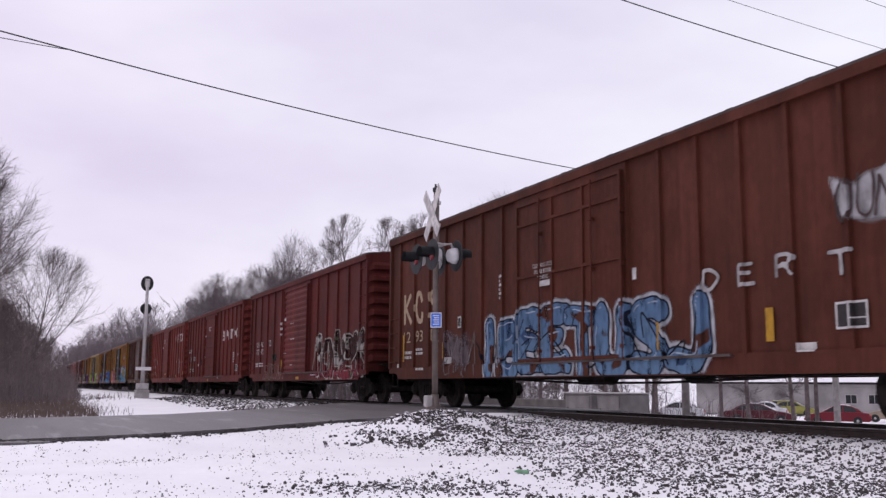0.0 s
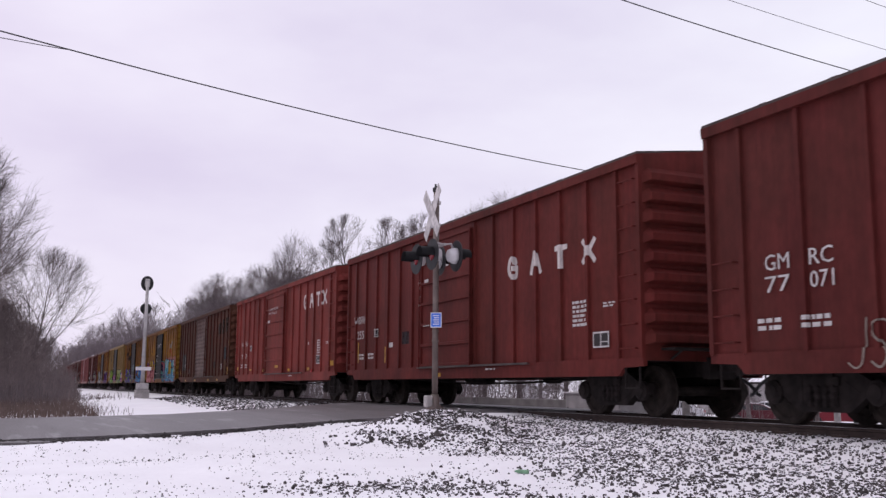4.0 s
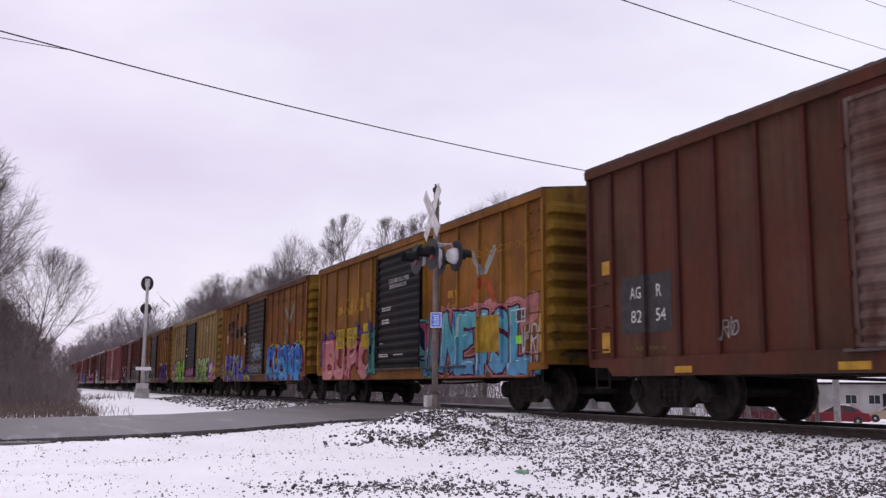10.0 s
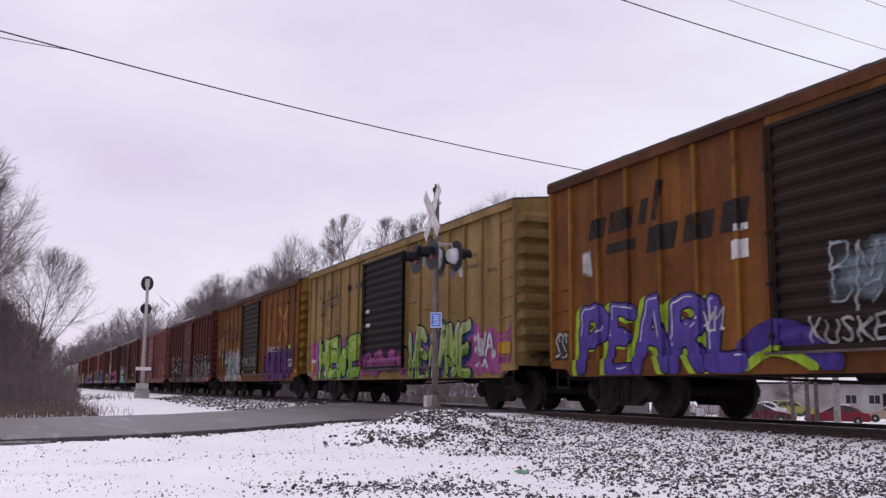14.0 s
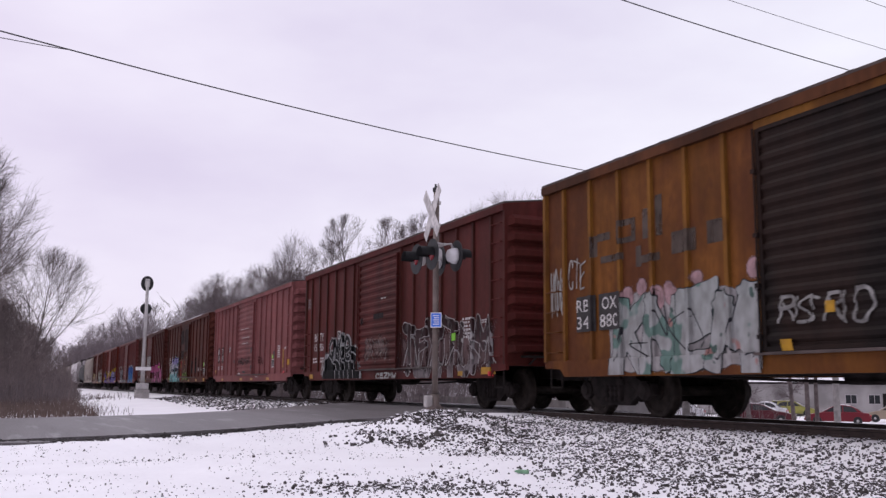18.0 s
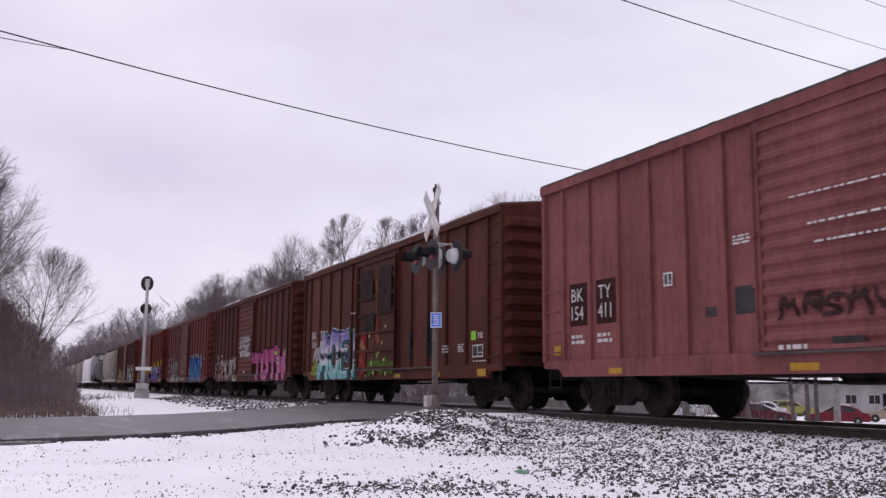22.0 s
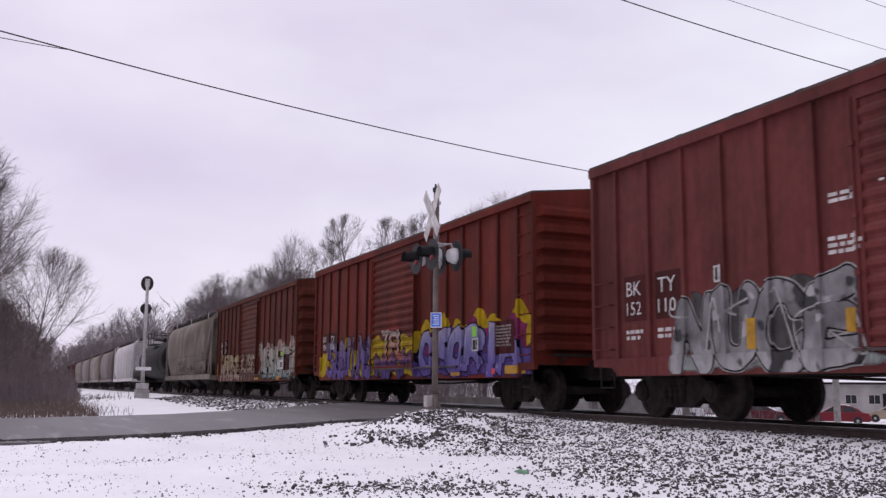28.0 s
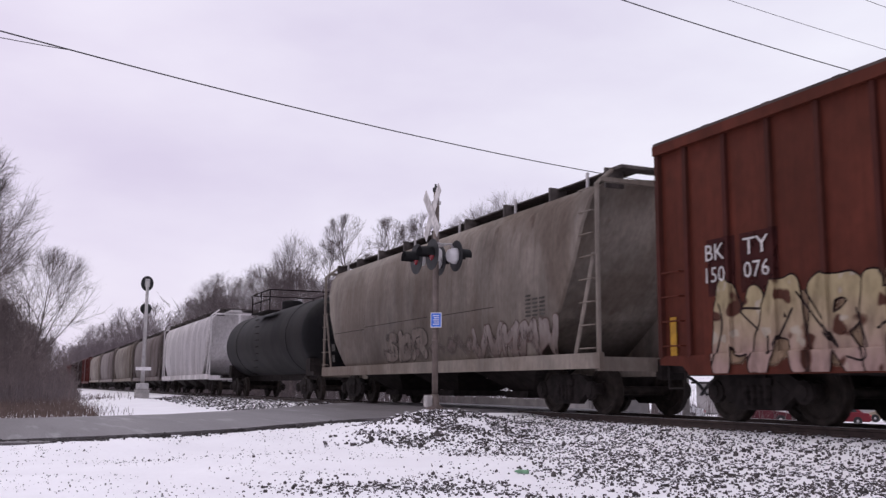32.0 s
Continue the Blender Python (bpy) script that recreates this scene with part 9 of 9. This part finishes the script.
def parked_car(name, label, paint, u, v, heading, wagon=False, snow=True, long=0.95):
    car = empty(name, pose(u, -v, land_z(u, v, False), 0, 0, heading) @ Matrix.Diagonal((long, 0.95, 1.0, 1.0)))
    tagged(car, label, "car", "cars in the car park")
    bm = bmesh.new()
    prism(bm, [(-2.2, 0.26), (-2.32, 0.42), (-2.3, 0.68), (-2.16, 0.87), (-1.5, 0.93), (0.8, 0.92), (1.4, 0.86), (1.95, 0.74), (2.26, 0.6), (2.33, 0.42), (2.24, 0.26)], "y", -0.86, 0.86)
    part("body", bevelled(finish(bm), 0.07, 3), paint, car)
    top = [(-1.75, 0.9), (-1.35, 1.2), (-0.95, 1.37), (-0.4, 1.43), (0.05, 1.4), (0.4, 1.28), (1.08, 0.9)]
    if wagon:
        top = [(-2.2, 0.9), (-2.08, 1.25), (-1.9, 1.42), (-0.6, 1.48), (0.1, 1.45), (0.42, 1.32), (1.1, 0.9)]
    bm = bmesh.new()
    prism(bm, top, "y", -0.78, 0.78)
    part("cabin", bevelled(taper(finish(bm), 0.9, 0.42), 0.035, 2), paint, car)

    def pane(kind, pts):
        for y0, y1 in ((-0.786, -0.77), (0.77, 0.786)):
            bm = bmesh.new()
            prism(bm, pts, "y", y0, y1)
            part(kind, taper(finish(bm), 0.9, 0.42), CAR_GLASS, car, "dark side glass")

    low = 0.95
    pane("side_window", [(-0.36, low), (0.86, low), (0.36, 1.24), (0.0, 1.34), (-0.36, 1.36)])
    pane("side_window", [(-0.44, 1.36), (-0.92, 1.31), (-1.2, 1.18), (-1.42, low), (-0.44, low)])
    if wagon:
        pane("side_window", [(-1.5, low), (-2.04, low), (-1.94, 1.3), (-1.8, 1.37), (-1.35, 1.38)])
    for kind, (x0, z0), (x1, z1) in (("windscreen", top[-1], top[-2]), ("rear_window", top[0], top[1])):
        bm = bmesh.new()
        s_ = 0.012 if x0 > 0 else -0.012
        prism(bm, [(x0 + s_, z0 + 0.04), (x1 + s_, z1 - 0.01), (x1 + s_ * 2, z1), (x0 + s_ * 2, z0 + 0.05)], "y", -0.68, 0.68)
        part(kind, taper(finish(bm), 0.9, 0.42), CAR_SNOW if snow and x0 > 0 else CAR_GLASS, car, "snowed-over glass" if snow and x0 > 0 else "dark glass")
    if snow:
        bm = bmesh.new()
        prism(bm, [(p[0] * 0.98, p[1] + 0.035) for p in top[2:5]] + [(p[0] * 0.98, p[1] - 0.01) for p in top[4:1:-1]], "y", -0.72, 0.72)
        part("roof_snow", taper(finish(bm), 0.9, 0.42), CAR_SNOW, car, "snow on the roof")
    for x in (-1.4, 1.42):
        for y in (-0.8, 0.8):
            w = empty("wheel", pose(x, y, 0.31), car)
            bm = bmesh.new()
            lathe(bm, [(-0.1, 0.2), (-0.1, 0.3), (-0.06, 0.315), (0.06, 0.315), (0.1, 0.3), (0.1, 0.2)], "y", 18)
            part("tyre", finish(bm), BLACK, w)
            bm = bmesh.new()
            lathe(bm, [(-0.105, 0.05), (-0.09, 0.2), (0.09, 0.2), (0.105, 0.05)], "y", 12)
            part("rim", finish(bm), GALV, w)
    for y in (-0.6, 0.6):
        bm = bmesh.new()
        box(bm, 2.2, 2.345, y - 0.18, y + 0.18, 0.54, 0.64)
        part("headlight", bevelled(bm, 0.02), WHITE, car)
        bm = bmesh.new()
        box(bm, -2.335, -2.2, y - 0.18, y + 0.18, 0.6, 0.74)
        part("tail_light", bevelled(bm, 0.02), REDTAPE, car)
    for x, z in ((-2.3, 0.4), (2.3, 0.4)):
        bm = bmesh.new()
        box(bm, x - 0.06, x + 0.06, -0.84, 0.84, z - 0.08, z + 0.08)
        part("bumper", bevelled(bm, 0.04, 2), paint, car)
    return car


CAR_GLASS = plain("dark_car_glass", (0.03, 0.032, 0.035), 0.12, 0, 0.1, 2.0)
CAR_SNOW = plain("snow_on_car", (0.82, 0.81, 0.84), 0.8, 0, 0.05, 4.0)
CRIMSON = plain("crimson_car_enamel", (0.145, 0.014, 0.022), 0.3, 0, 0.08, 1.0)
WINE = plain("wine_red_car_enamel", (0.075, 0.013, 0.019), 0.3, 0, 0.08, 1.0)
LEMON = plain("yellow_green_car_enamel", (0.27, 0.26, 0.07), 0.35, 0, 0.08, 1.0)
SILVER = plain("pale_silver_car_enamel", (0.55, 0.55, 0.57), 0.35, 0.1, 0.06, 1.0)
BEIGE = plain("beige_truck_enamel", (0.30, 0.24, 0.18), 0.4, 0, 0.1, 1.0)
parked_car("sedan", "crimson sedan parked in the snow", CRIMSON, 51.2, 54.2, 42)
parked_car("sedan", "wine-red sedan with snow on its roof", WINE, 55.2, 50.6, 222, long=1.1)
parked_car("sedan", "pale silver sedan covered with snow", SILVER, 61.9, 48.2, 46)
parked_car("sedan", "pale sedan under snow behind the red cars", SILVER, 65.4, 60.2, 40)
parked_car("station_wagon", "yellow-green station wagon with a snowy roof", LEMON, 70.0, 68.4, 215, True)
parked_car("sedan", "dark wine-red sedan half hidden in the row", WINE, 48.2, 59.8, 44)
parked_car("station_wagon", "beige wagon at the end of the row", BEIGE, 54.0, 63.2, 38, True)
parked_car("sedan", "crimson car close behind the railway", CRIMSON, 39.6, 52.8, 40)


WINDOWS_AT = (-6.7, -4.7, 1.0, 5.0)


def low_building():
    m = pose(60.6, -75.7, -1.85, 0, 0, 219)
    b = empty("low_building", m)
    tagged(b, "long low white building with a snowy roof", "building")
    bm = bmesh.new()
    box(bm, -21, 24, 0, 9, 0, 3.0)
    part("wall", bm, plain("white_painted_block_wall", (0.30, 0.285, 0.28), 0.85, 0, 0.22, 0.5), b)
    bm = bmesh.new()
    prism(bm, [(-0.5, 2.98), (-0.5, 3.12), (4.5, 4.3), (9.5, 3.12), (9.5, 2.98)], "x", -21.4, 24.5)
    part("roof", finish(bm), CAR_SNOW, b, "low roof under snow")
    bm = bmesh.new()
    box(bm, -21.4, 24.5, -0.56, -0.5, 2.92, 3.12)
    part("eave", bm, IRON, b)
    for x in WINDOWS_AT:
        win = empty("window", pose(x, 0, 1.1) @ Matrix.Scale(0.75, 4), b)
        bm = bmesh.new()
        for x0, x1, z0, z1 in ((-0.7, 0.7, 1.12, 1.2), (-0.7, 0.7, 0.0, 0.08), (-0.7, -0.62, 0.08, 1.12), (0.62, 0.7, 0.08, 1.12), (-0.03, 0.03, 0.08, 1.12)):
            box(bm, x0, x1, -0.06, 0.02, z0, z1)
        part("window_frame", bm, GALV, win)
        bm = bmesh.new()
        box(bm, -0.62, 0.62, -0.02, 0.01, 0.08, 1.12)
        part("pane", bm, CAR_GLASS, win)
    d = empty("door", pose(-3.5, 0, 0), b)
    bm = bmesh.new()
    box(bm, -0.5, 0.5, -0.05, 0.02, 0.05, 2.1)
    part("door_leaf", bevelled(bm, 0.015), IRON, d)


low_building()


CABINET_GREY = plain("dull_grey_cabinet_paint", (0.20, 0.187, 0.185), 0.7, 0, 0.2, 2.0)


def equipment_cabinet(u, v, width, label):
    cab = empty("equipment_cabinet", pose(u, -v, -0.95))
    tagged(cab, label, "cabinet", "cabinets beyond the railway")
    bm = bmesh.new()
    box(bm, -width / 2, width / 2, -0.6, 0.6, 0, 1.25)
    part("body", bevelled(bm, 0.03), CABINET_GREY, cab)
    bm = bmesh.new()
    box(bm, -width / 2 - 0.05, width / 2 + 0.05, -0.66, 0.66, 1.25, 1.31)
    part("lid", bevelled(bm, 0.015), GALV, cab)
    bm = bmesh.new()
    box(bm, -width / 2 + 0.1, width / 2 - 0.1, 0.6, 0.625, 0.12, 1.15)
    d = part("door", bevelled(bm, 0.01), CABINET_GREY, cab)
    bm = bmesh.new()
    box(bm, width / 2 - 0.28, width / 2 - 0.24, 0.625, 0.65, 0.55, 0.72)
    part("handle", bm, IRON, d)


equipment_cabinet(29.3, 20.4, 1.55, "grey steel equipment cabinet standing in the snow")
equipment_cabinet(31.4, 20.4, 1.85, "wide grey equipment cabinet beside the concrete wall")
bm = bmesh.new()
box(bm, 33.0, 50.0, -21.3, -21.0, -1.6, 0.02)
wl = part("concrete_wall", bevelled(bm, 0.03), plain("dirty_dark_concrete", (0.11, 0.10, 0.097), 0.85, 0, 0.3, 1.2))
tagged(wl, "low dirty concrete wall beyond the railway", "wall")

slush = bmesh.new()
lathe(slush, [(-0.06, 1.0), (0.005, 0.96), (0.012, 0.6), (0.014, 0.02)], "z", 26)
for q in slush.verts:
    k = 1 + 0.25 * noise.noise((q.co.x * 2, q.co.y * 2, 7))
    q.co.x, q.co.y = q.co.x * k * 0.34, q.co.y * k * 0.55
slush = part("slush_patch", finish(slush), ASPHALT, None)
slush.matrix_basis = pose(16.95, -0.15, land_z(16.95, 0.15) + 0.012)
tagged(slush, "dark wet slush patch at the road's edge", "slush")
# ---- a crushed green bottle on the stones ----
bottle = empty("green_bottle", pose(9.43, -5.2, land_z(9.43, 5.2) + 0.022, 0, 90, 35) @ Matrix.Scale(0.72, 4))
tagged(bottle, "crushed pale green plastic bottle lying in the snow", "bottle")
bm = bmesh.new()
lathe(bm, [(-0.12, 0.028), (-0.11, 0.034), (-0.05, 0.031), (0.0, 0.034), (0.05, 0.033), (0.09, 0.018), (0.115, 0.013)], "z", 12)
smooth(part("flask", finish(bm), plain("green_plastic", (0.16, 0.30, 0.19), 0.3, 0, 0.2, 9.0), bottle))
bm = bmesh.new()
lathe(bm, [(0.112, 0.015), (0.132, 0.015)], "z", 10)
part("cap", finish(bm), WHITE, bottle)


def edge_density(u, v):
    d = near_edge(v) - u
    return math.exp(-((d - 0.12) / 0.16) ** 2) * max(0.0, clump(u, v, 1.7) - 0.1)


ASPHALT_CLOD = plain("dark_wet_grit", (0.045, 0.04, 0.04), 0.7, 0, 0.3, 9.0)
scatter("road_edge_clods", 2600, (16.4, 18.6, -9.0, 6.5), edge_density, 0.02, ASPHALT_CLOD, "dark slush and broken asphalt along the road's edge", "dirt", 21)
scatter("ballast_shoulder", 9500, (4.6, 17.6, 5.0, 9.95), shoulder_density, 0.0142, STONE, "dark ballast stones half buried in snow along the track", "ballast", 11)
scatter("ballast_mound", 1250, (11.8, 18.3, 4.2, 9.0), mound_density, 0.023, STONE, "heap of dark ballast stones round the signal's foot", "ballast", 12, 0.35)
scatter("near_gravel", 2300, (5.5, 14.0, 1.5, 8.5), near_density, 0.0135, STONE, "gravel showing through the thin snow", "gravel", 13)
scatter("scattered_pebbles", 3400, (6.5, 18.0, -3.5, 7.5), sparse_density, 0.0072, STONE, "small stones scattered over the snow", "gravel", 14)
scatter("far_ballast", 3000, (28.8, 62.0, 6.4, 10.4), far_density, 0.032, STONE, "snow-dusted ballast along the track past the road", "ballast", 15)


# ---- what moves ----
def motions():
    for ob, at in FROM_WEST:
        walk(ob, [(t, pose(at - run(t), -TRACK, 0)) for t in range(33)])
    spin = [(k / 15, -math.degrees(run(k / 15)) / WHEEL_R) for k in range(481)]
    for w, dx in SPINNERS:
        walk(w, [(t, pose(dx, 0, WHEEL_R, 0, a % 360 - 180, 0)) for t, a in spin])


motions()
